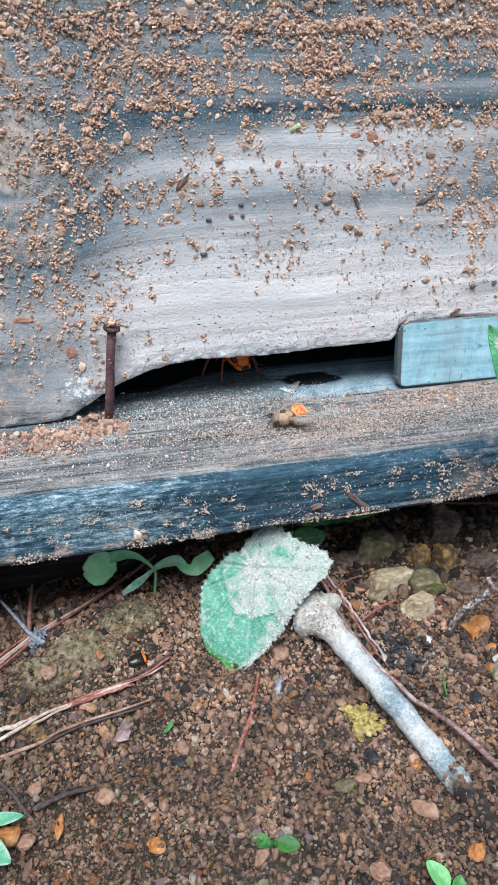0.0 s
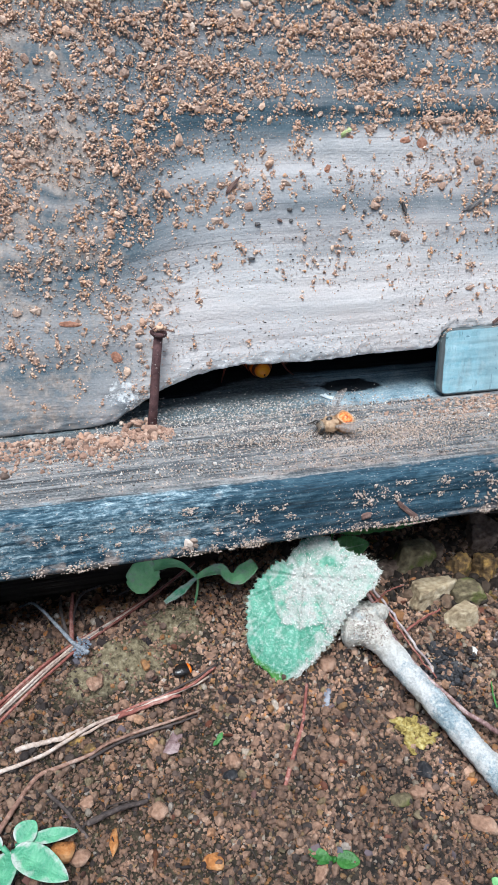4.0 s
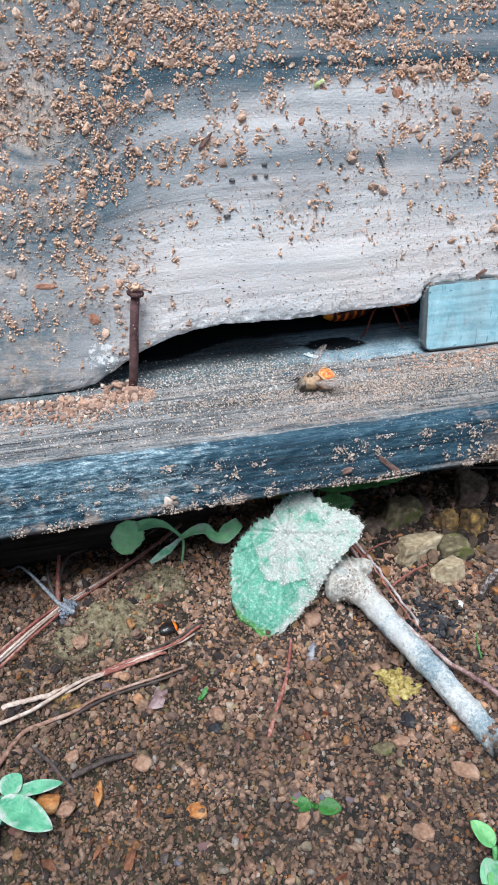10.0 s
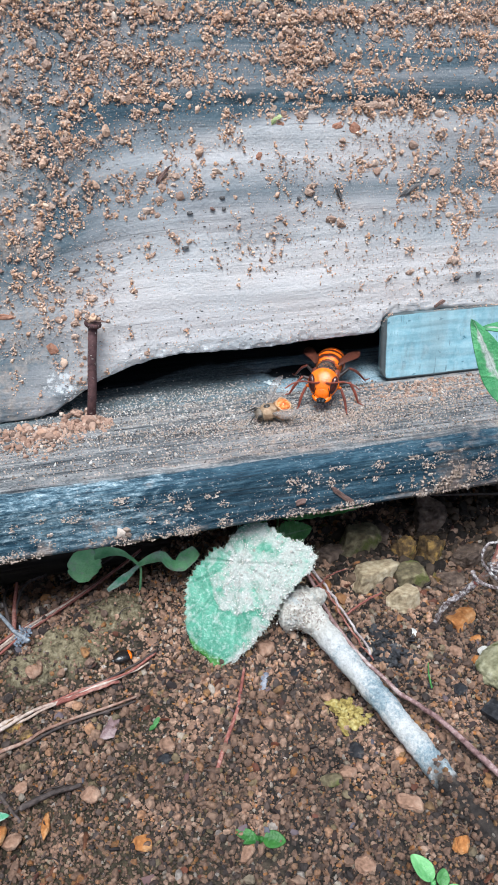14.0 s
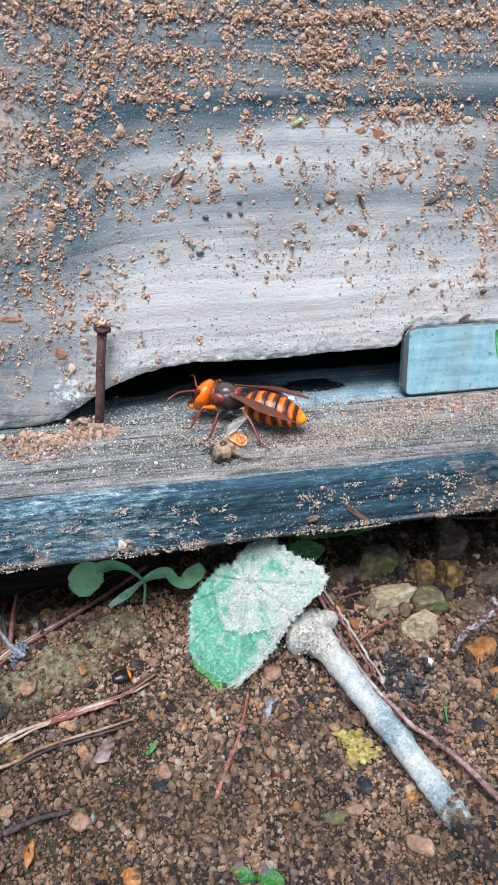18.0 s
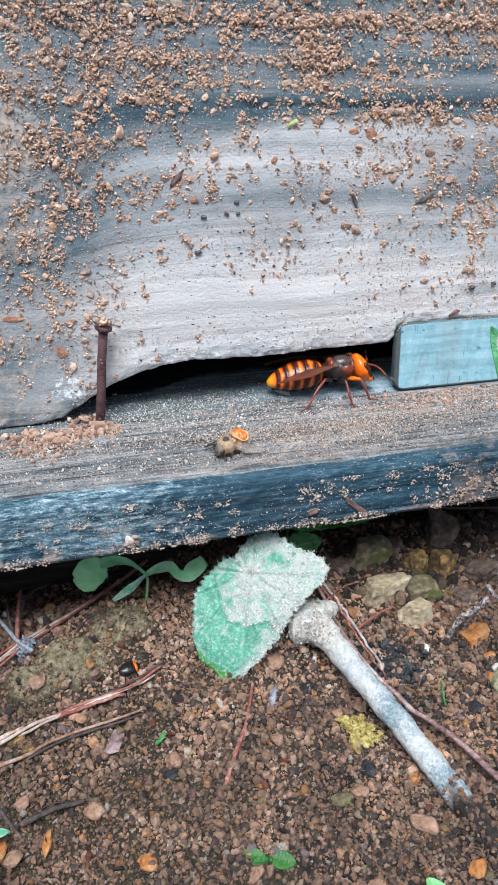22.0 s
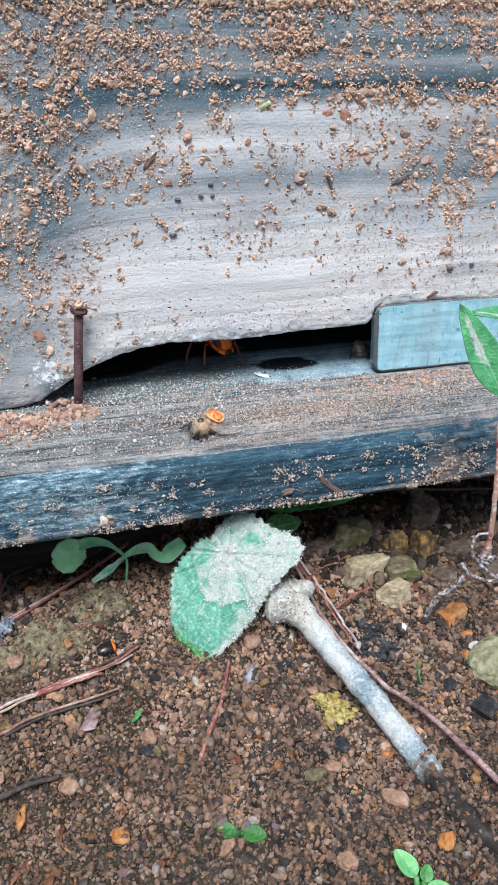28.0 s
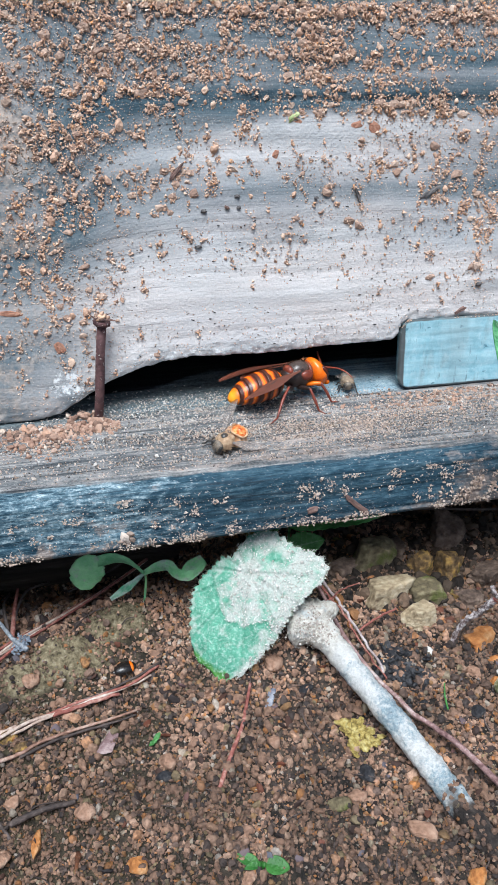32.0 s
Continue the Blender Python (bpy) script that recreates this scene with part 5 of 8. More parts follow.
    me.vertices.foreach_set("co", np.concatenate([P + bend.reshape(-1, 1) * nn, P - 0.0004 * nn]).astype(np.float32).ravel())
    scalar(me, "fresh", np.tile(tip.ravel(), 2))
    scalar(me, "dust", np.concatenate([cake.ravel(), cake.ravel() * 0]))
    e = new("broad_leaf")
    part("blade", me, DUSTY, e)
    # sand grains lying on the caked part
    rng = np.random.RandomState(71)
    n = 3300
    wt = (np.clip(cake - 0.42, 0, 0.5) * np.hypot(U, V)).ravel()
    at = P[rng.choice(len(P), n, p=wt / wt.sum())] + rng.normal(0, 0.0003, (n, 3)) + 0.00045 * nn
    sh, f = splinters(16, 72)
    mixed = crumb_material("leaf_grit", [(0.0, (0.25, 0.2, 0.17)), (0.08, (0.44, 0.4, 0.36)), (0.4, (0.58, 0.555, 0.52)), (1.0, (0.72, 0.71, 0.685))], (0.62, 0.6, 0.57), 0.9, 0.05)
    ob = scatter("sand_cake", at, np.clip(0.00013 * (1 - rng.uniform(0, 0.97, n)) ** -0.4, 0, 0.00042), sh, f, mixed, e, "pale sand grains caked on the leaf", 73)
    ob["kind"] = "stuff"
    # fine hairs along the rim
    hair = []
    rim_p = P.reshape(na + 1, nr, 3)[:, -1]
    for i in range(0, na, 1):
        o = rim_p[i] - c
        o = o / np.linalg.norm(o)
        b = rim_p[i]
        hair.append(tube([b, b + o * rng.uniform(0.0003, 0.0009) + rng.normal(0, 0.0003, 3)], [0.00004, 0.000015], 4, caps=False))
    hm = Mat("pale_leaf_hair", 0.6)
    hm.color((0.5, 0.58, 0.45))
    part("hairs", mesh_from("hairs", *joined(hair)), hm.m, e, "fine pale hairs along the rim")["kind"] = "stuff"
    stem = curve_points([c - 0.0135 * d - 0.0022 * nn, c - 0.019 * d + 0.002 * s - 0.006 * nn, c - 0.03 * d + 0.004 * s - 0.02 * nn, (0.046, -0.034, -0.0545)], 16)
    part("stalk", mesh_from("stalk", *tube(stem, 0.001, 8)), GREEN, e)
    tagged(e, "broad hairy green leaf, its upper half caked with pale sand", "leaf")


dusted_leaf()


SEED = leaf_material("seedling_green_leaf", (0.17, 0.48, 0.2), (0.36, 0.68, 0.34), -0.02, (0.3, 0.55, 0.33), 0.15)


def ribbon(name, line, widths, facing, material, parent, label="", dust=0.1, cup=0.2):
    """A curled strip of leaf along a line, its face turned towards a direction."""
    p = curve_points(line, 36)
    t = np.gradient(p, axis=0)
    t /= np.linalg.norm(t, axis=1)[:, None]
    side = np.cross(np.array(facing, float), t)
    side /= np.linalg.norm(side, axis=1)[:, None]
    up = np.cross(t, side)
    w = np.interp(np.linspace(-0.15, 1.15, 52), np.linspace(0, 1, len(widths)), widths) / 2
    w = np.convolve(np.convolve(w, np.ones(9) / 9, "valid"), np.ones(9) / 9, "valid")
    k = np.linspace(-1, 1, 15)
    rough = 1 + 0.1 * smooth_noise(np.arange(36)[:, None] * 0.7, k[None] * 1.5, 44)
    q = p[:, None] + (side[:, None] * (k[None, :, None] * w[:, None, None])) * rough[..., None] + up[:, None] * (cup * w[:, None] * k[None] ** 2)[..., None]
    v = q.reshape(-1, 3)
    g = grid_faces(36, 15)
    edge = np.concatenate([np.arange(36) * 15, 35 * 15 + np.arange(15), (np.arange(36) * 15 + 14)[::-1], np.arange(15)[::-1]])
    nx = np.roll(edge, -1)
    n = len(v)
    me = mesh_from(name, np.concatenate([v, v - np.repeat(up, 15, 0) * 0.0003]), np.concatenate([g, g[:, ::-1] + n, np.stack([edge, edge + n, nx + n, nx], 1)]))
    scalar(me, "vein", np.tile(0.3 * np.exp(-(np.tile(k, 36) / 0.1) ** 2), 2))
    scalar(me, "dust", np.full(2 * n, dust) + 0.15 * np.tile(np.abs(np.tile(k, 36)), 2))
    return part(name, me, material, parent, label)


def small_leaves():
    """Seedlings that show in the gap under the board."""
    e = new("seedling")
    crown = (0.0086, -0.0385, -0.0412)
    ribbon("leaf", [(-0.0068, -0.0385, -0.0318), (-0.0078, -0.0398, -0.035), (-0.0086, -0.0405, -0.0385), (-0.0092, -0.0405, -0.0428)], [0.0, 0.007, 0.0098, 0.0106, 0.0102, 0.008, 0.0], (0.15, -0.6, 0.75), SEED, e, "round green seed leaf", 0.16, -0.15)
    ribbon("leaf_stalk", [(-0.0052, -0.0392, -0.0342), (-0.0012, -0.0398, -0.0332), (0.0028, -0.0395, -0.0345), (0.0062, -0.039, -0.0378), crown], [0.0034, 0.0036, 0.002, 0.0009, 0.0009], (0.1, -0.55, 0.8), SEED, e, "flat winged leaf stalk", -0.05, 0.3)
    ribbon("leaf", [crown, (0.0122, -0.0405, -0.0382), (0.0156, -0.0412, -0.0378), (0.0178, -0.0418, -0.0405), (0.0205, -0.0418, -0.0418), (0.0238, -0.0415, -0.0395), (0.0268, -0.0415, -0.037)], [0.001, 0.0022, 0.0046, 0.0022, 0.0044, 0.0066, 0.002], (0.1, -0.55, 0.8), SEED, e, "curled green leaf with a notched, pale rim", 0.32, 0.5)
    ribbon("withered_leaf", [crown, (0.0052, -0.0402, -0.0428), (0.0028, -0.0408, -0.0442), (-0.0022, -0.0415, -0.0468)], [0.0008, 0.0018, 0.003, 0.0008], (0.0, -0.5, 0.85), GREYLEAF, e, "withered grey-green leaf hanging to the soil", 0.32, 0.4)
    g = (0.0085, -0.0365, float(ground_z(0.0085, -0.0365)) - 0.001)
    part("stalk", mesh_from("stalk", *tube(curve_points([crown, (0.0092, -0.0378, -0.0445), g], 10), 0.0004, 8)), SEED, e)
    tagged(e, "green seedling with round and curled leaves under the board", "plant", "small plants on the gravel")
    for base, tip, w, up, label in (
        ((0.0555, -0.037, -0.0405), (0.0665, -0.0405, -0.0365), 0.0085, (-0.1, -0.7, 0.6), "toothed green leaf half hidden under the board"),
        ((0.056, -0.034, -0.0335), (0.0885, -0.0405, -0.0285), 0.0075, (0.1, -0.55, 0.8), "long toothed green leaf just under the board"),
    ):
        e = new("seedling_leaf")
        e.matrix_world = aim(base, tip, up)
        blade("blade", reach(base, tip), w, GREEN, 0.2, 0.15, 0.16, 9, lambda s, t: 0.2 * ramp(s, 0.2, 1) + 0.1 * t, 0.72, e)
        inv = e.matrix_world.inverted()
        foot = (base[0] + 0.003, base[1] + 0.006, base[2] - 0.003)
        g = (foot[0], foot[1] + 0.002, float(ground_z(foot[0], foot[1] + 0.002)) - 0.001)
        part("stalk", mesh_from("stalk", *tube(curve_points([inv @ Vector(p) for p in (base, foot, g)], 10), [0.00045] * 10, 7)), GREEN, e)
        tagged(e, label, "leaf", "toothed leaves under the board")


small_leaves()


def sprig(name, place, leaves, label, category="plant", stalk=0.0007, mat=None, dust=lambda s, t: 0.1 * t):
    """A little plant: leaves given by base offset, tip offset and width from a rooted stem."""
    e = new(name)
    x, y = place
    z = float(ground_z(x, y))
    e.location = (x, y, z)
    for base, tip, w, m in leaves:
        b = blade("leaf", reach(base, tip), w, m, 0.25, 0.25, 0, 9, dust, 0.8, e, "", 0.6, 0.01, 0.3)
        b.matrix_basis = aim(base, tip, (0, -0.35, 1))
        part("stalk", mesh_from("stalk", *tube(curve_points([(0, 0, -0.001), (base[0] * 0.4, base[1] * 0.4, base[2] * 0.6), base], 8), stalk, 7)), mat or m, e)
    return tagged(e, label, category, "small plants on the gravel")


DEEP = leaf_material("wet_dark_leaf", (0.015, 0.075, 0.012), (0.045, 0.16, 0.025), -0.35, (0.03, 0.12, 0.02), 0.0)
PALE = leaf_material("dew_pale_leaf", (0.08, 0.26, 0.08), (0.17, 0.4, 0.14), -0.05, (0.2, 0.42, 0.18))
sprig("sprout", (0.0222, -0.1235), [((-0.0008, 0, 0.001), (-0.0056, 0.0028, 0.0024), 0.0028, DEEP), ((0.0008, -0.0006, 0.001), (0.0056, -0.0032, 0.0022), 0.0042, DEEP), ((0, 0, 0.001), (-0.0042, -0.0008, 0.002), 0.0018, DEEP)], "tiny two-leaved green sprout on the gravel")
sprig("sprout", (0.0035, -0.085), [((0, 0, 0.001), (0.0018, 0.0016, 0.0022), 0.0014, GREEN), ((0, 0, 0.0008), (-0.0014, -0.0014, 0.0015), 0.0012, GREEN)], "tiny bright green sprout on the gravel")
sprig("seedling", (0.0562, -0.15), [((0.0, 0.002, 0.006), (-0.0028, 0.0075, 0.009), 0.0044, PALE), ((0.001, 0.0, 0.0065), (0.003, 0.0025, 0.0085), 0.003, GREEN), ((0.001, -0.001, 0.005), (0.0062, -0.0045, 0.007), 0.0046, PALE), ((-0.001, -0.001, 0.0045), (-0.0065, -0.0045, 0.006), 0.0052, leaf_material("water_marked_leaf", (0.07, 0.24, 0.12), (0.2, 0.42, 0.24), 0.3)), ((-0.002, -0.002, 0.0045), (-0.004, -0.011, 0.005), 0.006, PALE)], "small pale green seedling with wet round leaves on the gravel")
sprig("seedling", (-0.0505, -0.107), [((0.0005, 0.003, 0.006), (0.0048, 0.0062, 0.0085), 0.0056, GREYLEAF), ((0.003, 0.003, 0.006), (0.0142, 0.0021, 0.0075), 0.0034, GREYLEAF), ((-0.0005, 0.0015, 0.006), (0.0105, -0.009, 0.0072), 0.0072, GREYLEAF), ((-0.002, 0.002, 0.005), (-0.004, -0.0085, 0.006), 0.0058, GREYLEAF), ((-0.003, 0.003, 0.006), (-0.0095, 0.005, 0.0075), 0.0052, GREYLEAF)],
      "grey-green leafy seedling with pointed, white-powdered leaves on the soil", dust=lambda s, t: 0.48 * ramp(np.abs(t), 0.25, 0.9) + 0.3 * ramp(-s, -0.35, 0.0) - 0.12)


def climbing_stem():
    """A thin jointed red stem with a curled tendril and a few leaves, rooted before the hive."""
    m = Mat("jointed_red_stem", 0.6)
    bands = m.n("TexWave", Scale=170.0, Distortion=4.0, Detail=3.0, Vector=m.n("Mapping", Vector=m.co, Scale=(0.2, 0.2, 1.0)).outputs[0])
    c = m.ramp(bands.outputs["Fac"], [(0.2, (0.22, 0.045, 0.045)), (0.55, (0.33, 0.1, 0.085)), (0.85, (0.46, 0.27, 0.2))])
    c = m.mix(m.step(m.noise(800, 4), 0.56, 0.66), c, (0.62, 0.56, 0.52))
    m.color(c).bump(m.noise(1200, 4), 0.0005)
    grey = Mat("dead_grey_tendril", 0.85)
    grey.color(grey.ramp(grey.noise(900, 5), [(0.36, (0.08, 0.05, 0.045)), (0.5, (0.3, 0.25, 0.245)), (0.62, (0.66, 0.62, 0.61))])).bump(grey.noise(1500), 0.0006)
    e = new("climbing_plant")
    stem = curve_points([(0.1035, -0.0752, -0.0465), (0.1055, -0.0785, -0.0395), (0.1062, -0.084, -0.0287), (0.1064, -0.085, -0.0192), (0.1055, -0.085, -0.0066), (0.1054, -0.084, 0.003), (0.1052, -0.082, 0.0135), (0.1058, -0.08, 0.0225), (0.1075, -0.0785, 0.029)], 90)
    rad = np.interp(np.linspace(0, 1, 90), [0, 0.12, 0.2, 0.26, 0.36, 0.5, 0.62, 0.8, 0.9, 1], [0.0009, 0.0009, 0.0013, 0.0015, 0.00085, 0.00085, 0.001, 0.00105, 0.0013, 0.0007])
    rad = 0.84 * rad * (1 + 0.22 * (np.arange(90) % 11 == 0) + 0.1 * (np.arange(90) % 11 == 1))
    part("stem", mesh_from("stem", *tube(stem, rad, 12, seed=5, rough=0.12)), m.m, e)
    root = curve_points([(0.1052, -0.079, -0.0385), (0.1028, -0.0765, -0.0445), (0.1, -0.0745, -0.0485), (0.0982, -0.0735, -0.0535), (0.0975, -0.073, -0.0585)], 26)
    part("root", mesh_from("root", *tube(root, np.linspace(0.001, 0.0006, 26), 10, seed=6, rough=0.45)), grey.m, e, "flaking grey root")
    for line, r0, r1 in (([(0.1045, -0.0862, -0.018), (0.1015, -0.0865, -0.0176), (0.1, -0.0865, -0.0205), (0.1008, -0.0866, -0.0245), (0.1042, -0.0868, -0.0288), (0.1095, -0.0866, -0.0338), (0.114, -0.0862, -0.037)], 0.00035, 0.0006),
                         ([(0.0981, -0.0862, -0.0272), (0.0994, -0.0864, -0.0298), (0.1025, -0.0866, -0.0324), (0.108, -0.0868, -0.0347), (0.1112, -0.0866, -0.0322), (0.111, -0.0862, -0.0286), (0.1085, -0.0858, -0.0268)], 0.0007, 0.0004)):
        part("tendril", mesh_from("tendril", *tube(curve_points(line, 40), np.linspace(r0, r1, 40), 8, seed=7, rough=0.25)), grey.m, e, "curled grey dead tendril")
    husk = curve_points([(0.1062, -0.0838, -0.031), (0.1068, -0.0845, -0.0275), (0.1066, -0.085, -0.0235)], 16)
    part("husk", mesh_from("husk", *tube(husk, np.interp(np.linspace(0, 1, 16), [0, 0.4, 1], [0.0011, 0.0021, 0.0009]), 12, seed=8, rough=0.45)), grey.m, e, "split grey husk round the joint")
    spotted = leaf_material("water_spotted_leaf", (0.04, 0.19, 0.07), (0.1, 0.34, 0.13), 0.02)
    def marks(s, t):
        return 0.8 * np.exp(-((t - 0.12) / 0.34) ** 2) * ramp(s, 0.22, 0.5) * ramp(-s, -0.98, -0.85) + 0.3 * np.exp(-(t / 0.08) ** 2) - 0.1
    for base, tip, w, up, curl in (((0.1056, -0.0795, 0.0215), (0.0945, -0.0722, 0.0448), 0.0088, (-0.15, -0.95, 0.1), 0.14), ((0.1078, -0.0785, 0.0285), (0.1128, -0.073, 0.0435), 0.0075, (0.7, -0.7, 0.1), 0.2),
                                   ((0.1128, -0.073, 0.0395), (0.0985, -0.0735, 0.0452), 0.0052, (0.15, -0.5, 0.85), 0.45), ((0.1058, -0.0832, 0.0075), (0.1135, -0.079, 0.0125), 0.0032, (-0.3, -0.7, 0.6), 0.2),
                                   ((0.1056, -0.0848, -0.0066), (0.1145, -0.079, 0.0035), 0.0038, (-0.3, -0.7, 0.6), 0.2)):
        b = blade("leaf", reach(base, tip), w, spotted, 0.2, curl, 0, 9, marks, 0.8, e)
        b.matrix_basis = aim(base, tip, up)
    part("leaf_stalk", mesh_from("leaf_stalk", *tube(curve_points([(0.1075, -0.0785, 0.0288), (0.1105, -0.076, 0.034), (0.1128, -0.073, 0.0395)], 12), 0.0005, 8)), spotted, e)
    tagged(e, "slender red jointed plant stem with curled tendril and green leaves", "plant")


climbing_stem()


# ---- sticks, twigs and needles ----
def weathered_stick():
    m = Mat("pale_weathered_wood", 0.85)
    crust = m.step(m.math("ADD", m.math("MULTIPLY", m.noise(95, 5), 0.7), m.math("MULTIPLY", m.noise(1100, 5, rough=0.7), 0.3)), 0.43, 0.51)
    pale = m.mix(crust, m.ramp(m.noise(1300, 5), [(0.3, (0.17, 0.235, 0.275)), (0.55, (0.3, 0.38, 0.42)), (0.75, (0.46, 0.53, 0.55))]), m.ramp(m.noise(1500, 5, rough=0.7), [(0.3, (0.42, 0.43, 0.42)), (0.5, (0.62, 0.62, 0.605)), (0.75, (0.74, 0.74, 0.72))]))
    pale = m.mix(m.math("MULTIPLY", m.attr("knob"), m.step(m.noise(260, 5), 0.2, 0.48)), pale, m.ramp(m.noise(800, 5), [(0.3, (0.38, 0.33, 0.27)), (0.5, (0.6, 0.57, 0.51)), (0.8, (0.74, 0.72, 0.67))]))
    dark = m.ramp(m.noise(300, 5), [(0.3, (0.012, 0.01, 0.01)), (0.55, (0.045, 0.036, 0.031)), (0.75, (0.15, 0.12, 0.1))])
    wet = m.math("ADD", m.attr("wet"), m.math("MULTIPLY", m.math("SUBTRACT", m.noise(200, 4), 0.5), 1.1))
    m.color(m.mix(m.step(wet, 0.36, 0.7), pale, dark)).bump(m.math("ADD", m.noise(900, 6, rough=0.7), m.noise(220, 4)), 0.0012)
    e = new("stick")
    p = curve_points([(0.0475, -0.0655, -0.0462), (0.0515, -0.0685, -0.0455), (0.0555, -0.0735, -0.0466), (0.059, -0.083, -0.0495), (0.0635, -0.0955, -0.053), (0.068, -0.109, -0.0567), (0.0732, -0.1245, -0.0615), (0.0785, -0.139, -0.0668), (0.0875, -0.154, -0.0725)], 240)
    u = np.linspace(0, 1, 240)
    rad = np.interp(u, [0, 0.02, 0.07, 0.13, 0.2, 0.28, 0.4, 0.6, 0.74, 0.76, 0.9, 1], [0.003, 0.0056, 0.0071, 0.0066, 0.0048, 0.0037, 0.0033, 0.0034, 0.0033, 0.003, 0.0034, 0.003])
    v, f = tube(p, rad, 52, seed=11, rough=0.02)
    v = v + 0.0003 * np.stack([fractal(v[:, 0] * 1500, v[:, 1] * 1500 + v[:, 2] * 900 + k * 9, 96 + k, 3) for k in range(3)], 1)
    v = v + 0.00055 * np.stack([fractal(v[:, 0] * 300, v[:, 1] * 300 + k * 9, 90 + k, 3) for k in range(3)], 1)
    me = mesh_from("shaft", v, f)
    scalar(me, "wet", ramp(-v[:, 1], 0.113, 0.133))
    scalar(me, "knob", ramp(v[:, 1], -0.086, -0.074))
    part("shaft", me, m.m, e)
    st = curve_points([(0.053, -0.0672, -0.0436), (0.0572, -0.0668, -0.043), (0.0612, -0.0664, -0.0424)], 14)
    vs, fs = tube(st, np.interp(np.linspace(0, 1, 14), [0, 0.5, 0.85, 1], [0.0052, 0.0034, 0.0021, 0.0012]), 18, seed=12, rough=0.22)
    ms = mesh_from("stub", vs, fs)
    scalar(ms, "wet", np.zeros(len(vs)))
    scalar(ms, "knob", np.ones(len(vs)))
    part("stub", ms, m.m, e, "broken side stub")
    rng = np.random.RandomState(13)
    n = 900
    i = rng.randint(0, 70, n)
    d = rng.normal(size=(n, 3)) + [-0.3, -0.8, 1.0]
    d /= np.linalg.norm(d, axis=1)[:, None]
    sh, fq = rock_shapes(1, 10, 14)
    scatter("sand_crust", p[i] + d * rad[i][:, None], rng.uniform(0.0001, 0.00042, n), sh, fq, GRIT, e, "sand crust on the knob", 15)["kind"] = "stuff"
    # gravel that has washed over the sunken end
    n = 230
    i = rng.randint(172, 240, n)
    side = rng.uniform(-1.6, 1.6, n)
    at = p[i] + np.stack([side * rad[i] * 0.9, 0.35 * side * rad[i], rad[i] * np.sqrt(np.clip(1 - (side / 1.7) ** 2, 0, 1)) * rng.uniform(0.55, 1.05, n)], 1)
    sg, fg = rock_shapes(1, 16, 16)
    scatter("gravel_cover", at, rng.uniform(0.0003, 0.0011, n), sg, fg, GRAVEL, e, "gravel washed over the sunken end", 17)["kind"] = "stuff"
    tagged(e, "grey weathered stick with a knobbed end, lying on gravel", "stick")


weathered_stick()


def twig_material(name, a, b, c):
    m = Mat(name, 0.75)
    m.color(m.ramp(m.math("ADD", m.math("MULTIPLY", m.noise(900, 5, rough=0.65), 0.5), m.math("MULTIPLY", m.noise(90, 3), 0.5)), [(0.35, a), (0.5, b), (0.65, c)])).bump(m.noise(1500, 4), 0.0003)
    return m.m


STRAW = twig_material("bleached_needle", (0.22, 0.14, 0.11), (0.46, 0.36, 0.3), (0.66, 0.59, 0.53))
RED = twig_material("red_needle", (0.1, 0.028, 0.024), (0.25, 0.09, 0.07), (0.44, 0.28, 0.23))
DARKTWIG = twig_material("dark_twig", (0.02, 0.016, 0.016), (0.06, 0.045, 0.04), (0.14, 0.11, 0.1))
GREYROOT = twig_material("split_grey_root", (0.15, 0.11, 0.11), (0.36, 0.3, 0.3), (0.6, 0.56, 0.55))
ROOT = twig_material("root_skin", (0.1, 0.05, 0.05), (0.27, 0.17, 0.16), (0.56, 0.48, 0.46))


def twig(name, points, r0, r1, material, label, category="twig", sub=()):
    """A thin stem; each point is x, y and its height over the soil, in millimetres."""
    def real(q):
        a = np.array(q) / 1e3
        z = ground_z(a[:, 0], a[:, 1])
        if category == "needle":
            # stiff: it bridges the hollows
            along = np.concatenate([[0], np.cumsum(np.hypot(*np.diff(a[:, :2], axis=0).T))])
            z = 0.3 * z + 0.7 * (np.polyval(np.polyfit(along, z, 1), along) + 0.0006)
        return curve_points(np.stack([a[:, 0], a[:, 1], z + a[:, 2]], 1), 30)
    p = real(points)
    if category in ("needle", "root"):
        r0, r1 = 0.72 * r0, 0.72 * r1
        k = np.arange(30) * 0.55 + points[0][0]
        p[:, 0] += 0.0005 * smooth_noise(k, k * 0, 7) * (category == "root")
        p[:, 1] += 0.00015 * smooth_noise(k, k * 0, 8)
    p[:, 2] += 0.0002 * smooth_noise(np.arange(30) * 0.4, np.zeros(30), len(name) + int(abs(points[0][0])))
    e = part(name, mesh_from(name, *tube(p, np.linspace(r0, r1, 30) / 1e3, 9, seed=int(abs(points[0][1])), rough=0.1)), material)
    for q, a, b, mt in sub:
        part("side_shoot", mesh_from("side_shoot", *tube(real(q), np.linspace(a, b, 30) / 1e3, 8, seed=3, rough=0.12)), mt, e)
    return tagged(e, label, category, GROUPS.get(category, ""))


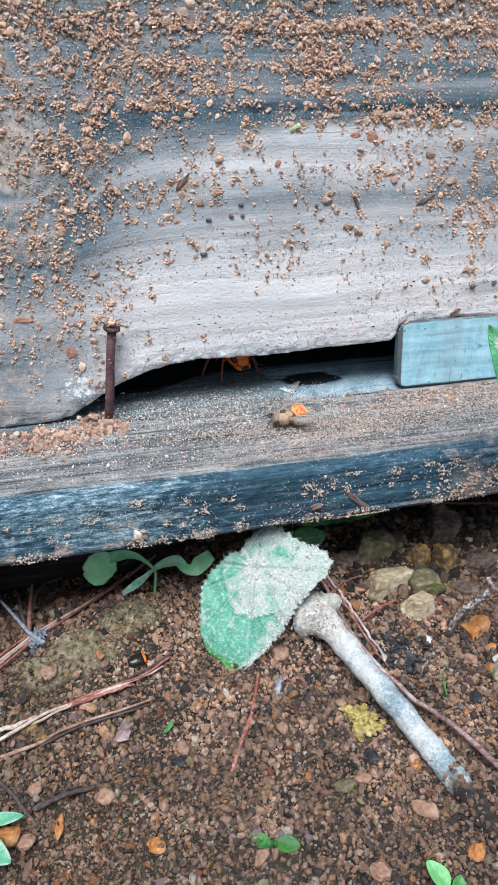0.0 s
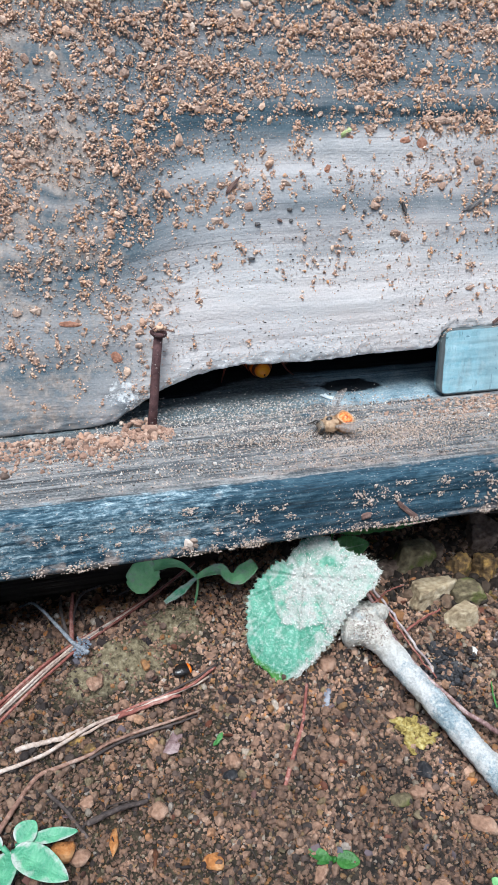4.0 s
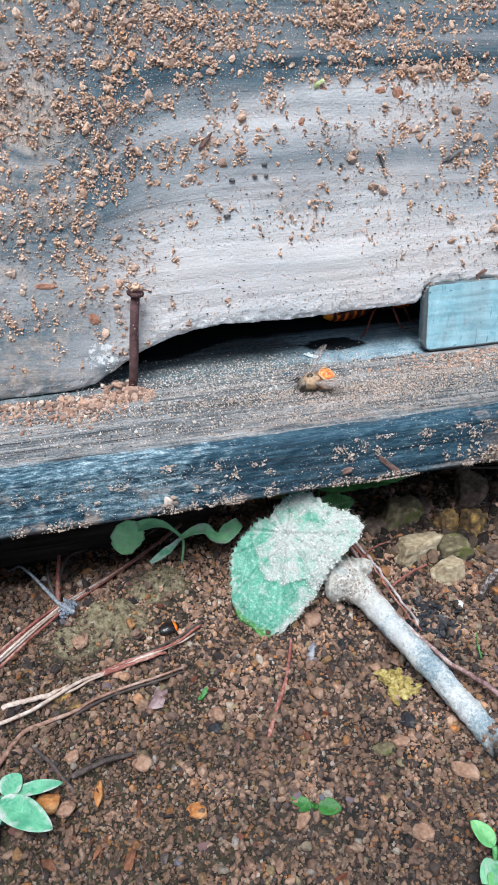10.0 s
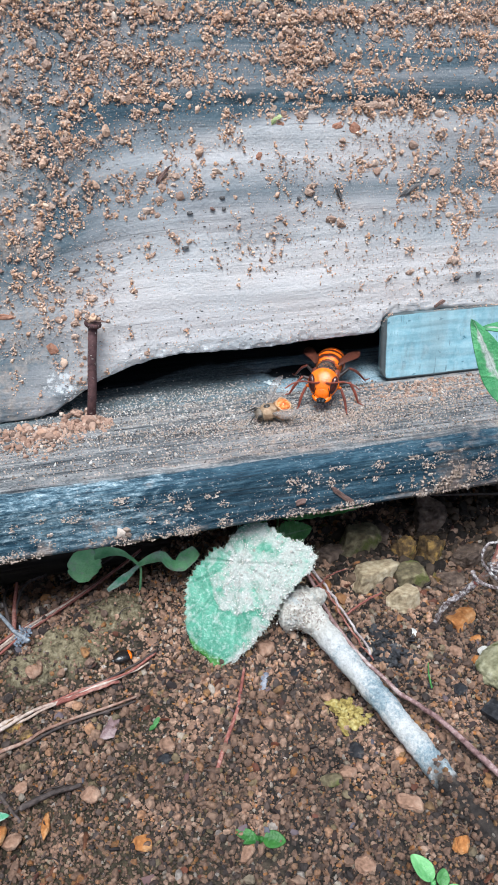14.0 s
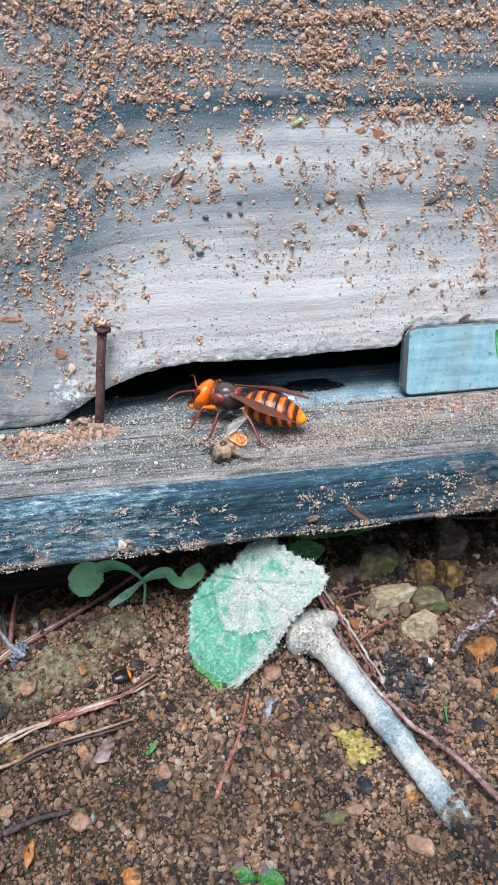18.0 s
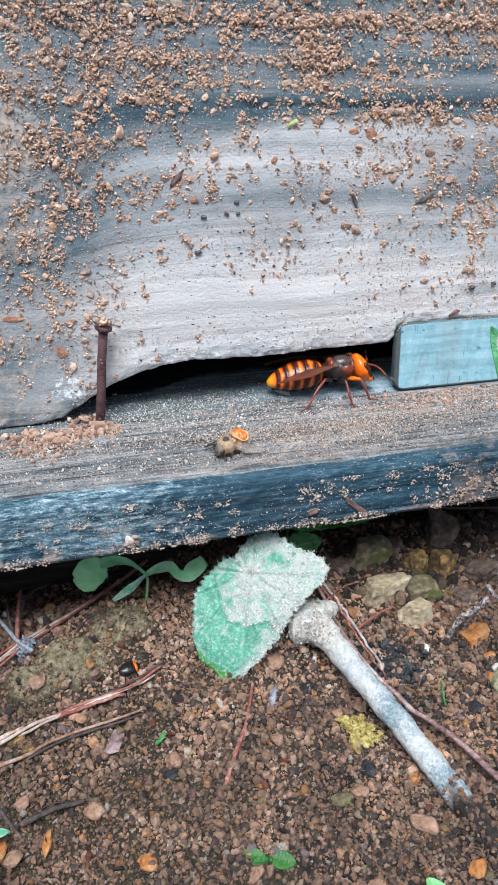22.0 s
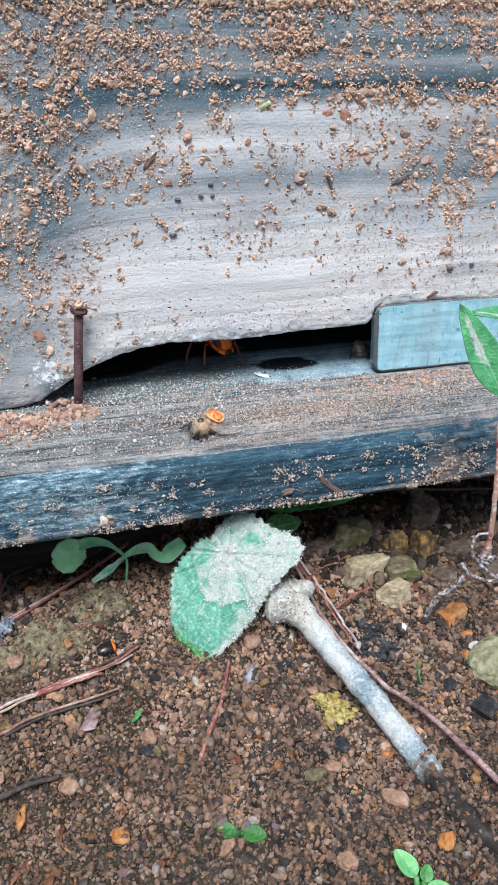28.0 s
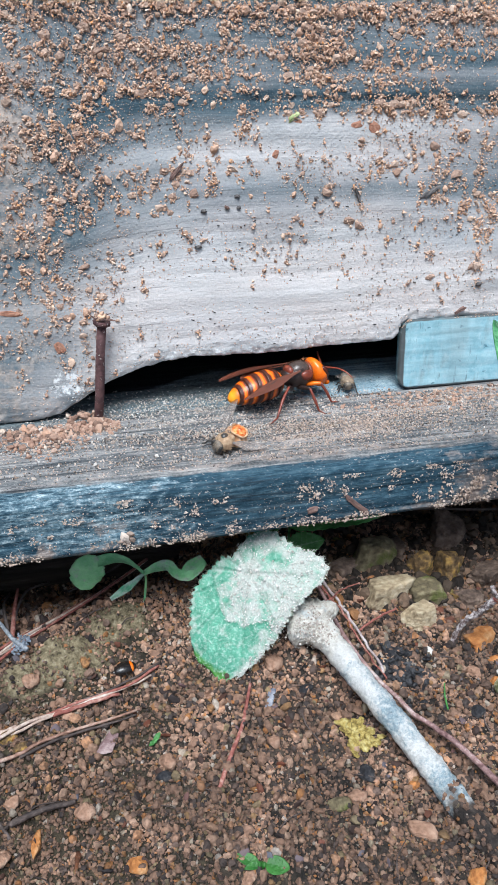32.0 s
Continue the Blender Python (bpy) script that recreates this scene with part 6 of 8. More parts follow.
# a bundle of long needles and its lichened joint
for dx, dy, dh, mt, r0 in ((0, 0, 0, STRAW, 0.75), (1.3, 1.4, 0.7, STRAW, 0.6), (-1.5, 1.3, 0.9, RED, 0.7), (1.4, -1.3, 0.2, RED, 0.65), (0.2, 2.6, 0.3, RED, 0.55)):
    twig("pine_needle", [(-68 + dx, -83 + dy, 2), (-53 + dx, -67.2 + dy, 3 + dh), (-37.3 + dx * 0.8, -52.6 + dy * 0.8, 3.4 + dh), (-28.5 + dx * 0.6, -46.6 + dy * 0.6, 3.6 + dh), (-14.1 + dx * 0.4, -37.7 + dy * 0.5, 4), (1.7, -27.9 + dy * 0.4, 6), (12, -21 + dy * 0.3, 9)], r0, 0.5, mt, "long bleached needle lying in a bundle by the hive", "needle")
twig("lichened_twig", [(-27.5, -54.5, 4.5), (-31, -48.5, 6), (-33.3, -44.2, 6.5), (-37.9, -35.9, 7), (-41.5, -28.5, 8), (-46, -19, 8)], 0.75, 0.3, twig_material("lichen_grey_twig", (0.06, 0.06, 0.07), (0.24, 0.26, 0.29), (0.55, 0.58, 0.62)), "forked twig with blue-grey lichen across the needle bundle", "twig",
     sub=[([(-31.5, -47, 6), (-30.5, -37.7, 7), (-29.3, -30, 9)], 0.8, 0.5, RED), ([(-32.5, -45.5, 6), (-33.5, -35.4, 8), (-32.6, -19.9, 9)], 0.6, 0.35, DARKTWIG), ([(-32, -46, 6), (-27.5, -32, 8), (-20, -21, 11)], 0.5, 0.35, DARKTWIG)])
tuft = np.random.RandomState(57)
tx, ty = tuft.normal(-0.0292, 0.0012, 90), tuft.normal(-0.0505, 0.002, 90)
tagged(scatter("lichen_tuft", np.stack([tx, ty, ground_z(tx, ty) + 0.0052 + tuft.uniform(-0.001, 0.0006, 90)], 1), tuft.uniform(0.0003, 0.00062, 90), *rock_shapes(1, 8, 58, 0.2, 0.5), twig_material("blue_grey_lichen", (0.06, 0.075, 0.1), (0.2, 0.23, 0.28), (0.46, 0.5, 0.55)), None, "", 59),
       "blue-grey lichen tuft on the twig's joint", "lichen")
twig("pine_needle", [(-49.5, -77.6, 2), (-43, -77, 2.3), (-37.7, -76.5, 2.2), (-31.5, -74.8, 2)], 1.05, 0.95, STRAW, "pale straw-coloured needle on the soil", "needle")
twig("pine_needle", [(-32, -75, 1.8), (-20, -71.6, 2), (-14.3, -70.2, 2), (-1.6, -68, 2), (8.5, -63, 1.6)], 0.7, 0.55, RED, "long red-brown needle on the soil", "needle")
twig("pine_needle", [(-66, -88.5, 1.5), (-53.7, -83.6, 2), (-41.8, -80.9, 2.4), (-28.8, -74.6, 2.4), (-20.7, -72.6, 2)], 0.85, 0.6, STRAW, "long pale needle, split along its length", "needle")
twig("pine_needle", [(-33, -75.6, 1.6), (-19, -70.9, 1.8), (-7, -68.6, 1.7), (9, -62.4, 1.4)], 0.6, 0.5, DARKTWIG, "dark needle lying close beside a red one", "needle")
twig("pine_needle", [(-33, -76.8, 1.8), (-19, -72.2, 2.2), (-4, -68.9, 2.1), (6, -65.2, 1.5)], 0.55, 0.45, STRAW, "pale needle lying close beside a red one", "needle")
twig("pine_needle", [(-31, -83.6, 1.4), (-22, -80.6, 1.6), (-8, -78, 1.5), (0, -76.4, 1.2)], 0.6, 0.45, DARKTWIG, "dark needle beside a tan one", "needle")
twig("pine_needle", [(-22, -73, 2), (-12, -71.2, 2.2), (-3.7, -69.8, 2)], 0.9, 0.6, RED, "red-brown needle beside a pale one", "needle")
twig("pine_needle", [(-60, -105, 1), (-52.4, -95.6, 2), (-45, -86.9, 2.5), (-38, -84.6, 2.4), (-30.9, -82.7, 2), (-22.8, -79.8, 2), (1, -75.9, 1.5)], 1.05, 0.5, twig_material("tan_needle", (0.1, 0.05, 0.035), (0.26, 0.15, 0.11), (0.44, 0.33, 0.27)), "curved tan needle on the soil", "needle")
twig("dark_twig", [(-33.8, -100.9, 2.2), (-26, -99.6, 2.6), (-18.2, -98.2, 2)], 0.85, 0.6, DARKTWIG, "short dark broken twig on the gravel")
twig("dark_twig", [(-43, -90, 1), (-38.5, -96, 1.5), (-34, -103.2, 0.8)], 0.6, 0.5, DARKTWIG, "short brown broken twig on the gravel")
twig("root", [(62, -44, 6), (63.2, -63.4, 5), (66.2, -78.7, 5), (71.2, -93.7, 5.2), (75.8, -101.6, 5.4), (79.4, -107.2, 5.2), (83, -114.6, 4.8), (85.2, -121, 4.6), (91.1, -132.7, 4), (101, -149, 4)], 0.75, 1.35, ROOT, "thin root, purple and pale at its thick end, beside the stick", "root")
twig("root", [(64, -45, 6.5), (67.7, -60.9, 6), (69.4, -70, 5.5), (70.6, -82.2, 4)], 0.65, 0.5, GREYROOT, "pale split root beside the stick", "root")
twig("root", [(62.5, -45, 6.5), (66.2, -60.5, 6), (68.4, -71, 5.2), (70.2, -84, 4)], 0.5, 0.35, RED, "dark red root beside the stick", "root")
twig("root", [(56, -57, 5), (63, -55.5, 6), (70, -51, 6.5), (76, -50, 6)], 0.45, 0.3, RED, "thin arched red root", "root")
twig("root", [(69.5, -64.9, 3.5), (77, -62, 4), (84.5, -60.1, 4.5)], 0.6, 0.45, RED, "short red-brown root lying on a stone", "root")
twig("root", [(52, -22, 12), (75, -23, 13), (98, -22, 14), (125, -30, 12), (150, -34, 10)], 0.9, 0.6, DARKTWIG, "long thin root in the dark under the board", "root")
twig("root", [(80, -14, 14), (110, -17, 16), (135, -24, 12), (150, -22, 8)], 0.8, 0.5, DARKTWIG, "thin root in the dark under the board", "root")
twig("root", [(-14, -24, 5), (-4, -18, 9), (6, -14, 14)], 0.6, 0.4, DARKTWIG, "thin dark root hanging under the board", "root")
twig("bark_sliver", [(32, -77.5, 1.6), (29, -84, 1.5), (26.2, -89.5, 1.2), (21, -97, 1), (17.1, -102.7, 0.6)], 0.45, 0.65, RED, "dark red stem sliver on the gravel", "bark")
twig("grass_blade", [(87.5, -87.5, 1.5), (85.5, -91.5, 1.8), (84.2, -96, 1.2)], 0.2, 0.3, GREEN, "short green grass blade on the gravel", "grass")
HUSK = twig_material("grey_husk", (0.06, 0.065, 0.09), (0.16, 0.17, 0.21), (0.34, 0.35, 0.38))


# ---- stones ----
def stone_material(name, a, b, c, moss=0.0):
    m = Mat(name, 0.85)
    col = m.ramp(m.math("ADD", m.math("MULTIPLY", m.noise(500, 5), 0.5), m.math("MULTIPLY", m.noise(120, 4), 0.5)), [(0.35, a), (0.5, b), (0.65, c)])
    if moss:
        col = m.mix(m.step(m.noise(140, 5), 0.62 - moss * 0.3, 0.72 - moss * 0.3), col, m.ramp(m.noise(600), [(0.3, (0.06, 0.07, 0.015)), (0.7, (0.15, 0.16, 0.05))]))
    m.color(col).bump(m.math("ADD", m.noise(700, 6, rough=0.7), m.noise(250, 4)), 0.0012)
    return m.m


BUFF = stone_material("buff_sandstone", (0.22, 0.16, 0.095), (0.44, 0.35, 0.225), (0.62, 0.53, 0.38))
MOSSY = stone_material("mossy_clay_stone", (0.07, 0.056, 0.034), (0.17, 0.14, 0.08), (0.32, 0.27, 0.165), 0.3)
OCHRE = stone_material("ochre_stone", (0.05, 0.034, 0.022), (0.19, 0.12, 0.055), (0.56, 0.34, 0.09), 0.12)
UMBER = stone_material("umber_stone", (0.06, 0.042, 0.034), (0.15, 0.105, 0.08), (0.26, 0.19, 0.145))
RUST = stone_material("orange_stone", (0.28, 0.1, 0.03), (0.48, 0.2, 0.06), (0.6, 0.34, 0.16))
WHITE = stone_material("white_quartz", (0.45, 0.42, 0.38), (0.68, 0.66, 0.62), (0.8, 0.79, 0.76))
BLACK = stone_material("black_stone", (0.012, 0.012, 0.014), (0.03, 0.03, 0.034), (0.09, 0.085, 0.085))
PINK = stone_material("pink_granite", (0.2, 0.11, 0.07), (0.36, 0.215, 0.145), (0.48, 0.32, 0.23))


def blocky(v, rng):
    """Points of a unit sphere drawn out to a broken block: six skewed sides and a few chipped corners."""
    n = np.concatenate([np.eye(3), -np.eye(3)]) + rng.normal(0, 0.17, (6, 3))
    c = rng.choice([-1, 1], (6, 3)) + rng.normal(0, 0.35, (6, 3))
    n, d = np.concatenate([n, c]), np.concatenate([rng.uniform(0.68, 0.84, 6), rng.uniform(0.92, 1.1, 6)])
    n /= np.linalg.norm(n, axis=1)[:, None]
    u = v / np.linalg.norm(v, axis=1)[:, None]
    k = u @ n.T
    return u * np.where(k > 1e-3, d / np.maximum(k, 1e-3), 9).min(1)[:, None]


def stone(name, x, y, size, material, label, seed, turn=0.0, sink=0.35, category="stone", lift=0.0):
    """An angular stone set into the soil; place and size in millimetres."""
    rng = np.random.RandomState(seed)
    large = max(size) > 7.5
    v, f = ico(5 if large else 3)
    if "smooth" not in label:
        v = polyhedron(v, rng, 11, 0.66, 0.9) if not large else blocky(v, rng)
    crumbly = 2.4 if material in (OCHRE, UMBER) and large else 1.0
    bumps = crumbly * np.array([0.07 * noise.noise(Vector(q) * 2.2 + Vector((seed, 0, 0))) + 0.035 * noise.noise(Vector(q) * 6) + 0.02 * noise.noise(Vector(q) * 15) for q in v])
    v = v * (1 + bumps)[:, None] * np.array(size) / (1.95e3 if large else 2.1e3)
    ob = part(name, mesh_from(name, v, f), material)
    ob.matrix_world = Matrix.Translation((x / 1e3, y / 1e3, float(ground_z(x / 1e3, y / 1e3)) + size[2] / 2e3 * (1 - 2 * sink) + lift)) @ Matrix.Rotation(radians(turn), 4, "Z")
    return tagged(ob, label, category, GROUPS.get(category, ""))


def place_stone(x, y, size, material, label, seed, turn=0.0):
    kind = "stone" if max(size) > 7.5 else "pebble"
    stone(kind, x, y, size, material, label, seed, turn, 0.3 if kind == "pebble" else (0.1 if material is RUST else 0.32), kind)


place_stone(84.5, -51, (15.5, 10, 10), BUFF, "angular buff sandstone half sunk in soil", 300, 10)
place_stone(92, -62, (11, 10, 10), BUFF, "blocky buff stone beside a larger one", 301, 40)
place_stone(98.5, -53.5, (15, 10, 8), MOSSY, "low mossy stone between buff stones", 302, -10)
place_stone(101.5, -42.5, (8, 7, 12), OCHRE, "upright brown stone with ochre top", 303, 20)
place_stone(111.5, -43.5, (9, 9, 14), OCHRE, "pointed ochre stone leaning back", 304, 35)
place_stone(86.5, -36, (14, 10, 14), MOSSY, "dark mossy clod under the board", 305)
place_stone(96, -33, (9, 8, 8), UMBER, "dark clod in the board's shadow", 306, 50)
place_stone(113, -57, (10, 8, 6), UMBER, "brown stone among gravel", 307)
place_stone(122, -50, (12, 10, 9), UMBER, "dark rough stone in shade", 308, 30)
place_stone(128, -64, (12, 10, 8), UMBER, "rough brown stone among gravel", 309, 70)
place_stone(75, -38, (11, 8, 8), UMBER, "dark soil clod under the board", 310, 15)
place_stone(118, -30, (14, 12, 12), UMBER, "large dark clod far under the board", 311, 5)
place_stone(106.5, -73.5, (12.5, 7.5, 2.6), RUST, "flat orange-brown stone chip on the gravel", 312, 20)
place_stone(112, -95.5, (24, 18, 10), stone_material("pale_olive_stone", (0.15, 0.14, 0.075), (0.33, 0.31, 0.19), (0.5, 0.47, 0.33), 0.2), "large smooth mossy clay stone", 313, 15)
place_stone(107, -82, (3.4, 3, 2.6), RUST, "small orange pebble on gravel", 314)
place_stone(88.6, -75.3, (2.6, 3.6, 2.4), WHITE, "small smooth white pebble", 315)
place_stone(39.8, -72.8, (5.6, 4.8, 4.6), PINK, "round orange-pink pebble by the leaf tip", 316)
place_stone(98.2, -85.5, (4, 6.5, 3), PINK, "flat pink pebble on the gravel", 317, 30)
place_stone(-41, -106, (7, 6, 5.5), RUST, "amber pebble among twigs", 318)
place_stone(-36.5, -108, (5, 4.5, 4), PINK, "pink pebble beside an amber one", 319)
place_stone(-28, -106.5, (3, 7, 3), RUST, "long orange-brown pebble among twigs", 320, -10)
place_stone(6, -92.5, (5, 4.6, 4), PINK, "pale pink pebble on gravel", 321)
place_stone(-16.5, -101, (5, 4.8, 4), PINK, "pale square pebble on gravel", 322, 25)
place_stone(-33, -95, (4.4, 3.6, 3.4), PINK, "pale pebble beside a twig", 323, 10)
place_stone(18.5, -125.5, (5.5, 3.6, 2.6), PINK, "pale flat pebble by the sprout", 324, 40)
place_stone(46, -113.5, (6.5, 4, 3.4), MOSSY, "olive pebble among gravel", 325)
place_stone(50.5, -113, (6, 5.2, 4.2), PINK, "red-brown pebble on gravel", 326)
place_stone(55, -108, (5.5, 6, 2.6), BLACK, "dull black flat pebble on gravel", 327)
place_stone(98, -108, (8.5, 7, 5), BLACK, "shiny black stone on the gravel", 328, 30)
place_stone(92, -99, (5, 4, 3), BLACK, "small black stone on gravel", 329)
place_stone(107, -88.5, (5.2, 4.6, 4), WHITE, "cream lumpy pebble on gravel", 330)
place_stone(102.5, -90, (4, 3.4, 3), RUST, "orange pebble beside a cream one", 331)
place_stone(34, -94, (4, 3.8, 3.2), PINK, "small orange-pink pebble on the gravel", 332)
place_stone(-6, -117, (5.5, 5, 4), RUST, "orange pebble on the gravel", 333)
place_stone(45, -138, (6, 5.4, 4), PINK, "round grey-pink pebble on gravel", 334)
place_stone(62, -126, (5, 7, 3.5), PINK, "pink-grey pointed pebble on gravel", 335, 20)
place_stone(70, -139, (5, 4.6, 4), RUST, "orange pebble beside the stick", 336)
place_stone(78, -72, (6, 7, 2.6), BLACK, "charred black bark flake on soil", 337, 20)
place_stone(75, -80, (7, 6, 2.6), BLACK, "charred black bark flake on gravel", 338, -20)
place_stone(47, -81, (5, 3.6, 3), BLACK, "black charcoal crumb by the leaf", 339, 10)
place_stone(4, -96, (4, 3.6, 3), BLACK, "black charcoal crumb on gravel", 340)
place_stone(-27, -64, (4.6, 4.2, 4), PINK, "round brown pebble by the needles", 341)
place_stone(-30.5, -80, (4, 3.6, 3.2), OCHRE, "yellow-brown pebble on gravel", 342)
place_stone(-34, -76, (6, 4.6, 4.4), OCHRE, "yellow-brown pebble beside a needle", 343)


FLAKES = twig_material("rusty_bark", (0.035, 0.016, 0.01), (0.1, 0.04, 0.02), (0.22, 0.09, 0.045))
rng = np.random.RandomState(77)
for k in range(10):
    stone("bark_flake", rng.uniform(-46, -14), rng.uniform(-134, -98), (rng.uniform(1.4, 2.6), rng.uniform(5, 9), rng.uniform(1.2, 2)), FLAKES if k % 3 else DARKTWIG,
          "rust-brown bark flake on damp soil" if k % 3 else "dark bark flake on damp soil", 420 + k, rng.uniform(-70, 70), 0.25, "bark")
stone("bark_flake", -8.5, -83, (4.5, 9, 1.3), twig_material("purple_bark", (0.08, 0.045, 0.045), (0.2, 0.13, 0.13), (0.36, 0.28, 0.27)), "purple-brown bark flake on the soil", 401, -32, 0.1, "bark")
stone("husk", 38, -79.5, (2.4, 12, 1.1), HUSK, "small blue-grey husk on the gravel", 402, -27, 0.1, "husk")


def lichen_lump():
    m = Mat("yellow_lichen", 0.95)
    m.color(m.ramp(m.noise(800, 5), [(0.3, (0.12, 0.085, 0.025)), (0.48, (0.34, 0.26, 0.075)), (0.7, (0.52, 0.45, 0.2))])).bump(m.noise(1100, 5), 0.001)
    rng = np.random.RandomState(81)
    s, f = rock_shapes(3, 10, 82, 0.06)
    at = np.array([(54.9, -93.2, 2.3), (58.8, -93.6, 1.6), (55.5, -97.0, 1.7), (59.5, -97.2, 2.0), (54.3, -100.2, 1.9), (58.2, -100.6, 1.7), (61.4, -100.2, 1.3), (56.9, -95.2, 1.2)])
    i = np.repeat(np.arange(len(at)), 15)
    x, y = at[i, 0] / 1e3 + rng.normal(0, 0.0009, len(i)), at[i, 1] / 1e3 + rng.normal(0, 0.0009, len(i))
    r = at[i, 2] / 1e3 * rng.uniform(0.25, 0.6, len(i))
    ob = scatter("lichen", np.stack([x, y, ground_z(x, y) + 0.0013 + 0.2 * r], 1), r, s, f, m.m, None, "", 83, True, (1.15, 1.15, 0.6))
    tagged(ob, "crumbly yellow lichen lump on the gravel", "lichen")


lichen_lump()


def litter():
    """Loose dark bark flakes, husks and fibres between the gravel."""
    rng = np.random.RandomState(91)
    sh, f = rock_shapes(1, 14, 92, 0.2, 0.35)
    n = 520
    x, y = rng.uniform(-0.065, 0.14, n), rng.uniform(-0.165, -0.01, n)
    r = rng.uniform(0.0006, 0.0019, n)
    m = Mat("dark_litter", 0.8)
    m.color(m.ramp(m.island(), [(0.0, (0.014, 0.012, 0.013)), (0.5, (0.05, 0.03, 0.024)), (0.75, (0.13, 0.045, 0.025)), (1.0, (0.1, 0.1, 0.12))]))
    scatter("bark_litter", np.stack([x, y, ground_z(x, y) + 0.0007], 1), r, sh, f, m.m, GROUND, "dark bark litter between the gravel", 93)["kind"] = "stuff"
    n = 130
    x, y = rng.normal(0.0775, 0.0045, n), rng.normal(-0.079, 0.0055, n)
    coal, fc = rock_shapes(2, 12, 94, 0.2, 0.5)
    black = Mat("charred_crumbs", 0.55, spec=0.4)
    black.color(black.ramp(black.island(), [(0.0, (0.008, 0.008, 0.009)), (0.7, (0.025, 0.026, 0.03)), (1.0, (0.07, 0.07, 0.075))])).bump(black.noise(1500, 4), 0.0004)
    scatter("charred_crumbs", np.stack([x, y, ground_z(x, y) + 0.001], 1), rng.uniform(0.0005, 0.0015, n), coal, fc, black.m, GROUND, "charred black crumbs beside the stick", 95)["kind"] = "stuff"
    fib = []
    for _ in range(70):
        x, y, a, l = rng.uniform(-0.06, 0.13), rng.uniform(-0.16, -0.02), rng.uniform(0, 6.28), rng.uniform(0.003, 0.012)
        q = [(x + l * k * math.cos(a + 0.5 * k), y + l * k * math.sin(a + 0.5 * k)) for k in (0, 0.5, 1)]
        fib.append(tube(curve_points([(u, v, float(ground_z(u, v)) + 0.0012) for u, v in q], 7), rng.uniform(0.0001, 0.00022), 5))
    part("root_fibres", mesh_from("root_fibres", *joined(fib)), DARKTWIG, GROUND, "fine root fibres in the soil")["kind"] = "stuff"


litter()


# ---- insects (sizes in millimetres, nose along +x, feet on z = 0) ----
def shell_material(name, stops, rough=0.35, bump=0.00008, scale=700):
    m = Mat(name, rough, spec=0.5)
    m.color(m.ramp(m.noise(scale, 4), stops)).bump(m.noise(2600, 3), bump)
    return m.m


H_ORANGE = shell_material("hornet_orange", [(0.3, (0.68, 0.105, 0.001)), (0.6, (0.82, 0.17, 0.002)), (0.8, (0.87, 0.23, 0.004))], 0.25)
H_BROWN = shell_material("hornet_dark_brown", [(0.3, (0.014, 0.009, 0.008)), (0.6, (0.038, 0.022, 0.018)), (0.8, (0.08, 0.05, 0.038))], 0.36)
H_RED = shell_material("hornet_red_brown", [(0.3, (0.09, 0.02, 0.012)), (0.6, (0.21, 0.045, 0.025)), (0.8, (0.34, 0.09, 0.04))], 0.34)
H_EYE = shell_material("hornet_eye", [(0.3, (0.03, 0.006, 0.004)), (0.7, (0.07, 0.014, 0.008))], 0.15)
H_BLACK = shell_material("jaw_black", [(0.3, (0.008, 0.007, 0.007)), (0.7, (0.02, 0.016, 0.014))], 0.25)
H_HAIR = shell_material("insect_hair", [(0.3, (0.07, 0.028, 0.015)), (0.7, (0.17, 0.07, 0.035))], 0.8)


def band_material(name, bands, rough=0.35):
    """Rings along a segment, from its front edge (0) to its hind edge (1), with a wavy border."""
    m = Mat(name, rough, spec=0.5)
    w = m.math("ADD", m.attr("ring"), m.math("MULTIPLY", m.math("SUBTRACT", m.noise(420, 3), 0.5), 0.42))
    m.color(m.ramp(w, bands)).bump(m.noise(2600, 3), 0.00008)
    return m.m


H_BAND = band_material("hornet_banded_shell", [(0.0, (0.05, 0.012, 0.006)), (0.14, (0.16, 0.03, 0.006)), (0.24, (0.56, 0.075, 0.002)), (0.48, (0.82, 0.2, 0.003)), (0.6, (0.6, 0.09, 0.002)), (0.7, (0.06, 0.014, 0.007))])
H_TIP = band_material("hornet_tail_shell", [(0.0, (0.3, 0.07, 0.006)), (0.15, (0.74, 0.17, 0.004)), (0.6, (0.86, 0.33, 0.008)), (1.0, (0.82, 0.27, 0.008))])


def wing_material(name, tint, solid):
    m = Mat(name, 0.3, spec=0.5)
    vein = m.step(m.attr("vein"), 0.45, 0.7)
    m.color(m.mix(vein, tint, tuple(0.25 * c for c in tint)))
    m.put(m.b.inputs["Alpha"], m.math("ADD", solid, m.math("MULTIPLY", vein, 1 - solid)))
    return m.m


H_WING = wing_material("smoky_brown_wing", (0.135, 0.045, 0.028), 0.74)
B_WING = wing_material("clear_bee_wing", (0.36, 0.31, 0.28), 0.28)


def ball(centre, radii, level=4, shape=None):
    v, f = ico(level)
    v = v * np.array(radii, float)
    if shape:
        v = shape(v)
    return (v + np.array(centre, float)) / 1e3, f


def piece(name, vf, material, parent, label="", place=None, ring=None):
    me = mesh_from(name, *vf)
    if ring is not None:
        scalar(me, "ring", ring)
    return part(name, me, material, parent, label, place)


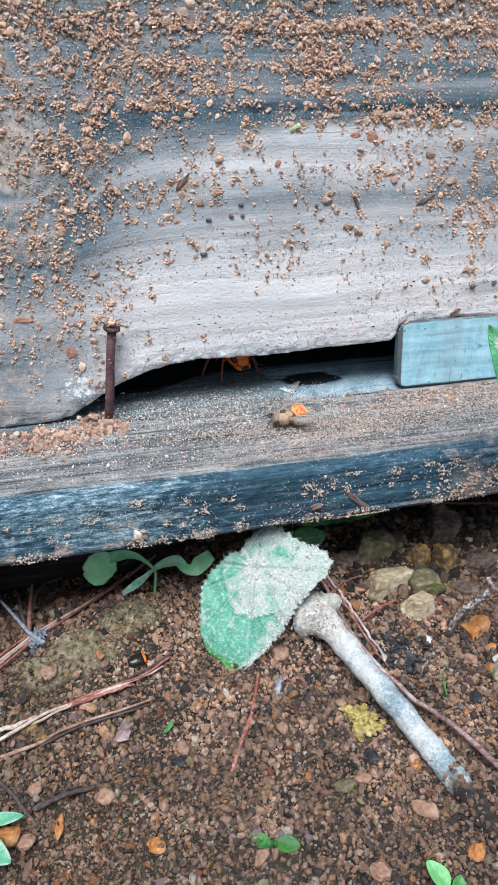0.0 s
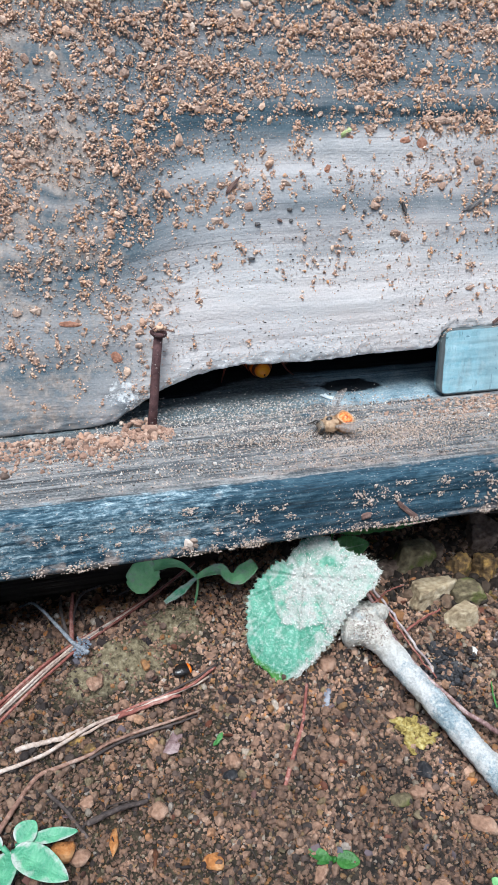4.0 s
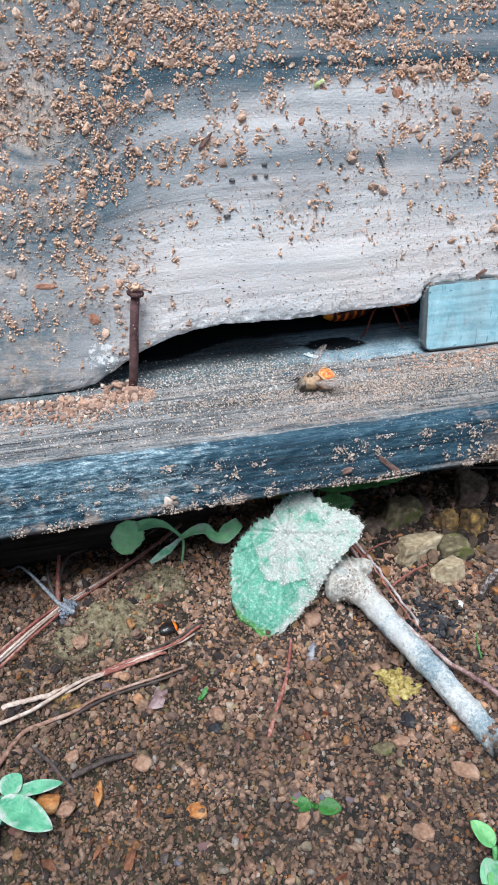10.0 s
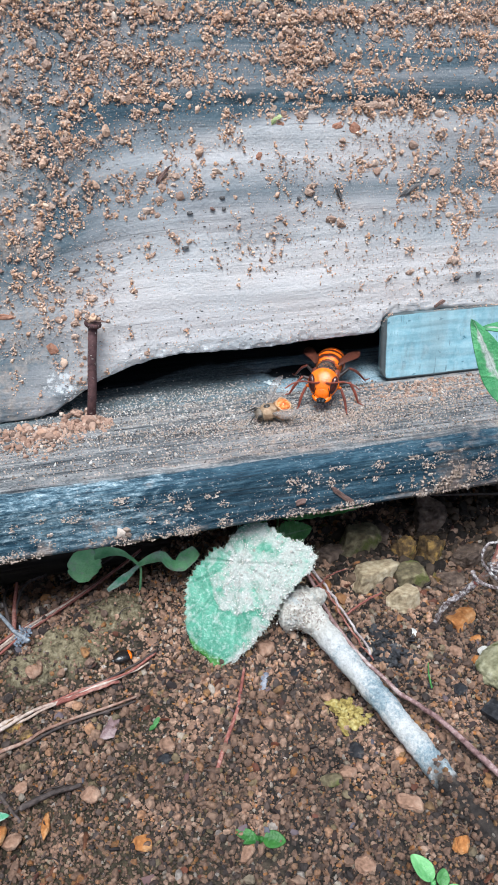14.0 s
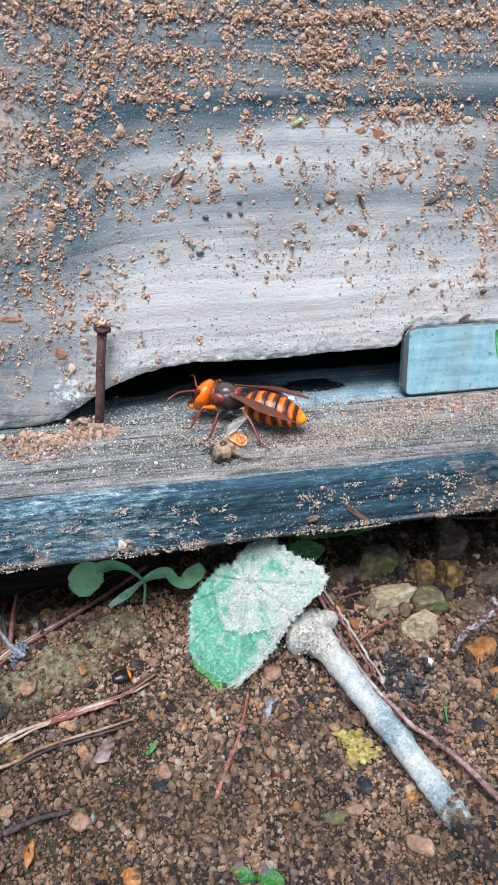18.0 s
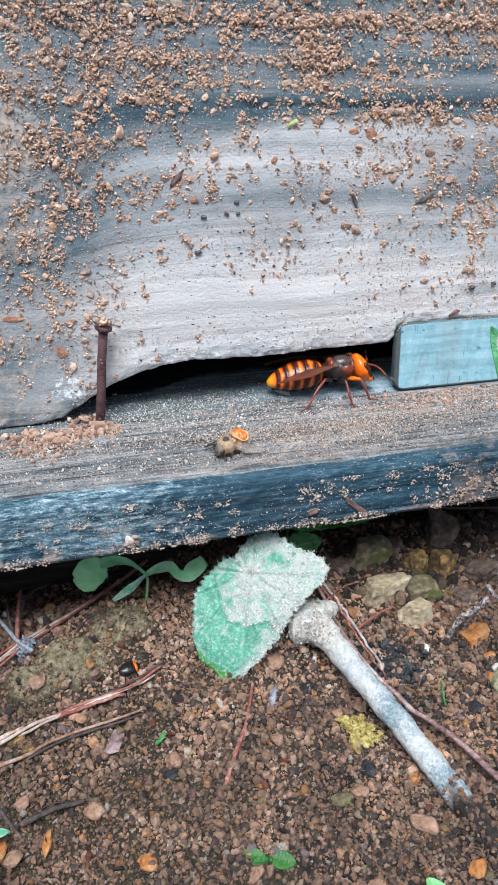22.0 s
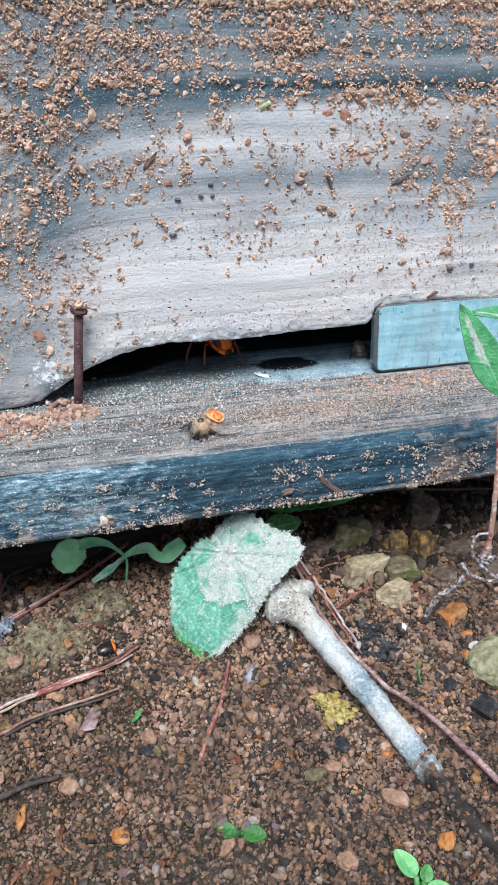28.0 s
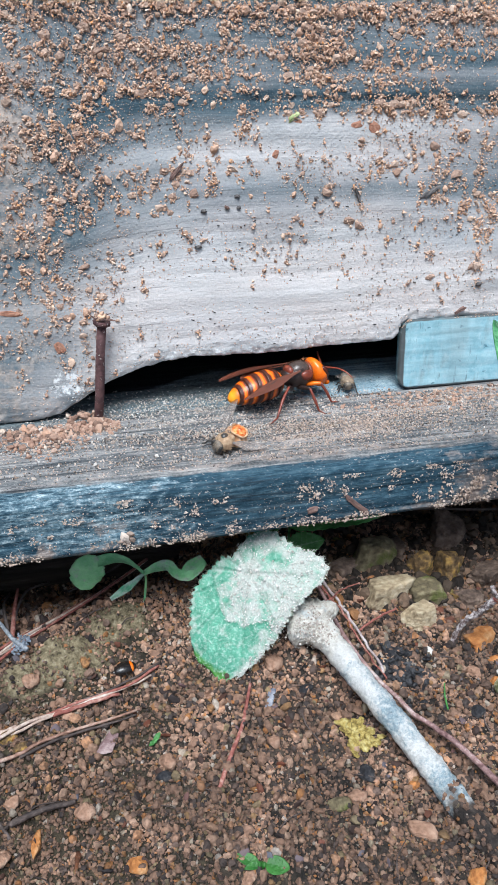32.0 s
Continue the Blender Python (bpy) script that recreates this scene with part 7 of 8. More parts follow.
def segment(x0, x1, prof, sides=40, overlap=0.9, z=None):
    """One ring of an abdomen between x0 (front) and x1 (hind)."""
    n = 12
    xs = np.linspace(x0, x1 - overlap, n)
    r = np.array([prof(x) for x in np.linspace(x0, x1, n)]) + np.linspace(0, 0.16, n)
    a = np.linspace(0, 2 * np.pi, sides, endpoint=False)
    v = np.stack([np.repeat(xs, sides), (r[:, None] * np.cos(a)).ravel(), (0.93 * r[:, None] * np.sin(a)).ravel()], 1)
    v[:, 2] += np.array([z(x) for x in v[:, 0]])
    lip = v[-sides:].copy()
    lip[:, 1] *= 0.9
    lip[:, 2] = (lip[:, 2] - z(x1)) * 0.9 + z(x1)
    v = np.concatenate([v, lip])
    i = (np.arange(n)[:, None] * sides + np.arange(sides)[None]).ravel()
    j = (np.arange(n)[:, None] * sides + (np.arange(sides)[None] + 1) % sides).ravel()
    ring = np.concatenate([np.repeat(np.linspace(0, 1, n), sides), np.ones(sides)])
    return (v / 1e3, np.stack([i, i + sides, j + sides, j], 1)), ring


def wing_mesh(name, length, width, material, parent, place, label="", lean=0.12):
    """A wing along -x from its hinge, straight in front and bowed behind."""
    nu, nv = 36, 13
    s = np.linspace(0, 1, nu)[:, None]
    t = np.linspace(0, 1, nv)[None]
    w = width * (np.sin(np.pi * np.clip(s * 0.9 + 0.06, 0, 1)) ** 0.7) * (0.55 + 0.45 * ramp(s, 0.1, 0.6))
    x = -length * s + 0 * t
    y = width * 0.15 * np.sin(np.pi * s) - w * t
    z = lean * length * s * (1 - s) + 0.25 * np.sin(t * 3 + s * 4)
    vein = np.maximum.reduce([np.exp(-(t / 0.07) ** 2) + 0 * s, 0.8 * np.exp(-((t - 0.35 * np.sqrt(s)) / 0.05) ** 2), 0.7 * np.exp(-((t - 0.68 * s) / 0.05) ** 2), 0.6 * np.exp(-((((s * 5 + t) % 1) - 0.5) / 0.07) ** 2) * (t < 0.7)])
    v = np.stack([x + 0 * y, y, z], -1).reshape(-1, 3)
    k = len(v)
    g = grid_faces(nu, nv)
    me = mesh_from(name, np.concatenate([v, v - [0, 0, 0.05]]) / 1e3, np.concatenate([g, g[:, ::-1] + k]))
    scalar(me, "vein", np.tile(vein.ravel(), 2))
    return part(name, me, material, parent, label, place)


def hairs(name, centre, radii, count, length, material, parent, seed, up=-0.3):
    rng = np.random.RandomState(seed)
    d = rng.normal(size=(count, 3))
    d /= np.linalg.norm(d, axis=1)[:, None]
    d = d[d[:, 2] > up]
    c, r = np.array(centre), np.array(radii)
    out = [tube([(c + r * q) / 1e3, (c + r * q + length * rng.uniform(0.5, 1.1) * (q + rng.normal(0, 0.25, 3))) / 1e3], [0.00005, 0.00001], 4, caps=False) for q in d]
    part(name, mesh_from(name, *joined(out)), material, parent, "short brown hairs")["kind"] = "stuff"


def hornet():
    e = new("giant_hornet")
    head = piece("head", ball((12.2, 0, 8.4), (2.9, 4.7, 4.7), 4, lambda v: v * np.stack([1 - 0.03 * np.clip(v[:, 2], 0, 5), 1 - 0.075 * np.clip(-v[:, 2], 0, 5), 1 + 0 * v[:, 0]], 1)), H_ORANGE, e, "broad glossy orange head")
    head.matrix_basis = pose(0.0122, 0, 0.0084, 0, -24, 0) @ pose(-0.0122, 0, -0.0084)
    piece("clypeus", ball((13.95, 0, 6.5), (1.15, 2.25, 2.1), 3), H_ORANGE, head, "orange face shield")
    for s in (1, -1):
        piece("eye", ball((13.45, 2.95 * s, 8.5), (1.45, 1.3, 2.55), 3, lambda v: v + np.stack([0 * v[:, 0], 0.22 * s * v[:, 2], 0 * v[:, 0]], 1)), H_EYE, head, "dark brown eye")
        piece("jaw", limb([(13.2, 2.3 * s, 5.2), (14.1, 1.6 * s, 4.4), (14.5, 0.5 * s, 3.9)], [0.75, 0.7, 0.5]), H_ORANGE, head, "orange jaw")
        piece("jaw_tip", limb([(14.5, 0.75 * s, 4.5), (14.9, 0.35 * s, 3.5)], [0.85, 0.6]), H_BLACK, head, "black jaw tip")
        piece("seam", limb([(14.6, 1.55 * s, 8.1), (14.75, 2.05 * s, 6.9), (14.3, 2.35 * s, 5.6), (14.2, 1.6 * s, 4.9)], [0.1, 0.14, 0.16, 0.12], 6), H_EYE, head)
    piece("seam", limb([(14.6, -1.55, 8.1), (14.95, 0, 8.5), (14.6, 1.55, 8.1)], [0.08, 0.1, 0.08], 6), H_EYE, head)
    for y, z in ((0, 11.9), (0.55, 11.3), (-0.55, 11.3)):
        piece("ocellus", ball((13.5, y, z), (0.32, 0.3, 0.3), 2), H_EYE, head)
    wide = Matrix.Translation((0.0122, 0, 0.0084)) @ Matrix.Diagonal((1.02, 1.1, 1.17, 1)) @ Matrix.Translation((-0.0122, 0, -0.0084))
    for ob in (head, *head.children):
        ob.data.transform(wide)
    thorax = piece("thorax", ball((4.7, 0, 8.5), (6.0, 4.1, 3.8), 4), H_BROWN, e, "dark brown thorax")
    piece("back_plate", ball((5.4, 0, 10.6), (4.0, 3.2, 2.75), 4), shell_material("glossy_brown_plate", [(0.3, (0.03, 0.022, 0.02)), (0.7, (0.085, 0.062, 0.052))], 0.24), thorax, "glossy dark brown back plate")
    piece("collar", ball((8.4, 0, 9.2), (1.3, 3.6, 3.5), 3), H_RED, thorax, "red-brown collar")
    piece("scutellum", ball((1.4, 0, 11.0), (1.3, 2.5, 1.6), 3), H_RED, thorax, "red-brown hind plate")
    for s in (1, -1):
        piece("shoulder", ball((6.2, 3.6 * s, 9.6), (2.2, 1.1, 1.7), 3), H_RED, thorax, "red-brown shoulder")
    hairs("thorax_hairs", (4.6, 0, 9.4), (5.6, 4.0, 3.9), 700, 0.38, H_HAIR, e, 5, -0.2)
    hairs("collar_hairs", (8.0, 0, 9.6), (1.6, 3.9, 4.0), 420, 0.6, shell_material("rusty_hair", [(0.3, (0.22, 0.08, 0.03)), (0.7, (0.45, 0.2, 0.08))], 0.8), e, 6, 0.0)
    piece("waist", limb([(0.2, 0, 7.6), (-1.6, 0, 7.4)], [1.0, 0.9]), H_BROWN, e)

    def girth(x):
        u = np.clip((-1.2 - x) / 21.0, 0, 1)
        return 5.1 * np.interp(u, [0, 0.05, 0.14, 0.28, 0.45, 0.62, 0.78, 0.9, 0.97, 1], [0.25, 0.66, 0.9, 1, 1, 0.92, 0.74, 0.48, 0.24, 0.05])

    drop = lambda x: 7.6 - 0.0055 * max(-x, 0) ** 2
    cuts = [-1.2, -5.0, -9.0, -12.8, -16.2, -19.2, -22.2]
    for k in range(6):
        vf, ring = segment(cuts[k], cuts[k + 1], girth, z=drop, overlap=0 if k == 5 else -0.25)
        piece("abdomen_ring", vf, H_TIP if k == 5 else H_BAND, e, "yellow-orange tail ring" if k == 5 else "orange ring with dark brown band", ring=ring)
    short = Matrix.Translation((-0.0012, 0, 0)) @ Matrix.Diagonal((0.92, 1, 1, 1)) @ Matrix.Translation((0.0012, 0, 0))
    piece("sting", limb([(-22.0, 0, 4.9), (-23.4, 0, 4.4)], [0.22, 0.05], 6, 5), H_BLACK, e)
    for ob in e.children:
        if ob.name.startswith(("abdomen_ring", "sting")):
            ob.data.transform(short)
    moving = {"legs": [], "wings": [], "feelers": []}
    for s in (1, -1):
        for name, hx, splay, ln, wd in (("forewing", 3.4, 11, 23.5, 4.4), ("hindwing", 1.6, 7, 15.0, 3.6)):
            w = wing_mesh(name, ln, wd, H_WING, e, None, "smoky brown wing")
            if s > 0:
                w.data.transform(Matrix.Diagonal((1, -1, 1, 1)))
                w.data.flip_normals()
            moving["wings"].append((w, (hx, 3.4 * s, 11.6 if name == "forewing" else 11.0), s, splay))
        a = new("antenna")
        a.parent = e
        part("scape", mesh_from("scape", *limb([(0, 0, -0.4), (0.9, 1.2 * s, -0.1), (1.4, 2.7 * s, 0.3)], [0.42, 0.34, 0.38], 8)), H_RED, a, "red-brown antenna base")
        part("flagellum", mesh_from("flagellum", *limb([(1.4, 2.7 * s, 0.3), (2.2, 5.4 * s, 0.9), (3.4, 8.2 * s, 0.5), (4.6, 10.4 * s, -0.8)], [0.26, 0.28, 0.26, 0.18], 8, 20)), H_RED, a)
        moving["feelers"].append((a, (14.3, 1.1 * s, 10.4), s))
        for n, (hx, hy, hz, knee, shin, foot, toe) in enumerate((
            (7.2, 2.2, 5.9, (3.4, 3.4, 0.9), (5.0, 4.8, -2.2), (6.4, 5.6, -5.4), (8.6, 6.0, -5.75)),
            (4.2, 2.6, 5.4, (0.6, 5.2, 1.6), (1.2, 7.4, -1.6), (2.0, 9.0, -4.8), (3.0, 11.2, -5.25)),
            (1.4, 2.5, 5.4, (-3.8, 4.6, 2.8), (-7.2, 7.0, 0.2), (-10.8, 9.8, -4.4), (-14.0, 11.2, -5.25)))):
            leg = new("leg")
            leg.parent = e
            q = lambda p: (p[0], p[1] * s, p[2])
            part("thigh", mesh_from("thigh", *limb([(0, 0, 0), q([c * 0.5 for c in knee]), q(knee)], [0.7, 0.78, 0.45])), H_ORANGE if n == 0 else H_BROWN, leg, "orange foreleg thigh" if n == 0 else "dark brown thigh")
            part("shin", mesh_from("shin", *limb([q(knee), q(shin), q(foot)], [0.4, 0.5, 0.32])), H_RED, leg, "red-brown shin")
            part("foot", mesh_from("foot", *limb([q(foot), q([(a + b) / 2 for a, b in zip(foot, toe)]), q(toe)], [0.3, 0.25, 0.16])), H_RED, leg)
            part("claw", mesh_from("claw", *limb([q(toe), q((toe[0] + 0.7, toe[1] + 0.2, toe[2] + 0.1))], [0.22, 0.05], 6, 4)), H_BLACK, leg)
            moving["legs"].append((leg, (hx, hy * s, hz), s, n))
    tagged(e, "giant hornet with orange head and brown-banded orange abdomen", "hornet")
    return e, moving


B_FUR = shell_material("bee_fur", [(0.3, (0.3, 0.18, 0.1)), (0.6, (0.52, 0.37, 0.24)), (0.8, (0.68, 0.55, 0.4))], 0.8, 0.0003)
B_FACE = shell_material("bee_face", [(0.3, (0.06, 0.05, 0.04)), (0.7, (0.22, 0.175, 0.13))], 0.5)
B_DARK = shell_material("bee_dark_shell", [(0.3, (0.012, 0.011, 0.011)), (0.7, (0.05, 0.045, 0.04))], 0.3)
B_AMBER = band_material("bee_amber_shell", [(0.0, (0.5, 0.22, 0.09)), (0.4, (0.66, 0.38, 0.2)), (0.75, (0.7, 0.5, 0.36)), (1.0, (0.3, 0.15, 0.09))], 0.45)
B_GREY = band_material("bee_grey_shell", [(0.0, (0.08, 0.07, 0.06)), (0.5, (0.22, 0.19, 0.15)), (0.9, (0.1, 0.09, 0.08)), (1.0, (0.4, 0.36, 0.3))], 0.45)


B_DULL = shell_material("dull_bee_fur", [(0.3, (0.2, 0.145, 0.095)), (0.6, (0.38, 0.29, 0.205)), (0.8, (0.54, 0.45, 0.34))], 0.8, 0.0003)
B_CORE = shell_material("orange_flesh", [(0.35, (0.45, 0.06, 0.01)), (0.5, (0.76, 0.19, 0.025)), (0.65, (0.8, 0.42, 0.16))], 0.3, 0.0006, 900)
B_RIM = shell_material("pale_torn_shell", [(0.3, (0.4, 0.2, 0.09)), (0.7, (0.66, 0.44, 0.27))], 0.5)


def bee(label, belly, spread):
    """A honey bee; spread: whether its wings stand off, as in a dead one."""
    e = new("honey_bee")
    wings = []
    head = piece("head", ball((4.4, 0, 2.4), (1.05, 1.65, 1.5), 3), B_FACE, e, "dark furry head")
    for s in (1, -1):
        piece("eye", ball((4.7, 1.2 * s, 2.6), (0.7, 0.5, 1.0), 3), B_DARK, head)
        piece("antenna", limb([(5.7, 0.4 * s, 3.0), (6.6, 1.1 * s, 3.2), (7.6, 1.8 * s, 2.0)], [0.16, 0.14, 0.12], 6), B_DARK, head)
    fur = B_FUR if spread else B_DULL
    piece("thorax", ball((2.0, 0, 2.9), (2.15, 2.1, 2.0), 3), fur, e, "furry tan thorax" if spread else "furry grey-brown thorax")
    if spread:
        piece("back_plate", ball((2.3, -0.5, 4.0), (1.1, 1.0, 1.05), 3), B_DARK, e, "bare black back plate")
        piece("wing_root", ball((0.9, 0.5, 4.2), (0.9, 0.8, 0.75), 3), B_FUR, e)
        piece("open_belly", ball((-1.9, 0.1, 4.75), (1.85, 1.8, 0.95), 4, lambda v: v - np.stack([0 * v[:, 0], 0 * v[:, 0], 0.5 * np.exp(-(v[:, 0] ** 2 + v[:, 1] ** 2) / 0.9) * (v[:, 2] > 0)], 1)), B_CORE, e, "bare orange flesh of the opened abdomen")
        ringp = np.linspace(0, 2 * np.pi, 26)
        piece("torn_rim", tube(np.stack([-1.9 + 1.95 * np.cos(ringp), 0.1 + 2.0 * np.sin(ringp), 4.9 + 0.2 * np.sin(3 * ringp)], 1) / 1e3, 0.00022, 8, False, 4, 0.5), B_RIM, e, "pale torn rim of the abdomen")
    hairs("fur", (2.0, 0, 2.9), (2.05, 2.0, 1.9), 1100, 0.5, fur, e, 15, -0.8)
    hairs("fur", (4.3, 0, 2.5), (1.2, 1.75, 1.6), 90, 0.3, fur, e, 16, -0.6)
    if spread:
        hairs("fur", (-2.4, 0, 2.4), (2.7, 2.8, 2.4), 420, 0.55, B_FUR, e, 17, -0.6)

    def girth(x):
        u = np.clip(-x / (5.2 if spread else 6.6), 0, 1)
        return (2.85 if spread else 2.15) * np.interp(u, [0, 0.12, 0.35, 0.6, 0.85, 1], [0.45, 0.85, 1, 0.92, 0.6, 0.12])

    drop = lambda x: 2.6 - 0.022 * max(-x, 0) ** 2
    for k in range(5):
        step = 1.04 if spread else 1.32
        vf, ring = segment(-step * k - 0.1, -step * (k + 1) - 0.1, girth, 28, -0.1, drop)
        piece("abdomen_ring", vf, belly, e, "", None, ring)
    for s in (1, -1):
        for ln, wd, yaw, lift in ((8.6, 2.3 if spread else 3.0, 60 * s if spread else -4 * s, (62 if s < 0 else 38) if spread else -12), (6.0, 2.2, 25 * s if spread else -3 * s, 4 if spread else -12)):
            w = wing_mesh("wing", ln, wd, B_WING, e, None, "clear veined wing", 0.06)
            if s > 0:
                w.data.transform(Matrix.Diagonal((1, -1, 1, 1)))
                w.data.flip_normals()
            wings.append((w, s, ln))
            w.matrix_basis = Matrix.Translation((1.6e-3, 1.5e-3 * s, 4.2e-3 if lift > 10 else 3.9e-3)) @ Matrix.Rotation(radians(-yaw if not spread else -yaw * 0.6), 4, "Z") @ Matrix.Rotation(radians(lift), 4, "Y")
        for n, x in enumerate((3.4, 2.2, 0.9)):
            piece("leg", limb([(x, 1.2 * s, 1.4), (x + (0.8, 0.1, -1.2)[n], 2.6 * s, 1.7), (x + (1.4, 0.2, -2.2)[n], 3.0 * s, 0.6), (x + (1.9, 0.4, -2.8)[n], 3.5 * s, 0.12)], [0.28, 0.3, 0.24, 0.1], 7), B_DARK, e)
    if spread:
        # a plump worker, a fifth larger than the other
        for ob in e.children_recursive:
            ob.data.transform(Matrix.Scale(1.22, 4))
            b = ob.matrix_basis.copy()
            b.translation *= 1.22
            ob.matrix_basis = b
    return tagged(e, label, "bee", "honey bees at the hive"), wings


HORNET, H_MOVING = hornet()
DEAD_BEE, DEAD_WINGS = bee("dead honey bee with orange belly, lying on the landing board", B_AMBER, True)
LIVE_BEE = bee("grey-brown honey bee sitting inside the hive entrance", B_GREY, False)[0]


def beetle():
    e = new("beetle")
    e.matrix_world = pose(-0.0012, -0.0612, float(ground_z(-0.0012, -0.0612)) + 0.0006, 0, 0, 12)
    body = piece("body", ball((0, 0, 1.2), (3.3, 2.2, 1.6), 4), H_BLACK, e, "glossy black wing cases")
    piece("patch", ball((2.0, -0.2, 1.35), (0.75, 1.75, 1.35), 3), H_ORANGE, e, "dull orange patch")
    piece("tail", ball((2.9, 0, 1.1), (0.7, 1.2, 0.9), 3), H_BLACK, e)
    piece("head", ball((-3.0, 0, 1.0), (0.9, 1.1, 0.8), 3), H_BLACK, e)
    for s in (1, -1):
        for x in (-1.6, 0, 1.6):
            piece("leg", limb([(x, 1.4 * s, 0.8), (x * 1.2, 2.6 * s, 0.8), (x * 1.3, 3.2 * s, -0.6)], [0.22, 0.18, 0.1], 6), H_BLACK, e)
    tagged(e, "small glossy black beetle with an orange tip on the soil", "beetle")


beetle()


# ---- motion ----
def motions():
    # hornet: seconds, head's place in millimetres, heading, nose down in degrees
    trail = [
        (0, 50, 11.5, -75, 0), (0.5, 50.5, 9, -75, 0), (1.0, 54.6, -2.5, -68, 0), (1.5, 56.7, -3, -80, 0), (1.8, 55, -9.4, -90, 0), (2.0, 55.2, -12.9, -97, 0),
        (2.3, 42.1, -16, -155, 0), (2.5, 35, -11.5, -174, 0), (2.8, 29.5, -4.2, 160, 0), (3.0, 23.5, -2.5, 152, 0), (3.3, 30.3, 13.9, 118, 0), (3.5, 32.7, 20.5, 100, 0),
        (4.0, 44, 41, 90, 0), (4.5, 46, 62, 80, 0), (6.5, 70, 75, 20, 0), (8.8, 84, 40, 0, 0), (9.5, 102, 31, 15, 0), (10.0, 109, 24, 8, 0), (10.5, 114, 31, 20, 0), (11.2, 124, 48, 80, 0),
        (11.6, 120, 58, 160, 0), (12.0, 106, 40, -130, 0), (12.5, 94, 6, -112, 0), (12.8, 84.5, -8, -106, 0), (13.0, 83.4, -12.6, -104, 0), (13.5, 81.1, -18.4, -103, 0), (14.4, 68, -27, -140, 2),
        (15.5, 68.9, -19.3, -166, 2), (15.8, 65.4, -24.5, -152, 2), (16.0, 54.8, -18.6, -149, 2), (16.3, 37, -34, -150, 4), (16.5, 40.2, -28.5, -149, 4), (16.8, 47.1, -24.5, -147, 4),
        (17.0, 40.4, -33.5, -137, 4), (17.3, 43.1, -29.9, -146, 4), (17.5, 39, -26, -152, 4), (17.8, 32.9, -22.5, -170, 2), (18.0, 32.3, -15.9, 149, 0), (18.3, 33, -1, 121, 0),
        (18.5, 34.4, 11.5, 115, 0), (18.8, 35.5, 14, 117, 0), (19.0, 37, 15.5, 115, 0), (19.3, 38, 16.5, 100, 0), (19.5, 55, -1, 40, 0), (19.8, 59.5, -3, 15, 0), (20.0, 65, -2, 5, 0),
        (20.5, 64.5, 0, 5, 0), (20.8, 73, 16, 20, 0), (21.0, 70.4, 28.8, 45, 0), (21.2, 69, 6.5, 14, 0), (21.4, 68.8, -1.5, 2, 0), (21.5, 72.5, -3.5, -15, 0), (21.8, 85.2, -8.5, -13, 0), (22.0, 89.4, -8.4, -5, 0),
        (22.3, 106, 0, 10, 0), (22.5, 113, 6, 15, 0), (22.8, 119, 10, 20, 0), (23.0, 119, 17, 27, 0), (23.3, 121, 24, 48, 0), (23.4, 104, 30, 95, 0), (23.6, 75, 14, 150, 0), (24.0, 58, 33, 170, 0),
        (24.5, 38, 36, 176, 0), (25.6, 22, 42, 130, 0), (26.5, 19, 38, 108, 0), (26.7, 30, 32, 30, 0), (27.0, 54, 14.5, -45, 0), (27.5, 54, 14, -60, 0), (28.0, 53, 11.5, -70, 0), (28.5, 48, 11.5, -76, 0),
        (29.0, 42, 9.5, -76, 0), (29.3, 44, 7.5, -76, 0), (29.5, 47, 4, -80, 0), (29.8, 55, -2, -86, 0), (30.0, 56, -4.4, -82, 0), (30.3, 52.5, -8, -102, 0), (30.5, 50.3, -10.6, -103, 0), (30.8, 50, -13, -103, 0),
        (31.0, 48.9, -15.3, -102, 0), (31.3, 56.5, -17.3, -45, 0), (31.5, 57, -18.5, -32, 0), (31.8, 64, -16, -8, 0), (32.0, 71.5, -10.2, 14, 0)]
    rows = []
    for t, hx, hy, yaw, nod in trail:
        c, s = math.cos(radians(yaw)), math.sin(radians(yaw))
        rows.append((t, pose((hx - 12.2 * c) / 1e3, (hy - 12.2 * s) / 1e3, 0.0004 + nod * 0.00007, 0, nod, yaw)))
    walk(HORNET, rows)
    busy = [(0.6, 4.2), (9.2, 10.8), (12.2, 13.6), (14, 24.6), (26.4, 32)]
    for leg, (x, y, z), side, n in H_MOVING["legs"]:
        steps = []
        for k in range(0, 161):
            t = k * 0.2
            on = any(a <= t <= b for a, b in busy)
            swing = 11 * math.sin(t * 11 + (n + (side > 0)) * math.pi) if on else 0
            lift = 4 * math.cos(t * 11 + (n + (side > 0)) * math.pi) if on else 0
            steps.append((t, pose(x / 1e3, y / 1e3, z / 1e3, lift * 0.5 * side, 0, swing * side)))
        walk(leg, steps)
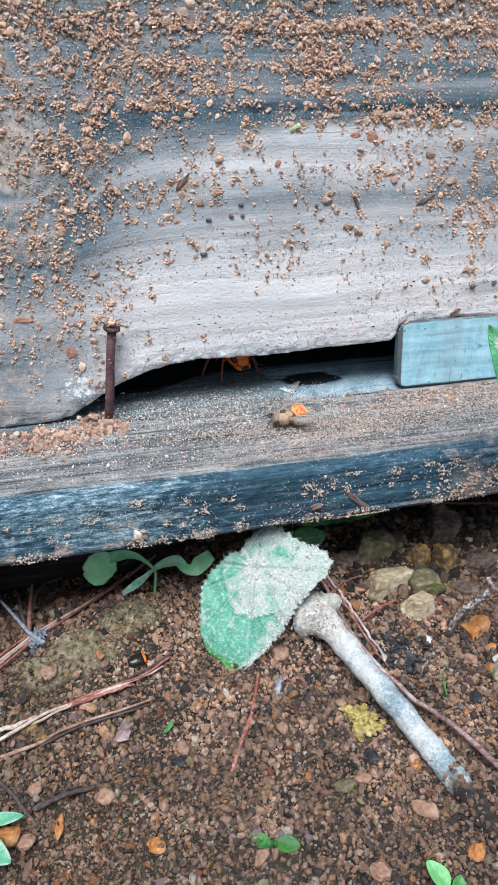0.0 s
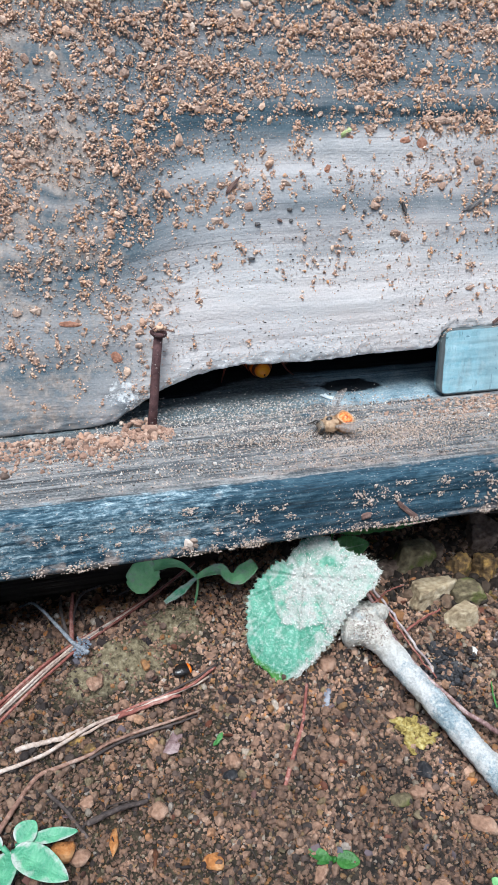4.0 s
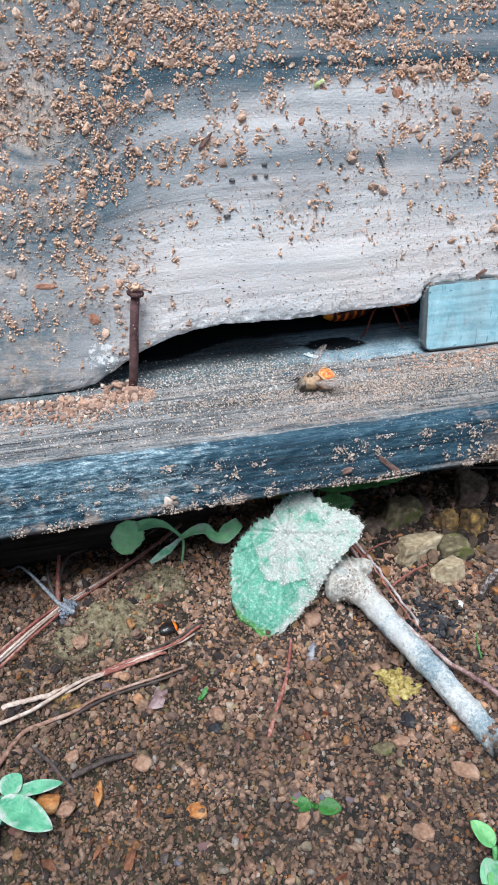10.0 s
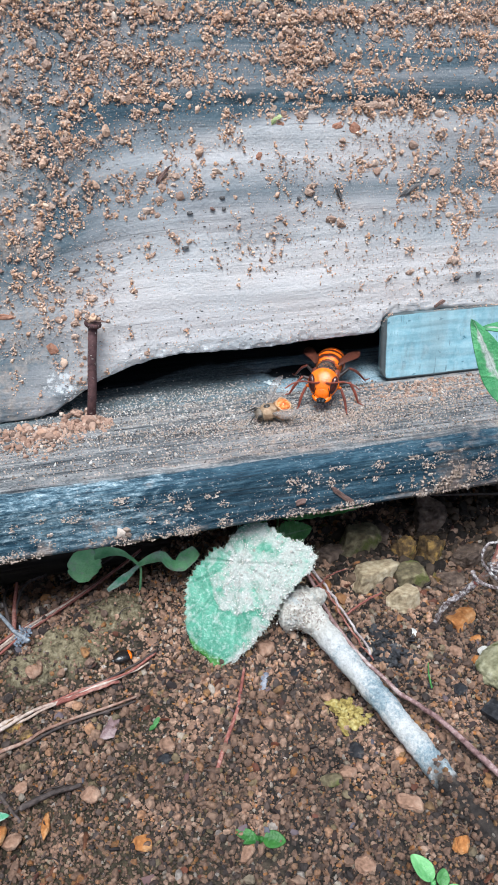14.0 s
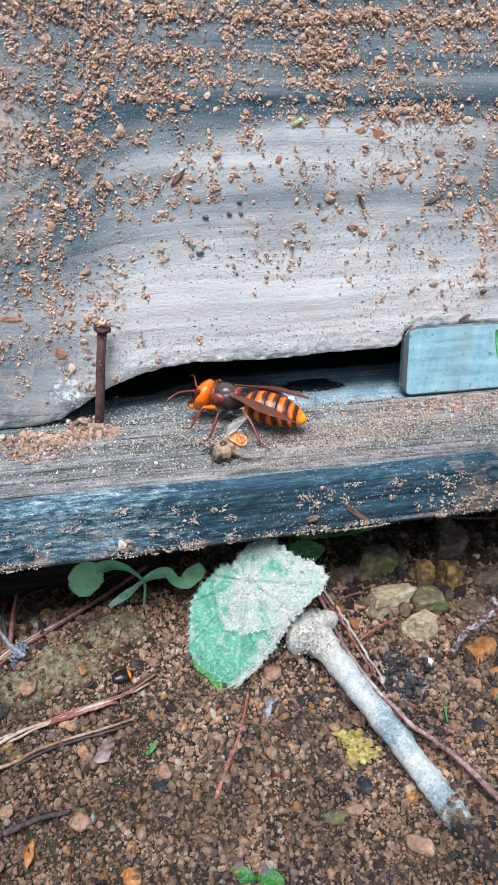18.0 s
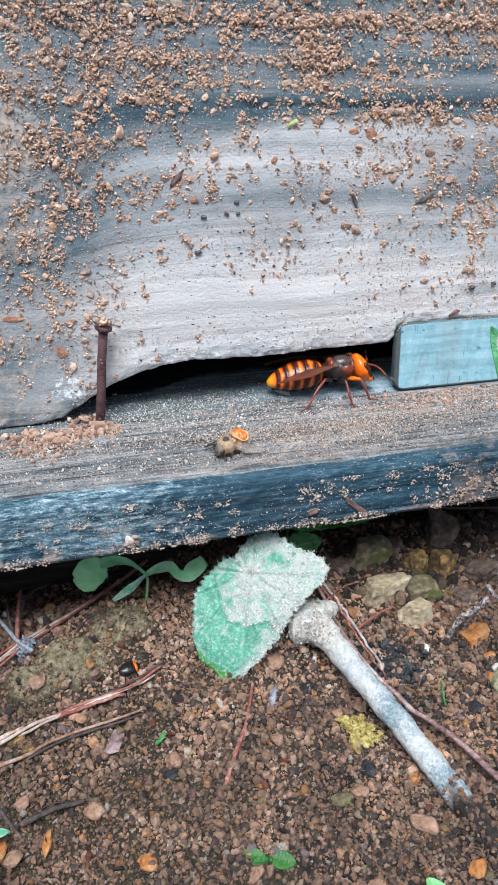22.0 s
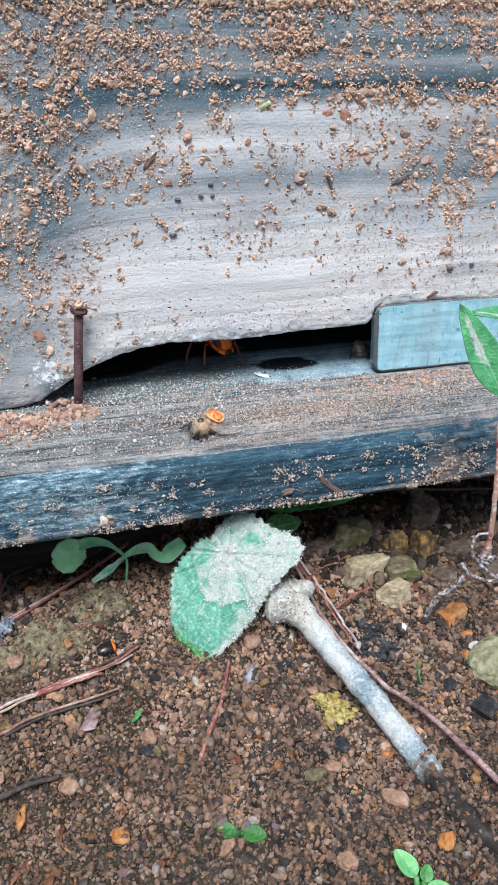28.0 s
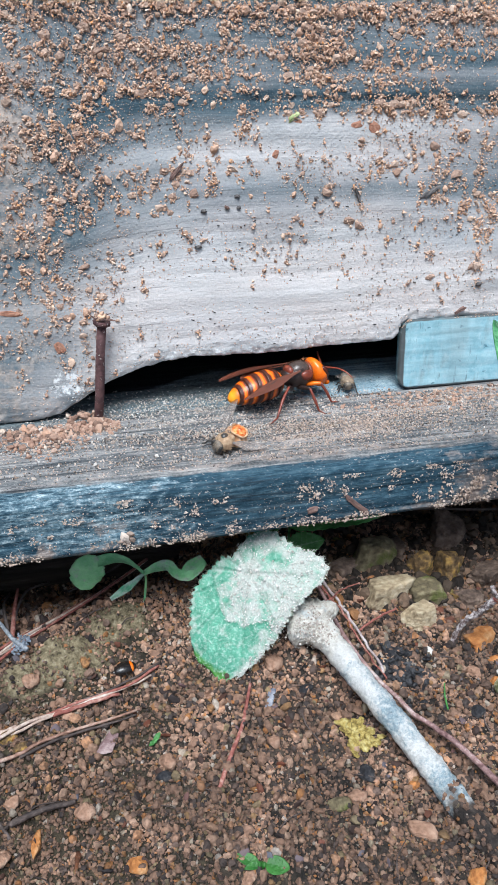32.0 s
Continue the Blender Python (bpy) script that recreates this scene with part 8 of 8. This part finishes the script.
    for w, (x, y, z), side, splay in H_MOVING["wings"]:
        def at(open_):
            return pose(x / 1e3, y / 1e3, z / 1e3) @ pose(0, 0, 0, 0, 0, -(splay + open_) * side) @ pose(0, 0, 0, 0, -9 + open_ * 0.25, 0)
        walk(w, [(0, at(0)), (14.2, at(0)), (15.4, at(20)), (16, at(26)), (17.4, at(22)), (17.9, at(4)), (18.4, at(0)), (32, at(0))])
    for a, (x, y, z), side in H_MOVING["feelers"]:
        walk(a, [(k * 0.4, pose(x / 1e3, y / 1e3, z / 1e3, 0, 9 * math.sin(k * 1.7 + side), 12 * math.sin(k * 2.3 + 2 * side))) for k in range(81)])
    # the dead bee lies still, is dragged about by the hornet and left further forward
    carry = [(0, 55.5, -27.8, 0, 188), (14.0, 55.5, -27.8, 0, 188), (14.6, 57, -29.5, 1, 192), (15.5, 60.5, -28.6, 1.2, 200), (15.8, 57, -31, 1.5, 204), (16.0, 48.3, -25, 2.5, 205), (16.3, 33.5, -41.5, 0.8, 210), (16.5, 33.8, -43.5, 0.5, 212), (16.8, 38, -37, 1.2, 215),
             (17.0, 33.5, -41.2, 0.6, 212), (17.3, 38.3, -39.4, 0.4, 214), (17.5, 34.8, -38.6, 0.2, 215), (17.8, 34.5, -37, 0.1, 215), (18.0, 33.6, -39.6, 0, 215), (18.4, 33.9, -39.4, 0, 215), (32, 33.9, -39.4, 0, 215)]
    walk(DEAD_BEE, [(t, pose(x / 1e3, y / 1e3, z / 1e3 + 0.0002, -28, 0, yaw)) for t, x, y, z, yaw in carry])
    # its raised wings are pressed flat as it is dragged
    for w, s, ln in DEAD_WINGS:
        up = w.matrix_basis.copy()
        down = Matrix.Translation(up.translation) @ Matrix.Rotation(radians(-27 - 9 * s), 4, "Z") @ Matrix.Rotation(radians(4), 4, "Y")
        rest = up if s < 0 and ln > 7 else down
        walk(w, [(0, up), (14.2, up), (15.2, down), (17.7, down), (18.3, rest), (32, rest)])
    creep = [(0, 128, 48, -100), (24, 128, 48, -100), (27.5, 107, 9, -112), (28.5, 101.6, 5, -112), (29, 100.2, 4, -112), (30, 94.5, 2.6, -112), (30.5, 89.5, 0.5, -115), (31, 88, -1.2, -115), (31.5, 85.4, -2.8, -118), (32, 84.6, -5.8, -105)]
    walk(LIVE_BEE, [(t, pose(x / 1e3, y / 1e3, 0.0002, 0, 0, yaw)) for t, x, y, yaw in creep])


motions()
